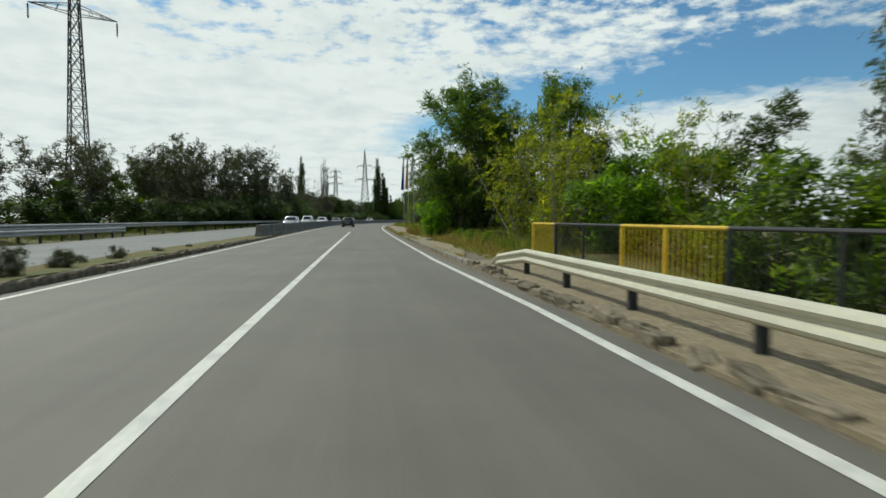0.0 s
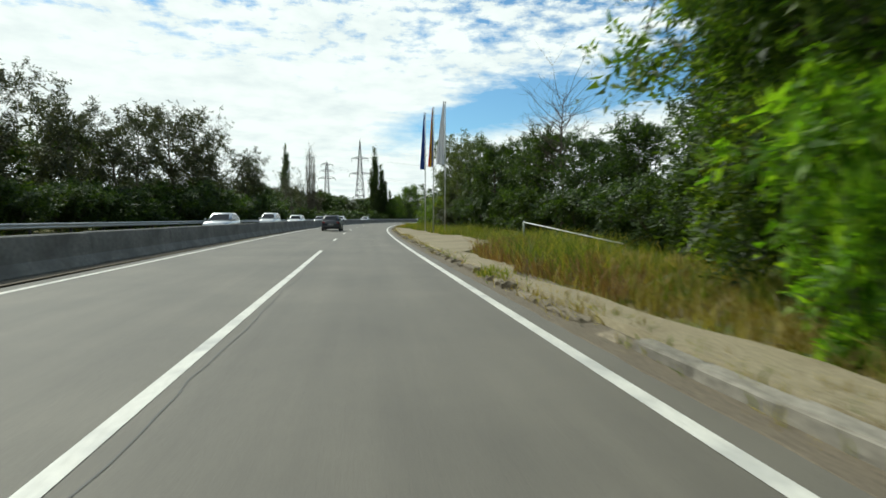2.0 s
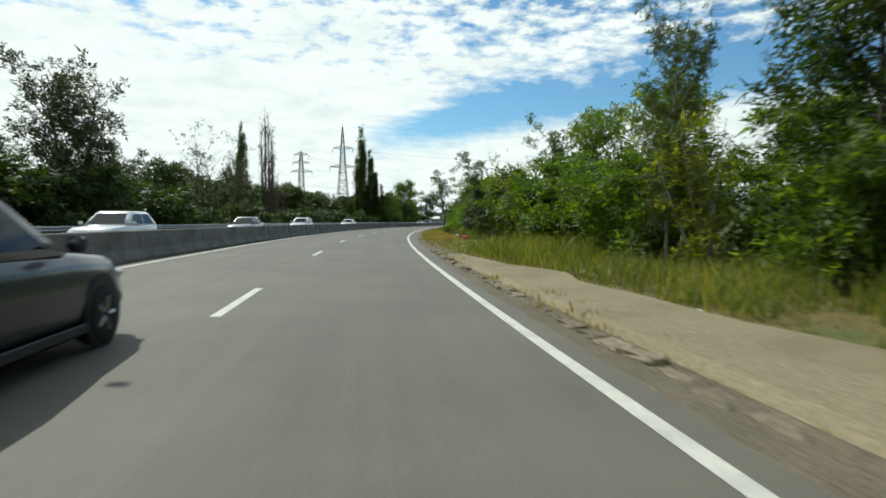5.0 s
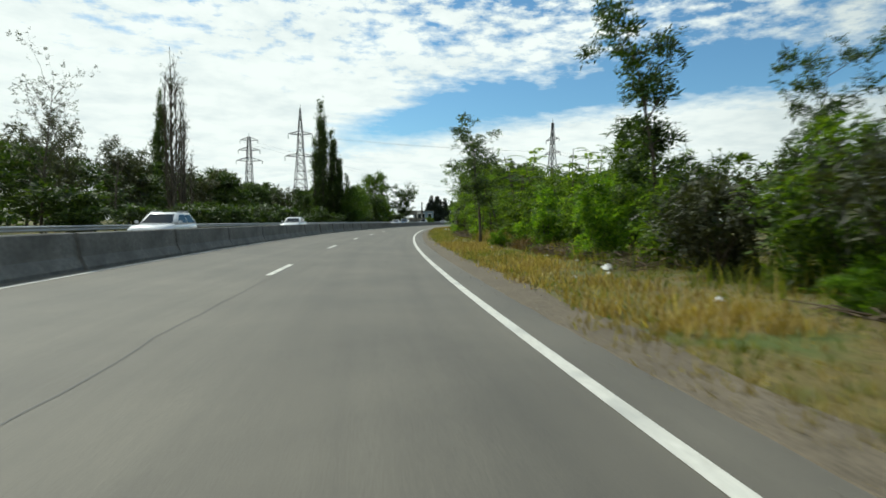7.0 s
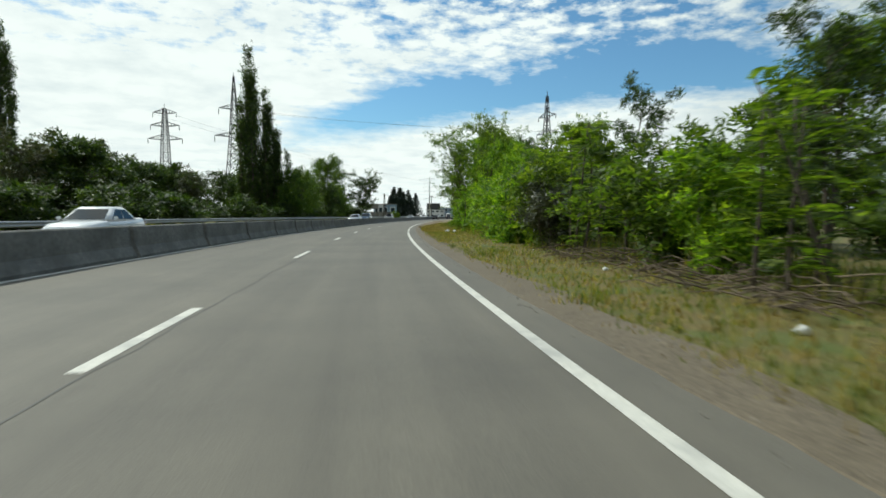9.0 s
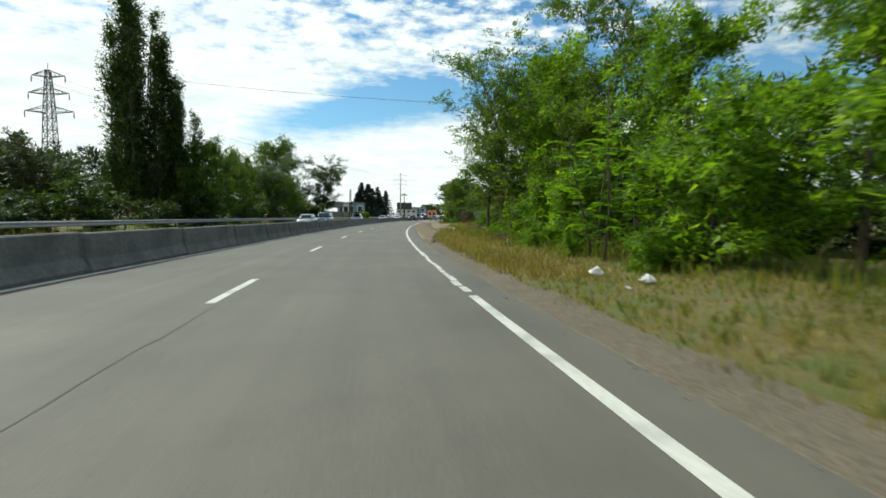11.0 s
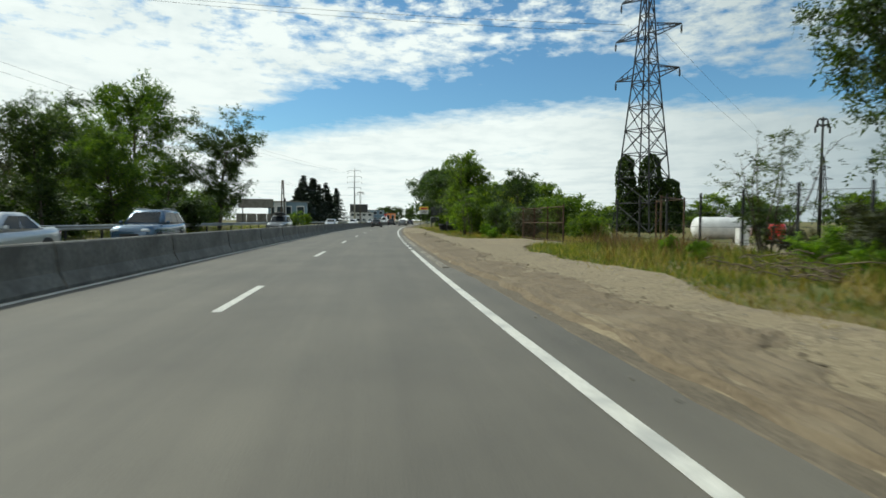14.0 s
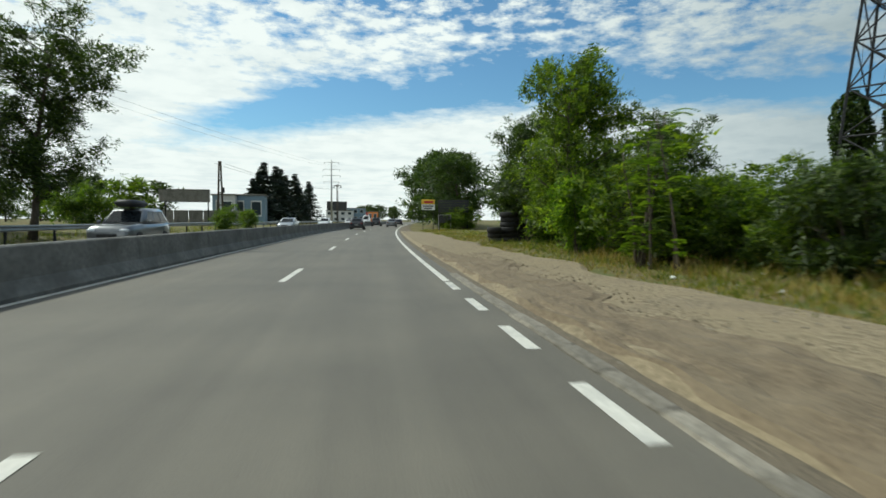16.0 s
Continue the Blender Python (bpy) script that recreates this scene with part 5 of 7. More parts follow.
def kerbs():
    root = tagged(new("kerb"), "row of broken kerb stones along the verge", "kerb", kind="structure")
    rs = np.random.RandomState(4)
    meshes = []
    for k in range(5):
        b = Build()
        b.box((0, 0, 0.06), (0.20 + 0.06 * rs.rand(), 0.42 + 0.2 * rs.rand(), 0.20), 0.04)
        b.v = [(x + rs.normal() * 0.02, y + rs.normal() * 0.025, z + rs.normal() * 0.018) for x, y, z in b.v]
        meshes.append(b.mesh("kerb_stone", OLD_STONE))
    clean = []
    for k in range(4):
        b = Build()
        b.box((0, 0, 0.06), (0.20, 0.975, 0.22), 0.022)
        b.v = [(x + rs.normal() * 0.004, y + rs.normal() * 0.005, z + rs.normal() * 0.005) for x, y, z in b.v]
        clean.append(b.mesh("kerb_stone", STONE))
    s = 16.0
    while s < 112:
        n = float(edge(s, RIGHT_LINE)) + 0.72
        if s < 40:
            ob = part("kerb_stone", clean[rs.randint(4)], None, root)
            ob.matrix_basis = stand(s, n, -0.045 + rs.normal() * 0.006, rs.normal() * 0.8)
            s += 0.985
            continue
        ob = part("kerb_stone", meshes[rs.randint(5)], None, root)
        m = stand(s, n + rs.normal() * 0.03, rs.normal() * 0.025 - (0.115 if s > 58 else 0.095), rs.normal() * 4)
        ob.matrix_basis = m @ pose(0, 0, 0, rs.normal() * 2, rs.normal() * 3, 0)
        s += 0.52 + 0.16 * rs.rand() + (rs.rand() < 0.07) * 0.6
    s = 253.0
    while s < 283:
        n = float(edge(s, RIGHT_LINE)) + 0.36
        ob = part("kerb_stone", clean[rs.randint(4)], None, root)
        ob.matrix_basis = stand(s, n, -0.138 + rs.normal() * 0.004, rs.normal() * 0.8)
        s += 0.985
    s = -8.0
    while s < 15.5:  # broken stones below the guard rail
        ob = part("kerb_stone", meshes[rs.randint(5)], None, root)
        ob.matrix_basis = stand(s, 3.02 + rs.normal() * 0.05, rs.normal() * 0.03 - 0.02, rs.normal() * 9) @ pose(0, 0, 0, rs.normal() * 5, rs.normal() * 6, 0)
        s += 0.5 + 0.35 * rs.rand()
    left = tagged(new("kerb_median"), "low stone kerb along the grassy median", "kerb", kind="structure")
    s = -30.0
    while s < 40:
        ob = part("kerb_stone", meshes[rs.randint(5)], None, left)
        ob.matrix_basis = stand(s, float(edge(s, LEFT_LINE)) - 0.5, 0.0 + rs.normal() * 0.012, rs.normal() * 2)
        s += 0.60


kerbs()


# ---- guard rails ----
def guard_rail(s0, s1, n, top, mat, post_mat, label, post_gap, face=1, sink=True, zbase=0.0):
    """A corrugated beam on posts; face: the side it turns to (1 towards smaller n)."""
    root = thing("guard_rail", Matrix.Identity(4), label, "guard rail")
    prof = [(0.0, 0.0), (0.055, -0.03), (0.075, -0.07), (0.055, -0.11), (0.01, -0.14), (0.01, -0.17), (0.055, -0.20), (0.075, -0.24), (0.055, -0.28), (0.0, -0.31)]
    prof = [(-x * face, z) for x, z in prof] + [(-(x - 0.012) * face, z) for x, z in reversed(prof)]
    b, rings = Build(), []
    ss = list(np.arange(s0, s1 + 0.01, 2.0))
    zs = [top] * len(ss)
    if sink:
        ss += [s1 + 0.8, s1 + 1.7]
        zs += [top - 0.27, top - 0.58]
    for s, z in zip(ss, zs):
        rings.append([tuple(along(s, n + x, zbase + z + dz)) for x, dz in prof])
    b.loft(rings)
    part("beam", b, mat, root, "painted corrugated steel beam")
    me = Build()
    h = top - 0.05 + 0.3
    me.box((0, 0, -0.3 + h / 2), (0.12, 0.10, h), 0.012)
    post = me.mesh("post", post_mat)
    for s in np.arange(s0 + 0.4, s1 + 0.05, post_gap):
        ob = part("post", post, None, root)
        ob.matrix_basis = stand(float(s), n + 0.09 * face, zbase)
    return root


guard_rail(-21.6, 14.2, 3.62, 0.64, CREAM, DARK_STEEL, "cream-painted steel guard rail with a lowered end beside the road", 2.6)
guard_rail(-30, 470, -16.9, 0.86, GALV, DARK_STEEL, "grey steel guard rail beyond the opposite carriageway", 4.0, -1, False, 0.12)
guard_rail(-30, 40, -15.9, 0.62, GALV, DARK_STEEL, "old grey guard rail at the edge of the opposite carriageway", 4.0, -1, False, 0.1)


def railing():
    """Bridge railing in yellow and black panels."""
    root = thing("bridge_railing", Matrix.Identity(4), "bridge railing in alternating yellow and black painted panels", "railing")
    n = 5.0
    for k, (a, c) in enumerate([(16.4, 14.4), (14.4, 10.5), (10.5, 7.2), (7.2, 3.4), (3.4, 0.1), (0.1, -3.6), (-3.6, -7)]):
        mat = YELLOW if k % 2 == 0 else BLACK_STEEL
        panel = Build()
        panel.tube([along(a, n, 1.19), along(c, n, 1.19)], 0.032, 8)
        panel.tube([along(a, n, 0.17), along(c, n, 0.17)], 0.02, 6)
        p = part("rail_panel", panel, mat, root, "yellow painted rail panel" if k % 2 == 0 else "black painted rail panel")
        bar = Build()
        bar.tube([(0, 0, 0.17), (0, 0, 1.17)], 0.010, 5)
        me = bar.mesh("bar", mat)
        m = max(3, int((a - c) / 0.155))
        for j in range(1, m):
            ob = part("bar", me, None, p)
            ob.matrix_basis = stand(a + (c - a) * j / m, n)
        po = Build()
        po.box((0, 0, 0.55), (0.06, 0.06, 1.28), 0.008)
        for s in ((a,) if a - c < 3 else (a - 0.03, (a + c) / 2)):
            part("post", po.mesh("post", mat), None, root).matrix_basis = stand(s, n)


railing()
slab = strip("bridge_pavement", GRAVEL, np.arange(-30, 17.1, 1.0), [2.9, 3.6, 4.4, 5.3], lambda s, n: 0.05 + 0.015 * wob(s, n, 2), None, 0.6)
tagged(slab, "dusty narrow bridge pavement behind the guard rail", "pavement", kind="structure")

# ---- vehicles ----
def wheel_meshes(r, w):
    t, d = Build(), Build()
    t.lathe([(r * 0.62, -w / 2), (r * 0.93, -w / 2), (r, -w * 0.32), (r, w * 0.32), (r * 0.93, w / 2), (r * 0.62, w / 2)], axis="x", sides=24)
    d.lathe([(r * 0.62, -w * 0.40), (r * 0.58, -w * 0.36), (r * 0.20, -w * 0.30), (r * 0.20, w * 0.30), (r * 0.58, w * 0.36), (r * 0.62, w * 0.40)], axis="x", sides=24)
    for k in range(5):
        a = 2 * math.pi * k / 5
        for sg in (-1, 1):
            d.tube([(sg * w * 0.36, 0.05 * math.cos(a), 0.05 * math.sin(a)), (sg * w * 0.42, r * 0.58 * math.cos(a), r * 0.58 * math.sin(a))], [0.045, 0.03], 5)
    return t.mesh("tyre", TYRE, True), d.mesh("rim", RIM)


WHEEL = wheel_meshes(0.315, 0.21)
SHAPES = {
    # length, width, height, belt heights from tail to nose, cabin foot (rear, front), roof (rear, front)
    "hatch": (4.25, 1.78, 1.50, (0.86, 0.98, 1.01, 0.99, 0.97, 0.95, 0.88, 0.78, 0.62), (-0.97, 0.40), (-0.72, 0.08)),
    "sedan": (4.45, 1.76, 1.43, (0.84, 0.98, 1.02, 0.98, 0.94, 0.92, 0.84, 0.74, 0.60), (-0.66, 0.44), (-0.36, 0.10)),
    "mpv": (4.15, 1.75, 1.66, (0.92, 1.05, 1.07, 1.05, 1.03, 1.02, 0.95, 0.84, 0.64), (-0.98, 0.58), (-0.82, 0.18)),
    "suv": (4.5, 1.84, 1.70, (0.95, 1.08, 1.10, 1.08, 1.06, 1.05, 0.99, 0.90, 0.70), (-0.97, 0.40), (-0.76, 0.10)),
    "van": (5.4, 1.95, 2.45, (1.15, 1.22, 1.25, 1.25, 1.25, 1.24, 1.15, 1.0, 0.70), (-0.99, 0.72), (-0.98, 0.40)),
}


def rounded(w, y0, y1, z, c):
    return [(-w + c, y0, z), (w - c, y0, z), (w, y0 + c, z), (w, y1 - c, z), (w - c, y1, z), (-w + c, y1, z), (-w, y1 - c, z), (-w, y0 + c, z)]


def patch(corners, u0, u1, v0, v1, out, thick=0.012):
    """A thin pane on a four-cornered face (bottom left, bottom right, top right, top left), inset to u, v and moved outwards."""
    a, b, c, d = (Vector(p) for p in corners)
    at = lambda u, v: (a * (1 - u) + b * u) * (1 - v) + (d * (1 - u) + c * u) * v  # noqa: E731
    q = [at(u0, v0), at(u1, v0), at(u1, v1), at(u0, v1)]
    n = (q[1] - q[0]).cross(q[3] - q[0]).normalized()
    if n.dot(Vector(out)) < 0:
        n = -n
    b_ = Build()
    b_.hexa([tuple(p + n * 0.002) for p in q] + [tuple(p + n * thick) for p in q])
    return b_


def car(name, kind, paint, m, label, roof_box=False, rails=False):
    L, W, H, belts, foot, roof = SHAPES[kind]
    root = thing(name, m, label, "van" if kind == "van" else "car", "vehicles on the road")
    hl, hw = L / 2, W / 2
    ts = (-1, -0.975, -0.86, -0.5, 0.0, 0.42, 0.78, 0.95, 1.0)
    ws = (0.80, 0.92, 0.98, 1.0, 1.0, 0.995, 0.96, 0.86, 0.74)
    lo = (0.36, 0.27, 0.21, 0.19, 0.19, 0.19, 0.21, 0.25, 0.33)
    b, rings = Build(), []
    for t, w, z0, z1 in zip(ts, ws, lo, belts):
        w, y, c = w * hw, t * hl, (z1 - z0)
        half = [(w * 0.86, z0), (w * 0.97, z0 + 0.07), (w, z0 + c * 0.42), (w * 0.985, z0 + c * 0.75), (w * 0.945, z1 - 0.05), (w * 0.86, z1), (w * 0.4, z1 + 0.025)]
        rings.append([(x, y, z) for x, z in half] + [(-x, y, z) for x, z in reversed(half)])
    b.loft(rings)
    part("body", b, paint, root, "", True)
    belt = belts[4]
    cab, rr = Build(), []
    for f, ins in ((0.0, 0.0), (0.45, 0.03), (0.86, 0.08), (1.0, 0.20)):
        y0 = (foot[0] + (roof[0] - foot[0]) * min(1, f * 1.08)) * hl
        y1 = (foot[1] + (roof[1] - foot[1]) * min(1, f * 1.08)) * hl
        z = belt - 0.03 + (H - belt + 0.03) * f
        rr.append(rounded(hw * 0.93 * (1 - 0.16 * f) - ins * 0.5, y0 + ins * 0.5, y1 - ins * 0.6, z, 0.10))
    cab.loft(rr)
    part("cabin", cab, paint, root, "", True)
    lo_r, hi_r = rr[0], rr[2]
    part("windscreen", patch((lo_r[4], lo_r[5], hi_r[5], hi_r[4]), 0.03, 0.97, 0.12, 0.94, (0, 1, 0.5)), GLASS, root, "tinted windscreen")
    if kind != "van":
        part("rear_window", patch((lo_r[0], lo_r[1], hi_r[1], hi_r[0]), 0.07, 0.93, 0.32 if kind != "sedan" else 0.15, 0.93, (0, -1, 0.4)), GLASS, root, "tinted rear window")
    spans = ((0.06, 0.33), (0.36, 0.63), (0.66, 0.94)) if kind in ("mpv", "suv") else ((0.08, 0.46), (0.50, 0.93))
    if kind == "van":
        spans = ((0.74, 0.95),)
    for sg, ids in ((1, (2, 3)), (-1, (7, 6))):
        for u0, u1 in spans:
            part("side_window", patch((lo_r[ids[0]], lo_r[ids[1]], hi_r[ids[1]], hi_r[ids[0]]), u0, u1, 0.14, 0.93, (sg, 0, 0.2)), GLASS, root, "dark side window")
    low = Build()
    low.box((0, -hl + 0.12, 0.40), (W * 0.90, 0.36, 0.26), 0.06)
    part("rear_bumper", low, paint if kind == "sedan" else TRIM, root, "", True)
    fb = Build()
    fb.box((0, hl - 0.16, 0.40), (W * 0.84, 0.40, 0.24), 0.07)
    part("front_bumper", fb, paint, root, "", True)
    gr = Build()
    gr.box((0, hl - 0.02, 0.58), (W * 0.42, 0.08, 0.12), 0.02)
    part("grille", gr, TRIM, root)
    for sg in (-1, 1):
        x = Build()
        x.box((sg * hw * 0.74, -hl + 0.07, belts[1] - 0.16), (0.30, 0.16, 0.20), 0.04)
        part("tail_lamp", x, RED_LAMP, root, "red tail lamp", True)
        x = Build()
        x.box((sg * hw * 0.66, hl - 0.13, belts[7] - 0.12), (0.36, 0.22, 0.15), 0.05)
        part("headlamp", x, HEADLAMP, root, "clear headlamp", True)
        x = Build()
        x.box((sg * (hw + 0.09), foot[1] * hl * 0.72, belt + 0.07), (0.17, 0.10, 0.14), 0.04)
        part("wing_mirror", x, paint, root, "", True)
        x = Build()
        x.box((sg * hw * 0.985, 0, 0.235), (0.05, L * 0.46, 0.11), 0.02)
        part("sill", x, TRIM, root)
        for y in (-0.60 * hl, 0.62 * hl):
            arch = Build()
            arch.lathe([(0.20, -0.02), (0.375, -0.02), (0.375, 0.012), (0.20, 0.012)], (sg * hw * 0.985, y, 0.345), "x", 24)
            part("wheel_arch", arch, TRIM, root, "dark wheel arch")
            wh = new("wheel")
            wh.parent = root
            wh.matrix_basis = pose(sg * (hw - 0.085), y, 0.315)
            part("tyre", WHEEL[0], None, wh)
            part("rim", WHEEL[1], None, wh)
    for y, sg in ((-hl - 0.004, -1), (hl + 0.012, 1)):
        p = Build()
        p.box((0, y, 0.62 if sg < 0 else 0.42), (0.50, 0.02, 0.11))
        pl = part("number_plate", p, PLATE, root, "white plate with plain bars")
        for k in range(4):
            q = Build()
            q.box((-0.16 + 0.105 * k, y + sg * 0.012, 0.62 if sg < 0 else 0.42), (0.07, 0.006, 0.055))
            part("bar", q, PLATE_INK, pl)
    if rails:
        for sg in (-1, 1):
            q = Build()
            x = sg * hw * 0.66
            q.tube([(x, roof[0] * hl + 0.1, H - 0.03), (x, roof[0] * hl + 0.25, H + 0.045), (x, roof[1] * hl - 0.3, H + 0.045), (x, roof[1] * hl - 0.12, H - 0.03)], 0.018, 6)
            part("roof_rail", q, GALV, root, "silver roof rail")
    if kind in ("hatch", "mpv"):
        q = Build()
        q.box((0, -hl * 0.965, belts[1] - 0.10), (0.62, 0.03, 0.035), 0.01)
        part("tailgate_strip", q, CHROME, root, "chrome strip above the plate")
        q = Build()
        q.tube([(0, -hl * 0.96, belts[1] + 0.07), (0.30, -hl * 0.945, belts[1] + 0.10)], 0.010, 5)
        part("rear_wiper", q, TRIM, root)
    if roof_box:
        q = Build()
        q.box((0, -0.1, H + 0.20), (0.75, 1.7, 0.30), 0.10)
        part("roof_box", q, TRIM, root, "black roof box", True)
    return root


def drive(s, n):
    """In the lanes ahead."""
    return stand(s, n, float(road_z(s, n)) + 0.004)


def oncoming(s, n=-10.2):
    return stand(s, n, 0.055 + float(road_z(s, -6.4)), 180)


car("hatchback", "hatch", DARK_CAR, drive(91.3, -3.55), "dark blue-grey hatchback with roof rails driving ahead", rails=True)
car("hatchback", "hatch", DARK_CAR, drive(345, -3.4), "dark hatchback far ahead on the road")
car("sedan", "sedan", GREY_CAR, drive(372, 0.2), "grey sedan far ahead on the road")
car("suv", "suv", DARK_CAR, drive(384, -3.4), "dark tall car far ahead on the road")
car("sedan", "sedan", DARK_CAR, drive(408, 0.1), "dark sedan far ahead on the road")
car("hatchback", "hatch", SILVER_CAR, oncoming(77), "silver hatchback coming the other way behind the barrier")
car("people_carrier", "mpv", WHITE_CAR, oncoming(98.5, -11), "white people carrier behind the concrete barrier")
car("hatchback", "hatch", WHITE_CAR, oncoming(110), "white hatchback behind the concrete barrier")
car("sedan", "sedan", GREY_CAR, oncoming(129), "grey sedan behind the concrete barrier")
car("hatchback", "hatch", WHITE_CAR, oncoming(148), "white hatchback behind the concrete barrier", rails=True)
car("sedan", "sedan", WHITE_CAR, oncoming(176), "pale sedan behind the concrete barrier")
car("sedan", "sedan", SILVER_CAR, oncoming(253.5), "silver sedan passing behind the concrete barrier")
car("delivery_van", "van", WHITE_CAR, oncoming(432), "tall white delivery van behind the barrier")
car("suv", "suv", BLUE_CAR, oncoming(264.5), "blue tall car behind the concrete barrier", rails=True)
car("suv", "suv", GREY_CAR, oncoming(295.5), "grey tall car with a black roof box", roof_box=True)
car("sedan", "sedan", SILVER_CAR, oncoming(334), "silver sedan behind the concrete barrier")
car("hatchback", "hatch", WHITE_CAR, oncoming(362), "white hatchback far off behind the barrier")
car("sedan", "sedan", WHITE_CAR, oncoming(395), "white sedan far off behind the barrier")


# ---- pylons, poles, cables ----
def lattice(b, levels, w=0.07):
    """A four-legged lattice through (height, half width) levels, with crossed braces."""
    c = [[(x * h, y * h, z) for x, y in ((-1, -1), (1, -1), (1, 1), (-1, 1))] for z, h in levels]
    for lo_, hi_ in zip(c, c[1:]):
        for k in range(4):
            j = (k + 1) % 4
            b.tube([lo_[k], hi_[k]], w * 1.35, 4, False)
            b.tube([lo_[k], hi_[j]], w * 0.75, 4, False)
            b.tube([lo_[j], hi_[k]], w * 0.75, 4, False)
            b.tube([hi_[k], hi_[j]], w * 0.75, 4, False)


def levels_between(pts, count):
    z = np.linspace(0, 1, count) ** 0.92
    zz = pts[0][0] + z * (pts[-1][0] - pts[0][0])
    return [(float(q), float(np.interp(q, [p[0] for p in pts], [p[1] for p in pts]))) for q in zz]


def pylon(x, y, turn, outline, panels, arms, label, w=0.07, hang=1.4):
    """outline: (height, half width); arms: (height, half span)."""
    root = thing("pylon", pose(x, y, 0.1, 0, 0, turn), label, "pylon", "power line pylons")
    b = Build()
    lattice(b, levels_between(outline, panels), w)
    top = outline[-1]
    b.tube([(0, 0, top[0]), (0, 0, top[0] + 1.2)], w, 4)
    part("lattice_body", b, DARK_STEEL, root, "dark steel lattice body")
    for z, span in arms:
        hw = float(np.interp(z, [p[0] for p in outline], [p[1] for p in outline]))
        for sg in (-1, 1):
            a = Build()
            tip = (sg * span, 0, z + 0.25)
            for yy in (-hw, hw):
                a.tube([(sg * hw, yy, z), tip], w * 0.9, 4, False)
                a.tube([(sg * hw, yy, z + 1.1), tip], w * 0.8, 4, False)
                for f in (0.33, 0.66):
                    p = Vector((sg * hw, yy, z)).lerp(Vector(tip), f)
                    q = Vector((sg * hw, yy, z + 1.1)).lerp(Vector(tip), f * 0.8)
                    a.tube([p, q], w * 0.6, 4, False)
            arm = part("cross_arm", a, DARK_STEEL, root)
            if hang:
                i = Build()
                i.lathe([(0.03, 0), (0.03, -0.15)] + [(0.13 if k % 2 else 0.05, -0.15 - (hang - 0.3) * k / 10) for k in range(11)] + [(0.03, -hang)], (sg * span, 0, z + 0.2), "z", 10)
                part("insulator", i, TRIM, arm, "hanging insulator string")
    return root


pylon(-36.4, 79.5, 38, [(0, 1.7), (10.7, 1.0), (27, 0.55), (38, 0.3)], 17, [(27.2, 4.9), (32.3, 4.2), (36.5, 3.2)], "tall slender lattice pylon behind the trees", 0.06, 2.0)
pylon(1.1, 325, -12, [(0, 3.0), (23, 1.15), (31, 0.75), (40, 0.12)], 15, [(23.3, 5.4), (31, 4.2)], "large lattice power pylon with two cross arms", 0.09, 1.8)
pylon(-14.5, 309.6, -12, [(0, 1.4), (20, 0.75), (27.4, 0.35)], 13, [(19.8, 4.1), (23.1, 3.4), (26.2, 2.8)], "slim lattice power pylon with three cross arms", 0.08, 1.2)
pylon(76.0, 281.2, -80, [(0, 2.35), (8.6, 1.72), (12.4, 1.4), (17.4, 0.98), (22, 0.64), (31, 0.2)], 13, [(17.1, 4.0), (21.6, 4.1), (25.8, 3.4)], "large lattice pylon overgrown with ivy at its foot", 0.072, 1.0)
pylon(292, 387, -30, [(0, 2.6), (14, 1.3), (30, 0.3)], 9, [(20, 4.5), (25, 3.5)], "small pale lattice pylon far away", 0.09, 0)


def ivy(x, y, height, radius, seed):
    rs = np.random.RandomState(seed)
    root = thing("ivy", pose(x, y, 0.0), "thick green ivy climbing a pylon leg", "climbing plant", "ivy on the pylon")
    st = Build()
    st.tube([(0, 0, -0.2), (0.1, 0.05, height * 0.5), (0, 0, height * 0.95)], [0.09, 0.06, 0.02], 6)
    part("trunk", st, BARK, root)
    n = 7600
    z = rs.rand(n) ** 0.9
    a = rs.rand(n) * 2 * math.pi
    r = radius * np.interp(z, [0, 0.3, 0.75, 0.93, 1], [1.25, 0.95, 0.85, 0.7, 0.2]) * (0.85 + 0.2 * np.sin(3 * a + z * 9)) * np.sqrt(rs.uniform(0.45, 1, n))
    v, f = leaf_quads(np.stack([r * np.cos(a), r * np.sin(a), z * height], 1), 0.19, rs, 0.8, 1.2)
    part("crown", fast_mesh("crown", v, f, LEAF_DARK), None, root)


for k, (dx_, dy_, h_, r_) in enumerate([(-1.2, 1.5, 8.7, 1.35), (0.5, -0.6, 8.7, 1.55), (1.6, -2.2, 5.9, 1.6), (1.4, 2.2, 5.2, 1.4)]):
    ivy(76.0 + dx_, 281.2 + dy_, h_, r_, 40 + k)


def arm_pole(x, y, turn, h, r, arms, mat, label, name="power_pole"):
    root = thing(name, pose(x, y, 0.1, 0, 0, turn), label, "pole", "poles")
    b = Build()
    b.tube([(0, 0, -0.3), (0, 0, h)], [r, r * 0.55], 10)
    part("pole", b, mat, root, "", True)
    for z, span in arms:
        a = Build()
        for sg in (-1, 1):
            a.tube([(0, 0, z), (sg * span * 0.6, 0, z + 0.15), (sg * span, 0, z)], [0.11, 0.08, 0.05], 6)
        arm = part("cross_arm", a, mat, root)
        for sg in (-1, 1):
            i = Build()
            i.lathe([(0.03, 0), (0.11, -0.1), (0.05, -0.2), (0.11, -0.3), (0.05, -0.4), (0.11, -0.5), (0.03, -0.62)], (sg * span, 0, z), "z", 8)
            part("insulator", i, TRIM, arm)
    return root


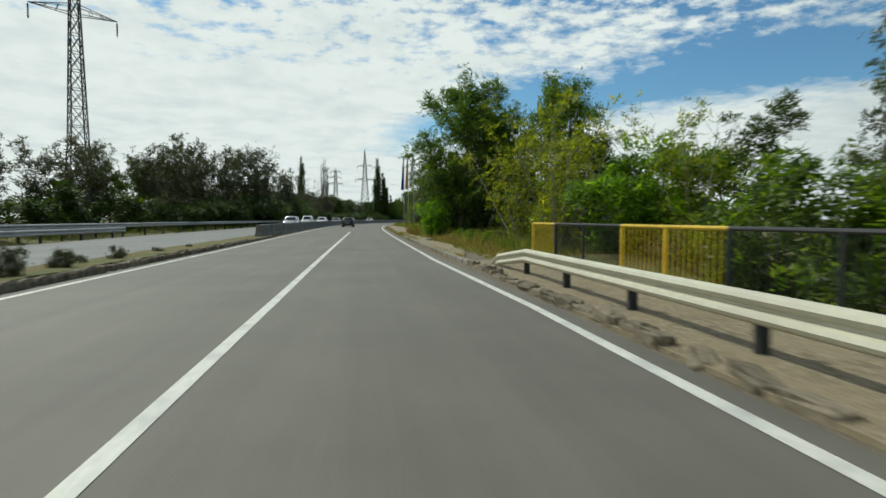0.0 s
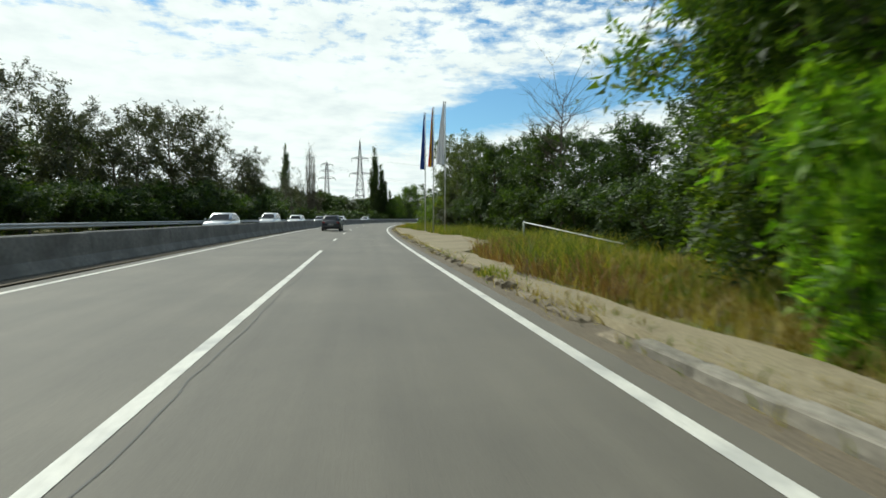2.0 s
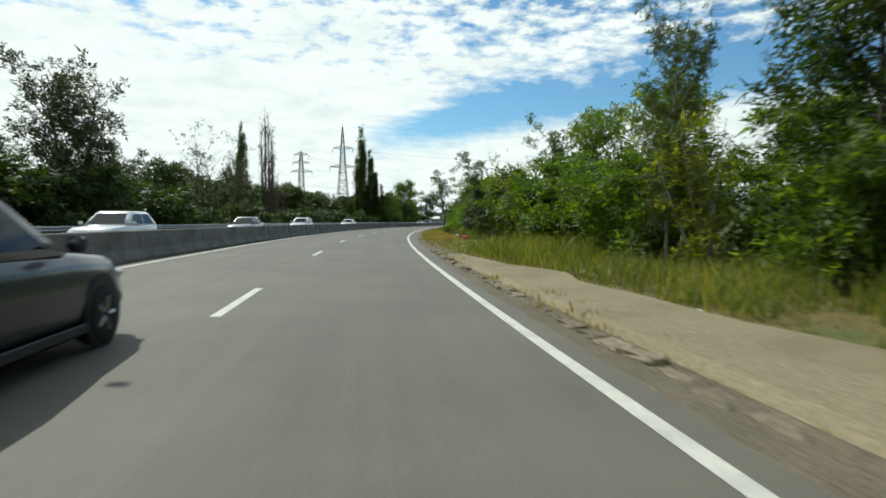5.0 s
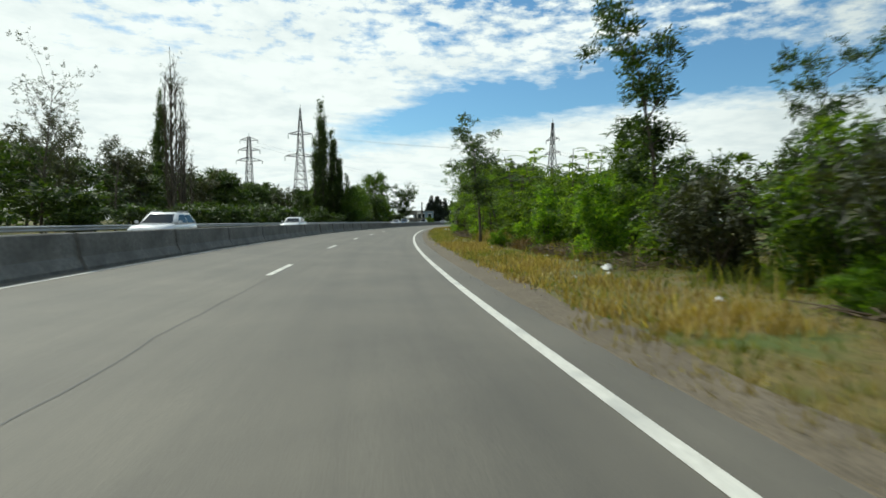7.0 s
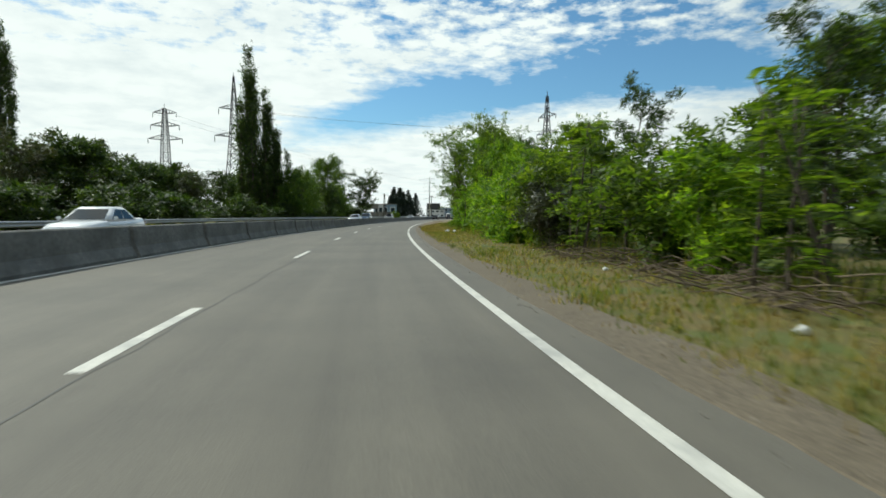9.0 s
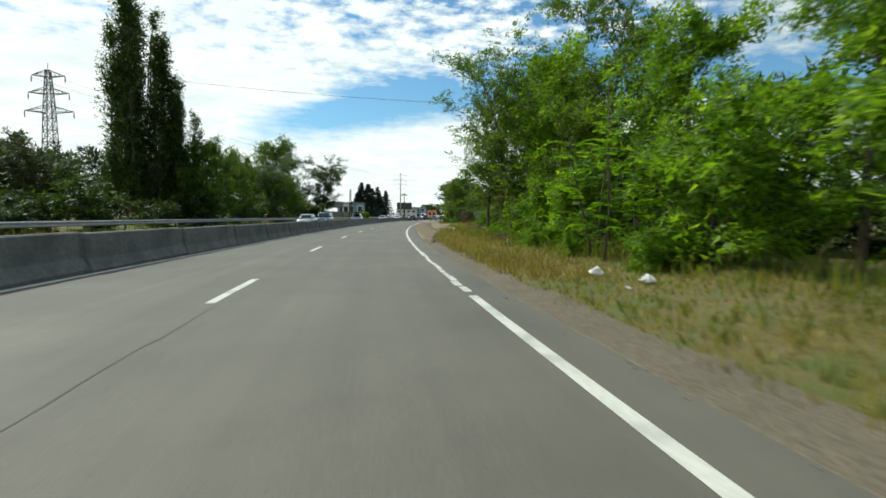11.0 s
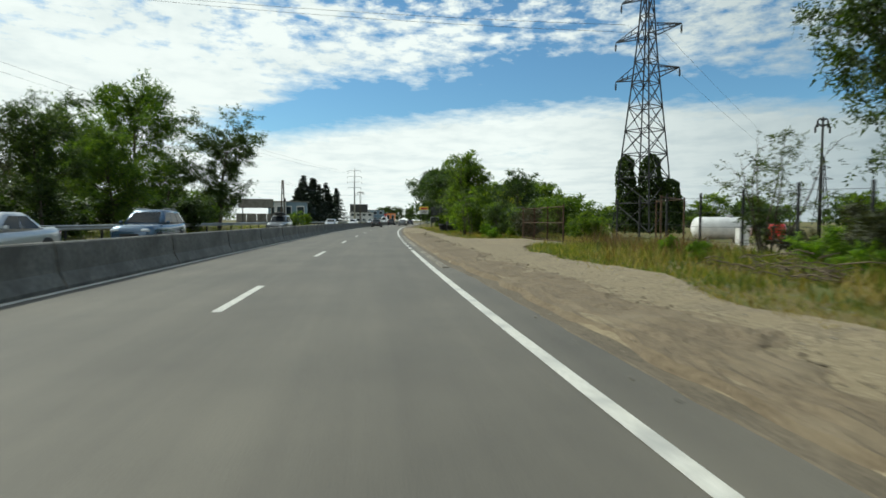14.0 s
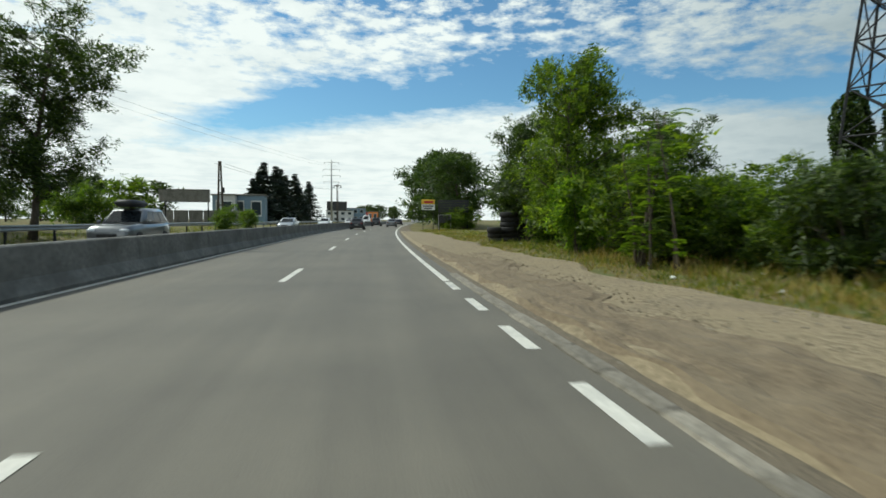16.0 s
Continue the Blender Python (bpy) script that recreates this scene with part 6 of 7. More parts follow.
arm_pole(104.9, 481.2, -24, 24.4, 0.42, [(23.4, 2.9), (20.7, 3.2), (18.3, 3.3), (15.8, 2.9)], GALV, "tall grey tubular power pole with four pairs of arms")
arm_pole(10.6, 281, -15, 12.6, 0.25, [(12.2, 1.2), (11.2, 1.2), (9.9, 1.0)], DARK_STEEL, "dark power pole with insulators behind the trees")
arm_pole(88, 421, -24, 11, 0.14, [(10.6, 1.0)], WOOD_POLE, "wooden pole with a cross arm")
arm_pole(84.5, 409, -24, 10.5, 0.14, [(10, 0.9)], WOOD_POLE, "wooden pole with a cross arm")
arm_pole(80, 264.5, -20, 10.4, 0.16, [(9.6, 0.7), (10.1, 0.5)], DARK_STEEL, "dark yard pole with floodlight arms")


def a_pole():
    root = thing("twin_pole", pose(47.8, 342.5, 0.1, 0, 0, -20), "dark twin-legged pole beside the opposite carriageway", "pole", "poles")
    for sg in (-1, 1):
        b = Build()
        b.tube([(sg * 0.36, 0, -0.3), (sg * 0.10, 0, 8.6)], [0.15, 0.11], 8)
        part("leg", b, WOOD_POLE, root, "", True)
    for z in (1.4, 3.0, 4.6, 6.2, 7.8):
        b = Build()
        b.box((0, 0, z), (0.72 - z * 0.06, 0.12, 0.14), 0.02)
        part("rung", b, WOOD_POLE, root)
    b = Build()
    b.box((0.42, 0, 4.9), (0.22, 0.26, 0.7), 0.03)
    part("switch_box", b, DARK_STEEL, root, "small dark switch box")


a_pole()


def cables():
    b = Build()
    runs = [((-14.5, 309.6), (105, 481), 26, 22, 3), ((1.1, 325), (76.0, 281.2), 31, 22.4, 4), ((76.0, 281.2), (292, 387), 22.4, 20, 3.5), ((88, 421), (47.8, 342.5), 10, 8.4, 0.8)]
    for (x0, y0), (x1, y1), z0, z1, span in runs:
        for off in (-1, 1):
            pts = []
            for k in range(17):
                f = k / 16
                pts.append((x0 + (x1 - x0) * f + off * span * 0.8, y0 + (y1 - y0) * f, z0 + (z1 - z0) * f - 16 * f * (1 - f) * 0.28 * (abs(x1 - x0) + abs(y1 - y0)) / 160 * 1.2))
            b.tube(pts, 0.018, 4, False)
    ob = new("power_cables", b.mesh("power_cables", BLACK_STEEL))
    tagged(ob, "thin dark overhead power cables", "cable", kind="stuff")


cables()

# ---- flagpoles ----
def flagpole(s, n, height, colours, width, label, seed):
    root = thing("flagpole", stand(s, n, float(ground_z(s, n))), label, "flagpole", "three flagpoles")
    b = Build()
    b.tube([(0, 0, -0.3), (0, 0, height)], [0.055, 0.035], 10)
    part("pole", b, PALE_POLE, root, "pale painted pole", True)
    t = Build()
    t.lathe([(0.0, height), (0.06, height + 0.04), (0.07, height + 0.08), (0.0, height + 0.14)], sides=10)
    part("finial", t, GALV, root)
    rs = np.random.RandomState(seed)
    length, m = 4.8, len(colours)
    ph = rs.rand() * 6
    for k, mat in enumerate(colours):
        rows, cols = 26, 7
        v = []
        for i in range(rows + 1):
            f = i / rows
            w = width * (0.12 + 0.88 * f ** 0.8)
            for j in range(cols + 1):
                u = (k + j / cols) / m
                fold = math.sin(u * 13 + f * 3.5 + ph) * 0.10 * (0.3 + f) + 0.05 * math.sin(f * 9 + u * 4)
                v.append((-0.06 - u * w, fold, height - 0.15 - f * length + 0.35 * u * (1 - f)))
        f_ = [(i * (cols + 1) + j, i * (cols + 1) + j + 1, (i + 1) * (cols + 1) + j + 1, (i + 1) * (cols + 1) + j) for i in range(rows) for j in range(cols)]
        q = Build()
        back = [(x, y - 0.006, z) for x, y, z in v]
        q.add(v, f_)
        q.add(back, [tuple(reversed(t_)) for t_ in f_])
        part("flag_cloth", q, mat, root, "hanging folded flag cloth", True)


flagpole(86, 5.15, 10.6, [FLAG_BLUE], 0.42, "tall pole with a limp blue flag", 1)
flagpole(83.4, 5.65, 10.6, [FLAG_BLUE, FLAG_YELLOW, FLAG_RED], 0.42, "tall pole with a limp blue, yellow and red flag", 2)
flagpole(81, 6.35, 10.6, [FLAG_WHITE], 0.7, "tall pole with a limp white flag", 3)


# ---- boom beside the sandy verge ----
def boom():
    root = thing("boom_barrier", Matrix.Identity(4), "pale metal boom barrier tilted beside the sandy verge", "barrier")
    p = Build()
    p.tube([along(59.2, 7.0, -0.2), along(59.2, 7.0, 1.14)], 0.05, 8)
    part("post", p, BOOM_POST, root, "greenish grey tube post", True)
    p = Build()
    p.tube([along(59.3, 7.0, 1.15), along(52.6, 8.5, 0.48)], 0.024, 8)
    part("boom", p, WHITE, root, "white tube boom", True)


boom()


# ---- yard on the right: fence, gate, tank, vehicles ----
def wire_fence():
    root = thing("wire_fence", Matrix.Identity(4), "dark steel posts with plain wires around a yard", "fence")
    po = Build()
    po.box((0, 0, 0.95), (0.07, 0.07, 2.5), 0.01)
    me = po.mesh("post", DARK_STEEL)
    ss = np.arange(244.2, 263, 2.35)
    for s in ss:
        part("post", me, None, root).matrix_basis = stand(float(s), 11.5, float(ground_z(s, 11.5)))
    for z in (0.5, 1.0, 1.5, 2.0):
        w = Build()
        w.tube([tuple(along(float(s), 11.5, float(ground_z(s, 11.5)) + z)) for s in ss], 0.006, 4, False)
        part("wire", w, DARK_STEEL, root)


wire_fence()


def gate():
    root = thing("yard_gate", Matrix.Identity(4), "rusty brown steel frame gate and fence panels", "gate")
    z0 = 0.05
    pts = [(263.7, 9.1), (266.0, 9.0), (268.4, 8.95), (270.8, 8.9)]
    for k in range(len(pts) - 1):
        (a, na), (c, nc) = pts[k], pts[k + 1]
        fr = Build()
        p, q = along(a, na), along(c, nc)
        for z in (0.25, 1.15, 1.95):
            fr.tube([(p.x, p.y, z0 + z), (q.x, q.y, z0 + z)], 0.022, 6)
        fr.tube([(p.x, p.y, z0 - 0.3), (p.x, p.y, z0 + 2.05)], 0.038, 8)
        fr.tube([(q.x, q.y, z0 - 0.3), (q.x, q.y, z0 + 2.05)], 0.038, 8)
        pan = part("gate_frame", fr, RUST, root)
        m = 14
        for j in range(1, m):
            b = Build()
            e = p.lerp(q, j / m)
            b.tube([(e.x, e.y, z0 + 0.25), (e.x, e.y, z0 + 1.95)], 0.006, 4, False)
            part("bar", b, RUST, pan)
    for s, n in ((264, 14.2), (266.5, 16.8), (270.5, 17.2)):
        b = Build()
        p = along(s, n)
        b.tube([(p.x, p.y, -0.6), (p.x, p.y, 2.6)], 0.05, 8)
        part("gate_post", b, RUST, root)
    b = Build()
    b.tube([tuple(along(264, 14.2, 2.5)), tuple(along(266.5, 16.8, 2.5)), tuple(along(270.5, 17.2, 2.5))], 0.03, 6)
    part("top_rail", b, RUST, root)


gate()


def tank():
    root = thing("storage_tank", pose(71.0, 267.4, -0.62, 0, 0, -25), "white cylindrical storage tank on steel legs in the yard", "tank")
    b = Build()
    b.lathe([(0.0, -2.5), (0.5, -2.45), (0.85, -2.25), (0.95, -2.0), (0.95, 2.0), (0.85, 2.25), (0.5, 2.45), (0.0, 2.5)], (0, 0, 1.35), "x", 28)
    part("shell", b, WHITE, root, "", True)
    for x in (-1.5, 1.5):
        b = Build()
        b.box((x, 0, 0.3), (0.25, 1.5, 0.62), 0.03)
        part("saddle", b, CONCRETE, root)
    b = Build()
    b.lathe([(0.28, 2.25), (0.28, 2.45), (0.2, 2.5), (0.0, 2.5)], (0.7, 0, 0), "z", 14)
    part("hatch", b, GALV, root)
    cab = thing("yard_cabinet", pose(69.6, 264.4, -0.6, 0, 0, -25), "small white equipment cabinet beside the tank", "cabinet")
    b = Build()
    b.box((0, 0, 0.65), (0.8, 0.7, 1.5), 0.04)
    part("body", b, WHITE, cab)
    b = Build()
    b.box((0, 0, 1.45), (0.9, 0.8, 0.08), 0.02)
    part("lid", b, GALV, cab)


tank()
car("van", "van", RED, pose(75.0, 265.0, -0.6, 0, 0, -60) @ Matrix.Diagonal((0.75, 0.75, 0.7, 1)), "red van parked in the yard")
yard = strip("yard", GRAVEL, np.arange(252, 285, 1.5), [17, 20, 24, 28, 32, 36], lambda s, n: ground_z(s, n) + 0.05)
tagged(yard, "pale concrete and gravel yard", "yard", kind="structure")


def trailer():
    root = thing("trailer", pose(87.5, 262.6, -0.6, 0, 0, 65), "dark box trailer parked in the yard", "trailer")
    b = Build()
    b.box((0, 0, 1.75), (2.3, 4.6, 2.0), 0.05)
    part("box", b, DARK_STEEL, root)
    b = Build()
    b.box((0, 0, 0.68), (1.0, 4.4, 0.18), 0.02)
    part("chassis", b, BLACK_STEEL, root)
    for sg in (-1, 1):
        for y in (-1.2, -0.4):
            wh = new("wheel")
            wh.parent = root
            wh.matrix_basis = pose(sg * 0.95, y, 0.315)
            part("tyre", WHEEL[0], None, wh)
            part("rim", WHEEL[1], None, wh)


trailer()


# ---- signs and boards beside the road ahead ----
def sign_board():
    s, n = 336, 5.5
    root = thing("shop_sign", stand(s, n, 0.05), "small sign with a yellow head over a white panel", "sign")
    for x in (-0.6, 0.6):
        b = Build()
        b.box((x, 0, 1.3), (0.07, 0.07, 3.2), 0.01)
        part("post", b, DARK_STEEL, root)
    b = Build()
    b.box((0, -0.06, 3.35), (1.55, 0.06, 0.55), 0.01)
    head = part("head_panel", b, SIGN_YELLOW, root, "yellow panel with a red band")
    b = Build()
    b.box((0.05, -0.10, 3.33), (1.1, 0.03, 0.26), 0.01)
    part("band", b, RED, head)
    b = Build()
    b.box((0, -0.06, 2.72), (1.55, 0.06, 0.66), 0.01)
    low = part("lower_panel", b, WHITE, root, "white panel with dark bars of writing")
    for k, w in enumerate((1.2, 0.9)):
        b = Build()
        b.box((0, -0.10, 2.86 - 0.26 * k), (w, 0.02, 0.12))
        part("bar", b, PLATE_INK, low)
    root = thing("dark_board", stand(337.5, 8.6, 0.05), "large dark slatted board on posts beside the road", "board")
    for x in (-1.7, 0, 1.7):
        b = Build()
        b.box((x, 0.06, 1.7), (0.09, 0.09, 3.8), 0.01)
        part("post", b, DARK_STEEL, root)
    for k in range(5):
        b = Build()
        b.box((0, -0.03, 3.5 - 0.30 * k), (3.7, 0.05, 0.25), 0.01)
        part("slat", b, DARK_BOARD, root)
    root = thing("small_board", stand(335.5, 7.4, 0.05), "small dark board with a pale frame", "board")
    b = Build()
    b.box((0, 0, 1.35), (1.5, 0.05, 0.9), 0.01)
    part("panel", b, DARK_BOARD, root)
    for x in (-0.72, 0.72):
        b = Build()
        b.box((x, -0.03, 0.85), (0.06, 0.06, 1.95), 0.01)
        part("frame_post", b, GALV, root)
    b = Build()
    b.box((0, -0.04, 1.82), (1.5, 0.05, 0.06), 0.01)
    part("frame_bar", b, GALV, root)


sign_board()


def tyre_stack(s, n, count, r, label):
    for k in range(count):
        b = Build()
        b.lathe([(r * 0.55, -0.13), (r * 0.9, -0.14), (r, -0.08), (r, 0.08), (r * 0.9, 0.14), (r * 0.55, 0.13), (r * 0.50, 0.0)], sides=22)
        root = thing("tyre", stand(s + 0.05 * math.sin(k * 2.3), n + 0.06 * math.cos(k * 1.7), float(ground_z(s, n)) + 0.15 + 0.275 * k), label, "tyre", "stacked old tyres")
        part("tread", b, TYRE, root, "", True)


tyre_stack(300.4, 7.6, 6, 0.52, "worn black tyre in a stack")
tyre_stack(299.8, 6.7, 3, 0.40, "worn black tyre in a low stack")
tyre_stack(301.6, 8.6, 4, 0.48, "worn black tyre in a stack")


def shed():
    root = thing("metal_shed", stand(293, 13.0, 0.1), "pale corrugated metal shed among shrubs", "shed")
    b = Build()
    b.box((0, 0, 1.1), (2.2, 2.6, 2.3), 0.02)
    part("wall", b, GALV, root)
    b = Build()
    b.hexa([(-1.3, -1.5, 2.25), (1.3, -1.5, 2.55), (1.3, 1.5, 2.55), (-1.3, 1.5, 2.25), (-1.3, -1.5, 2.31), (1.3, -1.5, 2.61), (1.3, 1.5, 2.61), (-1.3, 1.5, 2.31)])
    part("roof", b, CONCRETE, root)
    for k in range(9):
        b = Build()
        b.box((-1.0 + 0.25 * k, -1.32, 1.1), (0.06, 0.05, 2.2))
        part("rib", b, GALV, root)


shed()


# ---- far side: billboard, low wall, buildings ----
def billboard(x, y, turn, width, z0, z1, mat, label):
    root = thing("billboard", pose(x, y, 0.1, 0, 0, turn), label, "billboard")
    b = Build()
    b.box((0, 0, (z0 + z1) / 2), (width, 0.16, z1 - z0), 0.02)
    part("panel", b, mat, root)
    fr = Build()
    for z in (z0, z1):
        fr.box((0, -0.04, z), (width + 0.1, 0.14, 0.09))
    part("frame", fr, DARK_STEEL, root)
    for xx in (-width * 0.38, width * 0.46):
        b = Build()
        b.box((xx, 0.14, z0 / 2 + 0.2), (0.16, 0.12, z0 + 1.2), 0.01)
        part("post", b, DARK_STEEL, root)


billboard(44.2, 351.5, -14, 6.6, 3.6, 5.3, CONCRETE, "weathered grey billboard on posts")


def wall_block(x, y, turn, lx, h, label):
    root = thing("yard_wall", pose(x, y, 0, 0, 0, turn), label, "wall")
    k = 0
    while k * 2.0 < lx:
        b = Build()
        b.box((-lx / 2 + k * 2.0 + 0.97, 0, h / 2), (1.93, 0.14, h), 0.015)
        part("panel", b, CONCRETE, root)
        k += 1


wall_block(47, 356, -8, 12, 2.6, "grey concrete panel wall")


def building(name, x, y, turn, lx, ly, h, wall, roof, rows, cols, label, sign=None):
    root = thing(name, pose(x, y, 0.0, 0, 0, turn), label, "building", "buildings in the distance")
    b = Build()
    b.box((0, 0, h / 2), (lx, ly, h), 0.03)
    w = part("wall", b, wall, root)
    b = Build()
    b.box((0, 0, h + 0.12), (lx + 0.5, ly + 0.5, 0.24), 0.04)
    part("roof", b, roof, root)
    for r in range(rows):
        for c in range(cols):
            x0 = -lx / 2 + lx * (c + 0.5) / cols
            z0 = h * (r + 0.58) / rows
            fr = Build()
            fr.box((x0, -ly / 2 - 0.02, z0), (lx / cols * 0.62, 0.12, h / rows * 0.52))
            win = part("window", fr, WHITE, root)
            g = Build()
            g.box((x0, -ly / 2 - 0.07, z0), (lx / cols * 0.52, 0.06, h / rows * 0.43))
            part("pane", g, WINDOW, win, "dark window pane")
    if sign:
        b = Build()
        b.box((lx * sign[1], -ly / 2 + 0.5, h + 0.3 + sign[2] / 2), (lx * sign[3], 0.3, sign[2]), 0.02)
        part("roof_sign", b, sign[0], root, "board on the roof")
    return root


building("workshop", 55.5, 377, -14, 9, 8, 5.6, FACADE_BLUE, CONCRETE, 1, 3, "low blue-grey and white workshop building")
building("workshop", 52.6, 371.8, -14, 2.6, 3, 5.5, FACADE_WHITE, CONCRETE, 1, 1, "white end bay of a low workshop")
building("showroom", 121, 520, -22, 12, 12, 5.2, FACADE_WHITE, CONCRETE, 2, 4, "white roadside showroom with a dark roof board", (DARK_BOARD, -0.1, 4.0, 0.75))
building("showroom", 131, 527, -22, 9, 10, 6.6, FACADE_BLUE, CONCRETE, 2, 3, "grey-blue roadside showroom building")
building("shop", 138, 541, -24, 8, 8, 5.0, RED, CONCRETE, 1, 3, "red roadside shop building")
building("shop", 148, 552, -24, 8, 8, 5.4, ORANGE, CONCRETE, 1, 3, "orange roadside shop building")
building("house", 166, 502, -26, 9, 9, 5.6, FACADE_TAN, CONCRETE, 2, 3, "pale tan roadside house")
building("house", 176, 548, -26, 10, 9, 6.5, FACADE_WHITE, CONCRETE, 2, 3, "pale two-storey roadside house")
for x, y, h in [(158, 570, 9), (170, 592, 10), (182, 600, 9), (192, 590, 10), (176, 628, 11), (200, 640, 11), (215, 620, 10), (152, 600, 8), (140, 575, 8), (225, 660, 12), (190, 680, 12), (165, 660, 10)]:
    plant("broad", x, y, h, 0.1, 1.4, "trees in the distance")


# ---- litter ----
def rag(name, s, n, size, mat, label, seed, cat="litter"):
    rs = np.random.RandomState(seed)
    b = Build()
    rows = []
    for i in range(6):
        f = i / 5
        r = size * math.sin(math.pi * (0.12 + 0.83 * f)) * 0.55
        rows.append([(r * math.cos(a) * rs.uniform(0.6, 1.3), r * math.sin(a) * rs.uniform(0.6, 1.3), size * 0.75 * f * rs.uniform(0.8, 1.1)) for a in np.linspace(0, 2 * math.pi, 9)[:-1]])
    b.loft(rows)
    ob = new(name, b.mesh(name, mat))
    ob.matrix_basis = stand(s, n, float(ground_z(s, n)) + 0.0, rs.uniform(0, 360))
    return tagged(ob, label, cat, "litter on the verge")


rag("red_bag", 125.2, 5.6, 0.44, RED, "crumpled red plastic bag on the verge", 1, "bag")
rag("teal_bag", 262.2, 7.6, 0.26, TEAL, "crumpled teal plastic bag in the grass", 3, "bag")
lr_ = random.Random(12)
for k in range(70):
    s = lr_.choice([lr_.uniform(115, 180), lr_.uniform(195, 262), lr_.uniform(60, 110), lr_.uniform(262, 300)])
    n = float(edge(s, RIGHT_LINE)) + lr_.uniform(2.2, 4.8) + (2.5 if s > 236 else 0)
    rag("scrap_of_litter", s, n, lr_.uniform(0.05, 0.15), WHITE, "small scrap of white litter in the grass", 100 + k)
for s, n, z in [(213.6, 6.1, 0.22), (241.6, 6.1, 0.2), (237.5, 6.8, 0.22), (240.9, 5.6, 0.2), (134.0, 5.8, 0.28), (233.5, 7.2, 0.22), (238, 7.8, 0.2), (197.5, 5.2, 0.26), (199, 4.8, 0.3)]:
    rag("scrap_of_litter", s, n, z, WHITE, "crumpled white sheet lying in the grass", int(s))


def brush(s, n, count, length, label, seed):
    rs = np.random.RandomState(seed)
    b = Build()
    for _ in range(count):
        x, y = rs.normal(size=2) * 0.5
        a = rs.uniform(0, 6.3)
        l_ = length * rs.uniform(0.4, 1)
        z = abs(rs.normal()) * 0.16 + 0.03
        b.tube([(x, y, z), (x + l_ * 0.5 * math.cos(a), y + l_ * 0.5 * math.sin(a), z + 0.08), (x + l_ * math.cos(a + 0.2), y + l_ * math.sin(a + 0.2), z + rs.normal() * 0.06)], [0.016, 0.012, 0.005], 4, False)
    ob = new("brushwood", b.mesh("brushwood", BRUSH))
    ob.matrix_basis = stand(s, n, float(ground_z(s, n)))
    tagged(ob, label, "brushwood", kind="stuff")


for k, (s, n) in enumerate([(216.3, 6.9), (214.8, 7.3), (231.5, 10.6), (126, 6.6), (163, 6.0), (165.5, 6.2), (167.5, 6.4), (161, 5.8), (233, 7.8), (236, 8.3), (247, 8.6), (249.5, 9.2), (170, 6.0), (134, 6.6), (121.5, 7.0), (138.2, 6.6), (139.6, 6.9), (141.0, 6.9), (142.6, 7.0), (144.2, 6.9), (145.8, 6.8)]):
    brush(s, n, 60, 1.0, "heap of cut dry branches on the verge", 60 + k)


# ---- pebbles ----
def pebbles(count, s0, s1, lo_, hi_, seed, label, mat=STONE, size=0.020):
    rs = np.random.RandomState(seed)
    s = rs.uniform(s0, s1, count)
    n = edge(s, RIGHT_LINE) + rs.uniform(lo_, hi_, count)
    x, y = ribbon(s, n)
    z = np.where(n - edge(s, RIGHT_LINE) < 1.0, 0.03, 0.10) + np.maximum(ground_z(s, n), -0.02)
    r = 0.006 + size * rs.rand(count) ** 3
    oct_ = np.array([(1, 0, 0), (0, 1, 0), (-1, 0, 0), (0, -1, 0), (0, 0, 0.7), (0, 0, -0.5)])
    v = np.stack([x, y, z], 1)[:, None] + oct_[None] * r[:, None, None] * rs.uniform(0.6, 1.4, (count, 6, 1))
    f = np.array([(0, 1, 4), (1, 2, 4), (2, 3, 4), (3, 0, 4), (1, 0, 5), (2, 1, 5), (3, 2, 5), (0, 3, 5)])
    f = (np.arange(count)[:, None, None] * 6 + f[None]).reshape(-1, 3)
    tagged(new("pebbles", fast_mesh("pebbles", v.reshape(-1, 3), f, mat)), label, "gravel", kind="stuff")


pebbles(5000, 238, 290, 0.9, 2.6, 24, "brown rubble along the gravel strip", DIRT, 0.026)
pebbles(4500, 228, 300, 0.45, 5.0, 21, "loose stones on the gravel strip")
pebbles(3500, 18, 112, 0.45, 3.2, 22, "loose stones and grit along the kerb")
pebbles(2500, 112, 228, 0.42, 1.6, 23, "loose grit along the road edge")

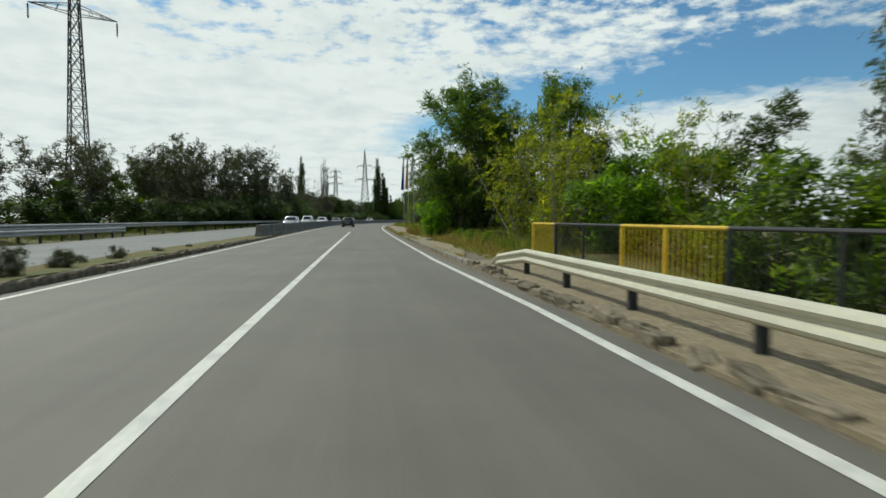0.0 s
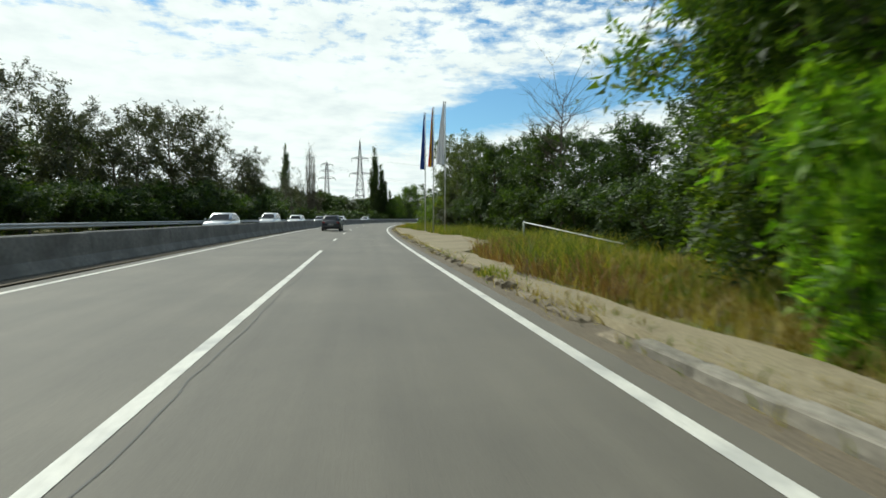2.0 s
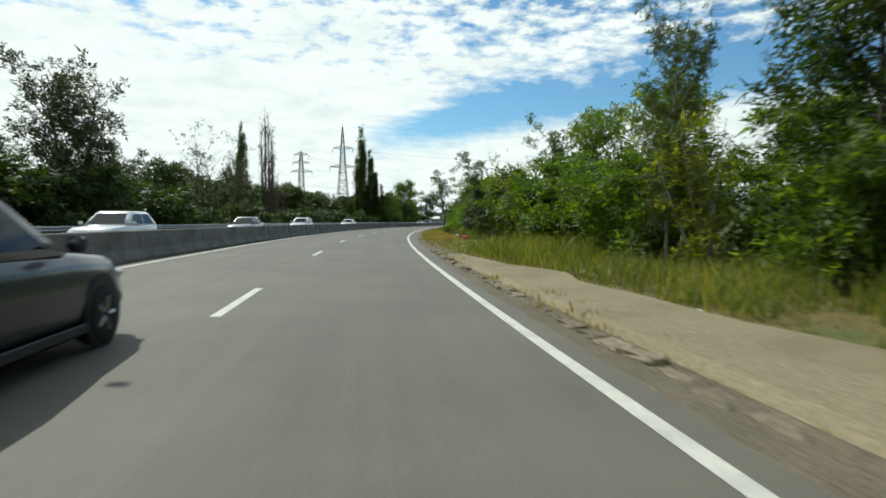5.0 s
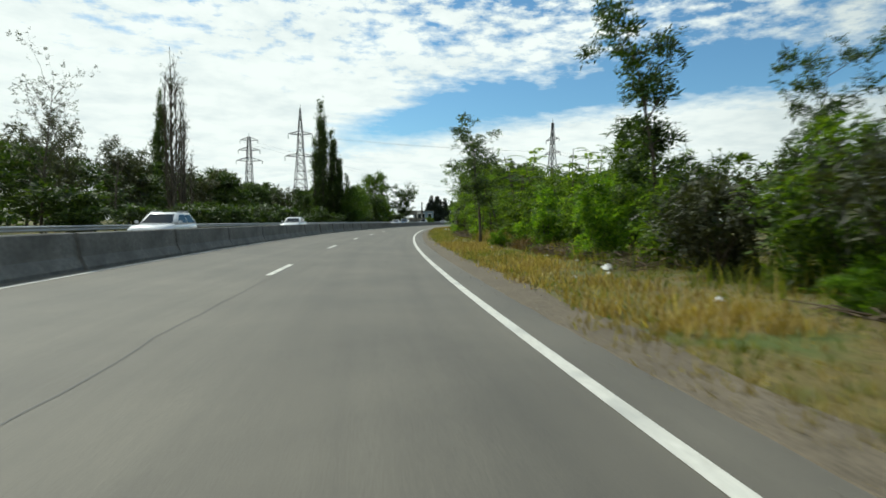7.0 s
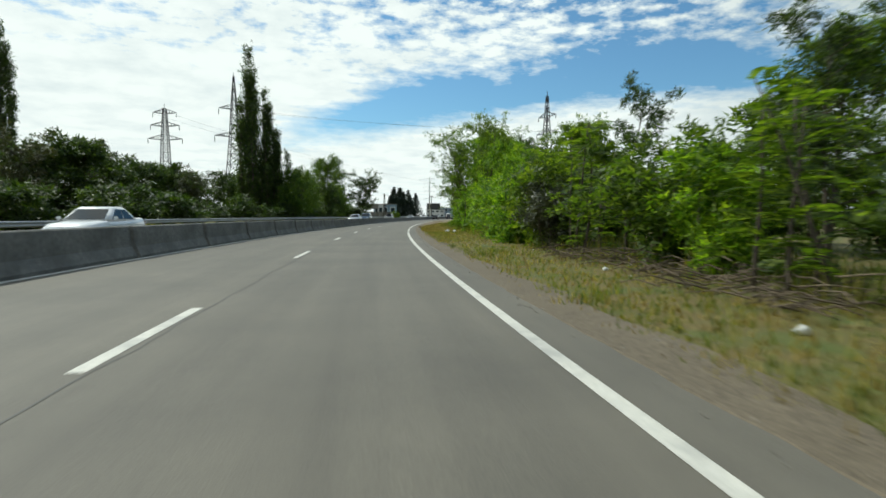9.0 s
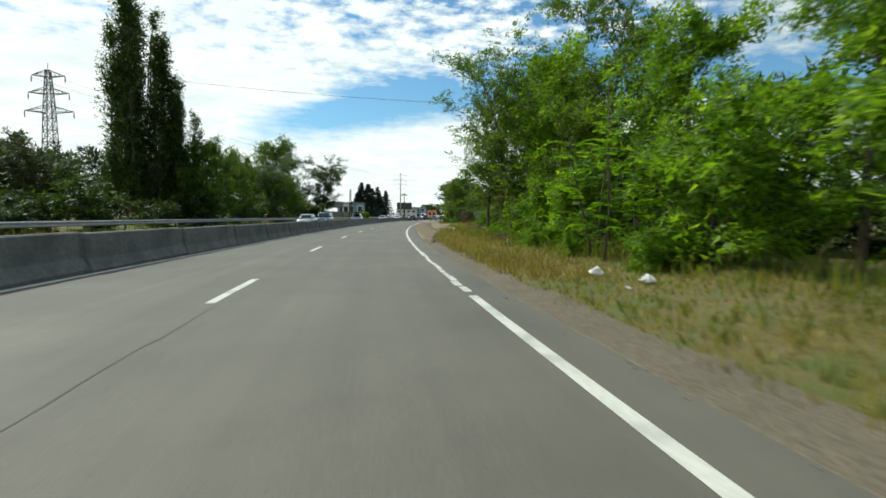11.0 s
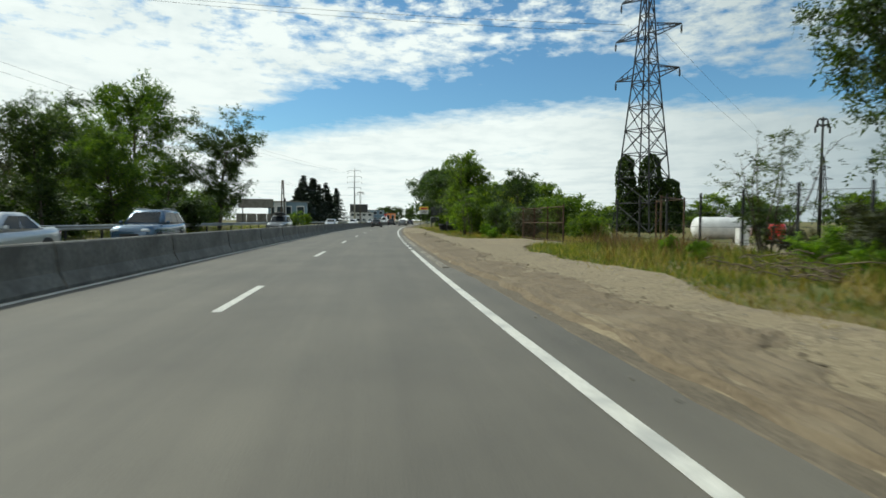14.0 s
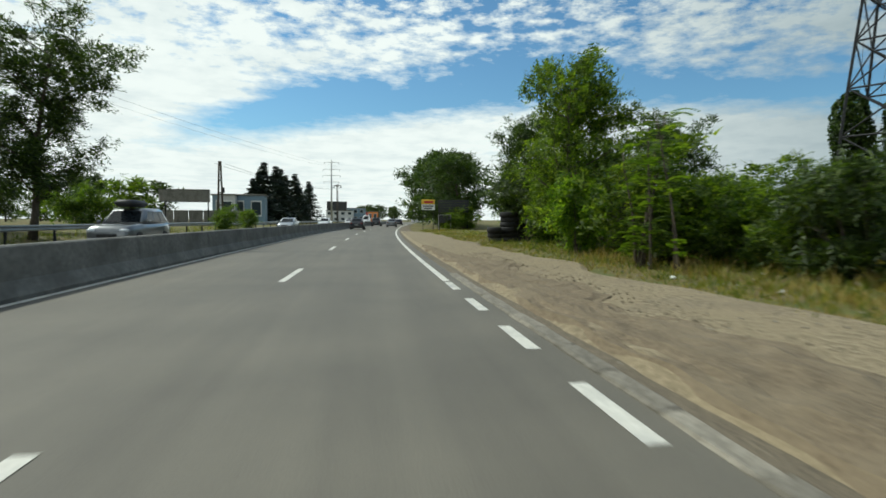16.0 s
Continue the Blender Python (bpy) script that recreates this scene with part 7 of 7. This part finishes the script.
# ---- grass ----
def grass(name, count, s0, s1, n_of, height, mat, seed, label, lean=0.45, blades=5, clear=None, thin=-0.35):
    rs = np.random.RandomState(seed)
    s = rs.uniform(s0, s1, count)
    n = n_of(s, rs.rand(count))
    keep = (wob(s, n, 0.9, seed) + rs.uniform(-0.9, 0.9, count)) > thin
    s, n = s[keep], n[keep]
    if clear is not None:
        k = clear(s, n)
        s, n = s[k], n[k]
    tall = np.clip(1 + 0.5 * wob(s, n, 0.35, seed + 3) + 0.35 * wob(s, n, 2.1, seed + 5), 0.25, 2)
    s, n, tall = np.repeat(s, blades), np.repeat(n, blades), np.repeat(tall, blades)
    m = len(s)
    x, y = ribbon(s, n)
    x, y = x + rs.normal(size=m) * 0.06, y + rs.normal(size=m) * 0.06
    z = ground_z(s, n) - 0.02
    h = height * rs.uniform(0.45, 1.25, m) * tall
    a, t = rs.uniform(0, 2 * math.pi, m), rs.normal(size=m) * lean * h
    u = a + rs.uniform(-1, 1, m)
    w = 0.006 + 0.011 * rs.rand(m)
    foot = np.stack([x, y, z], 1)
    side = np.stack([np.cos(a) * w, np.sin(a) * w, 0 * w], 1)
    tip = foot + np.stack([np.cos(u) * t, np.sin(u) * t, h], 1)
    mid = foot + np.stack([np.cos(u) * t * 0.35, np.sin(u) * t * 0.35, h * 0.6], 1)
    v = np.stack([foot - side, foot + side, mid + side * 0.7, tip, mid - side * 0.7], 1).reshape(-1, 3)
    i = np.arange(m) * 5
    f = np.concatenate([np.stack([i, i + 1, i + 2, i + 4], 1), np.stack([i + 4, i + 2, i + 3, i + 3], 1)])
    me = bpy.data.meshes.new(name)
    quads = np.stack([i, i + 1, i + 2, i + 4], 1)
    tris = np.stack([i + 4, i + 2, i + 3], 1)
    me.vertices.add(len(v))
    me.vertices.foreach_set("co", v.astype(np.float32).ravel())
    me.loops.add(quads.size + tris.size)
    me.loops.foreach_set("vertex_index", np.concatenate([quads.ravel(), tris.ravel()]).astype(np.int32))
    me.polygons.add(2 * m)
    me.polygons.foreach_set("loop_start", np.concatenate([np.arange(m) * 4, quads.size + np.arange(m) * 3]).astype(np.int32))
    me.update(calc_edges=True)
    me.materials.append(mat)
    return tagged(new(name, me), label, "grass", kind="stuff")


def bare(s, n):
    """Where grass grows: outside the trodden sand and the gravel."""
    off = n - edge(s, RIGHT_LINE)
    lim = np.interp(s, [17, 19, 40, 48, 55, 57.5, 60, 66, 72, 76, 83, 92, 108, 112, 120, 136, 140, 196, 215, 235, 252, 259, 263.4, 268, 272, 276, 330], [2.0, 1.7, 1.6, 1.35, 1.7, 3.1, 3.7, 4.4, 4.3, 3.2, 3.2, 2.5, 1.6, 1.2, 1.15, 1.05, 0.95, 0.95, 1.1, 2.8, 4.0, 4.3, 5.4, 4.4, 4.6, 3.9, 3.0])
    drive_ = (s > 263.2) & (s < 270.5) & (n < 10)
    return (off + 0.45 * wob(s, n, 2.6, 7) > lim) & ~drive_


grass("verge_grass", 46000, 18, 340, lambda s, r: edge(s, RIGHT_LINE) + 1.2 + 7.0 * r ** 1.15, 0.14, GRASS, 1, "green and dry grass along the verge", blades=3, clear=bare)
grass("dry_grass", 34000, 18, 340, lambda s, r: edge(s, RIGHT_LINE) + 0.9 + 5.5 * r, 0.12, STRAW, 2, "dry straw-coloured grass along the verge", blades=3, clear=bare)
grass("tall_grass", 7500, 44, 238, lambda s, r: edge(s, RIGHT_LINE) + 4.2 + 5.0 * r, 0.52, GRASS, 3, "tall rank grass at the foot of the shrubs", blades=4, clear=bare)
grass("yard_grass", 12000, 236, 300, lambda s, r: 6.2 + 11 * r, 0.20, GRASS, 4, "overgrown grass around the yard", blades=4, clear=bare)
grass("dry_weeds", 5000, 236, 290, lambda s, r: 6.8 + 8 * r, 0.30, STRAW, 8, "tall dry weeds before the yard fence", blades=4, clear=bare)
VERGE_END = ([18, 40, 48, 55, 57.5, 60, 66, 72, 76, 83, 92, 108], [2.1, 1.7, 1.45, 1.8, 3.3, 3.9, 4.6, 4.5, 3.4, 3.4, 2.7, 1.8])
grass("tall_dry_grass", 10500, 19, 61, lambda s, r: edge(s, RIGHT_LINE) + edge(s, VERGE_END) + 0.2 + 4.2 * r, 0.34, STRAW, 31, "tall golden dry grass beside the kerb", blades=4, lean=0.7, thin=0.1)
grass("russet_grass", 2600, 43, 59, lambda s, r: edge(s, RIGHT_LINE) + edge(s, VERGE_END) + 0.15 + 2.2 * r, 0.46, DOCK, 39, "rust-brown dry grass beside the sandy verge", blades=4, lean=0.6, thin=0.1)
grass("kerb_weeds", 1500, 28, 62, lambda s, r: edge(s, RIGHT_LINE) + 0.62 + 0.5 * r, 0.22, GRASS, 40, "green weeds rooted between the kerb stones", blades=4, lean=0.7, thin=0.5)
grass("golden_grass", 3000, 126, 153, lambda s, r: edge(s, RIGHT_LINE) + 1.25 + 2.4 * r, 0.22, STRAW, 41, "golden dry grass along the road edge", blades=4, lean=0.6, thin=0.0, clear=bare)
grass("golden_grass", 6800, 198, 246, lambda s, r: edge(s, RIGHT_LINE) + 1.2 + 2.6 * r, 0.22, STRAW, 42, "golden dry grass along the road edge", blades=4, lean=0.6, thin=0.0, clear=bare)
grass("russet_weeds", 1500, 137, 147, lambda s, r: 6.0 + 1.7 * r, 0.36, DOCK, 43, "rust-brown dry weeds over the cut branches", blades=5, lean=0.7, thin=0.0)
grass("green_weeds", 3200, 203, 232, lambda s, r: edge(s, RIGHT_LINE) + 3.4 + 3.4 * r, 0.32, GRASS, 44, "green weeds at the foot of the trees", blades=4, lean=0.7, thin=0.1)
grass("green_weeds", 2600, 19, 44, lambda s, r: edge(s, RIGHT_LINE) + 3.2 + 3.5 * r, 0.55, GRASS, 32, "green weeds among the dry grass", blades=4, lean=0.6)
grass("tall_yellow_weeds", 10000, 42, 112, lambda s, r: edge(s, RIGHT_LINE) + edge(s, VERGE_END) + 0.4 + 3.2 * r, 0.62, GRASS, 33, "tall yellow-green weeds before the thicket", blades=4, lean=0.7, thin=0.2)
grass("yard_weeds", 3000, 240, 259, lambda s, r: 8.6 + 5.0 * r, 0.36, GRASS, 34, "rank green weeds along the wire fence", blades=4)
grass("gate_weeds", 2600, 252, 263.6, lambda s, r: np.interp(s, [252, 259, 263.6], [6.1, 6.5, 7.6]) + 4.5 * r, 0.30, GRASS, 35, "green weeds beside the gravel drive", blades=4, lean=0.7)
grass("dry_dock", 700, 253, 262, lambda s, r: 8.6 + 3.2 * r, 0.75, DOCK, 36, "clump of tall rust-brown dry weeds", blades=5, lean=0.35, thin=0.1)
grass("dry_dock", 500, 150.5, 158, lambda s, r: 5.4 + 1.6 * r, 0.55, STRAW, 37, "pale dry grass clumps below the bushes", blades=6, lean=0.6, thin=0.35)
grass("dry_dock", 420, 213, 222, lambda s, r: 6.0 + 1.6 * r, 0.42, DOCK, 38, "patch of rust-brown dry weeds", blades=5, lean=0.6, thin=0.2)
grass("kerb_grass", 3600, 18, 128, lambda s, r: edge(s, RIGHT_LINE) + 0.55 + 0.75 * r, 0.15, STRAW, 9, "tufts of dry grass between the kerb stones", blades=4)
grass("median_grass", 7000, -20, 46, lambda s, r: -6.6 - 1.1 * r, 0.16, STRAW, 5, "dry grass on the median", blades=4)
grass("far_verge_grass", 8000, 0, 340, lambda s, r: -15.8 - 5 * r, 0.40, GRASS, 6, "grass beyond the opposite carriageway", blades=3)
for s in np.arange(272.5, 290, 1.7):
    plant_at(tree_rng.choice(["shrub", "shrub", "dullshrub", "darkshrub"]), float(s), 9.7 + tree_rng.uniform(-0.4, 0.4), tree_rng.uniform(2.4, 3.0), 0.95, "hedge around the yard")
for s, n, h in [(255, 9.8, 0.9), (252, 9.2, 0.8), (249, 10.3, 1.2), (272.5, 7.4, 0.9), (247, 9.5, 1.0), (276, 7.6, 1.1), (208, 6.0, 1.2), (204.5, 6.2, 1.0), (213, 6.6, 1.1), (217, 7.0, 1.0), (200, 6.4, 1.2), (222, 7.2, 0.9), (147, 5.6, 1.0), (157, 6.0, 1.3), (127, 6.4, 0.9)]:
    plant_at("brightshrub", s, n, h, 1.2, "low growth on the verge")
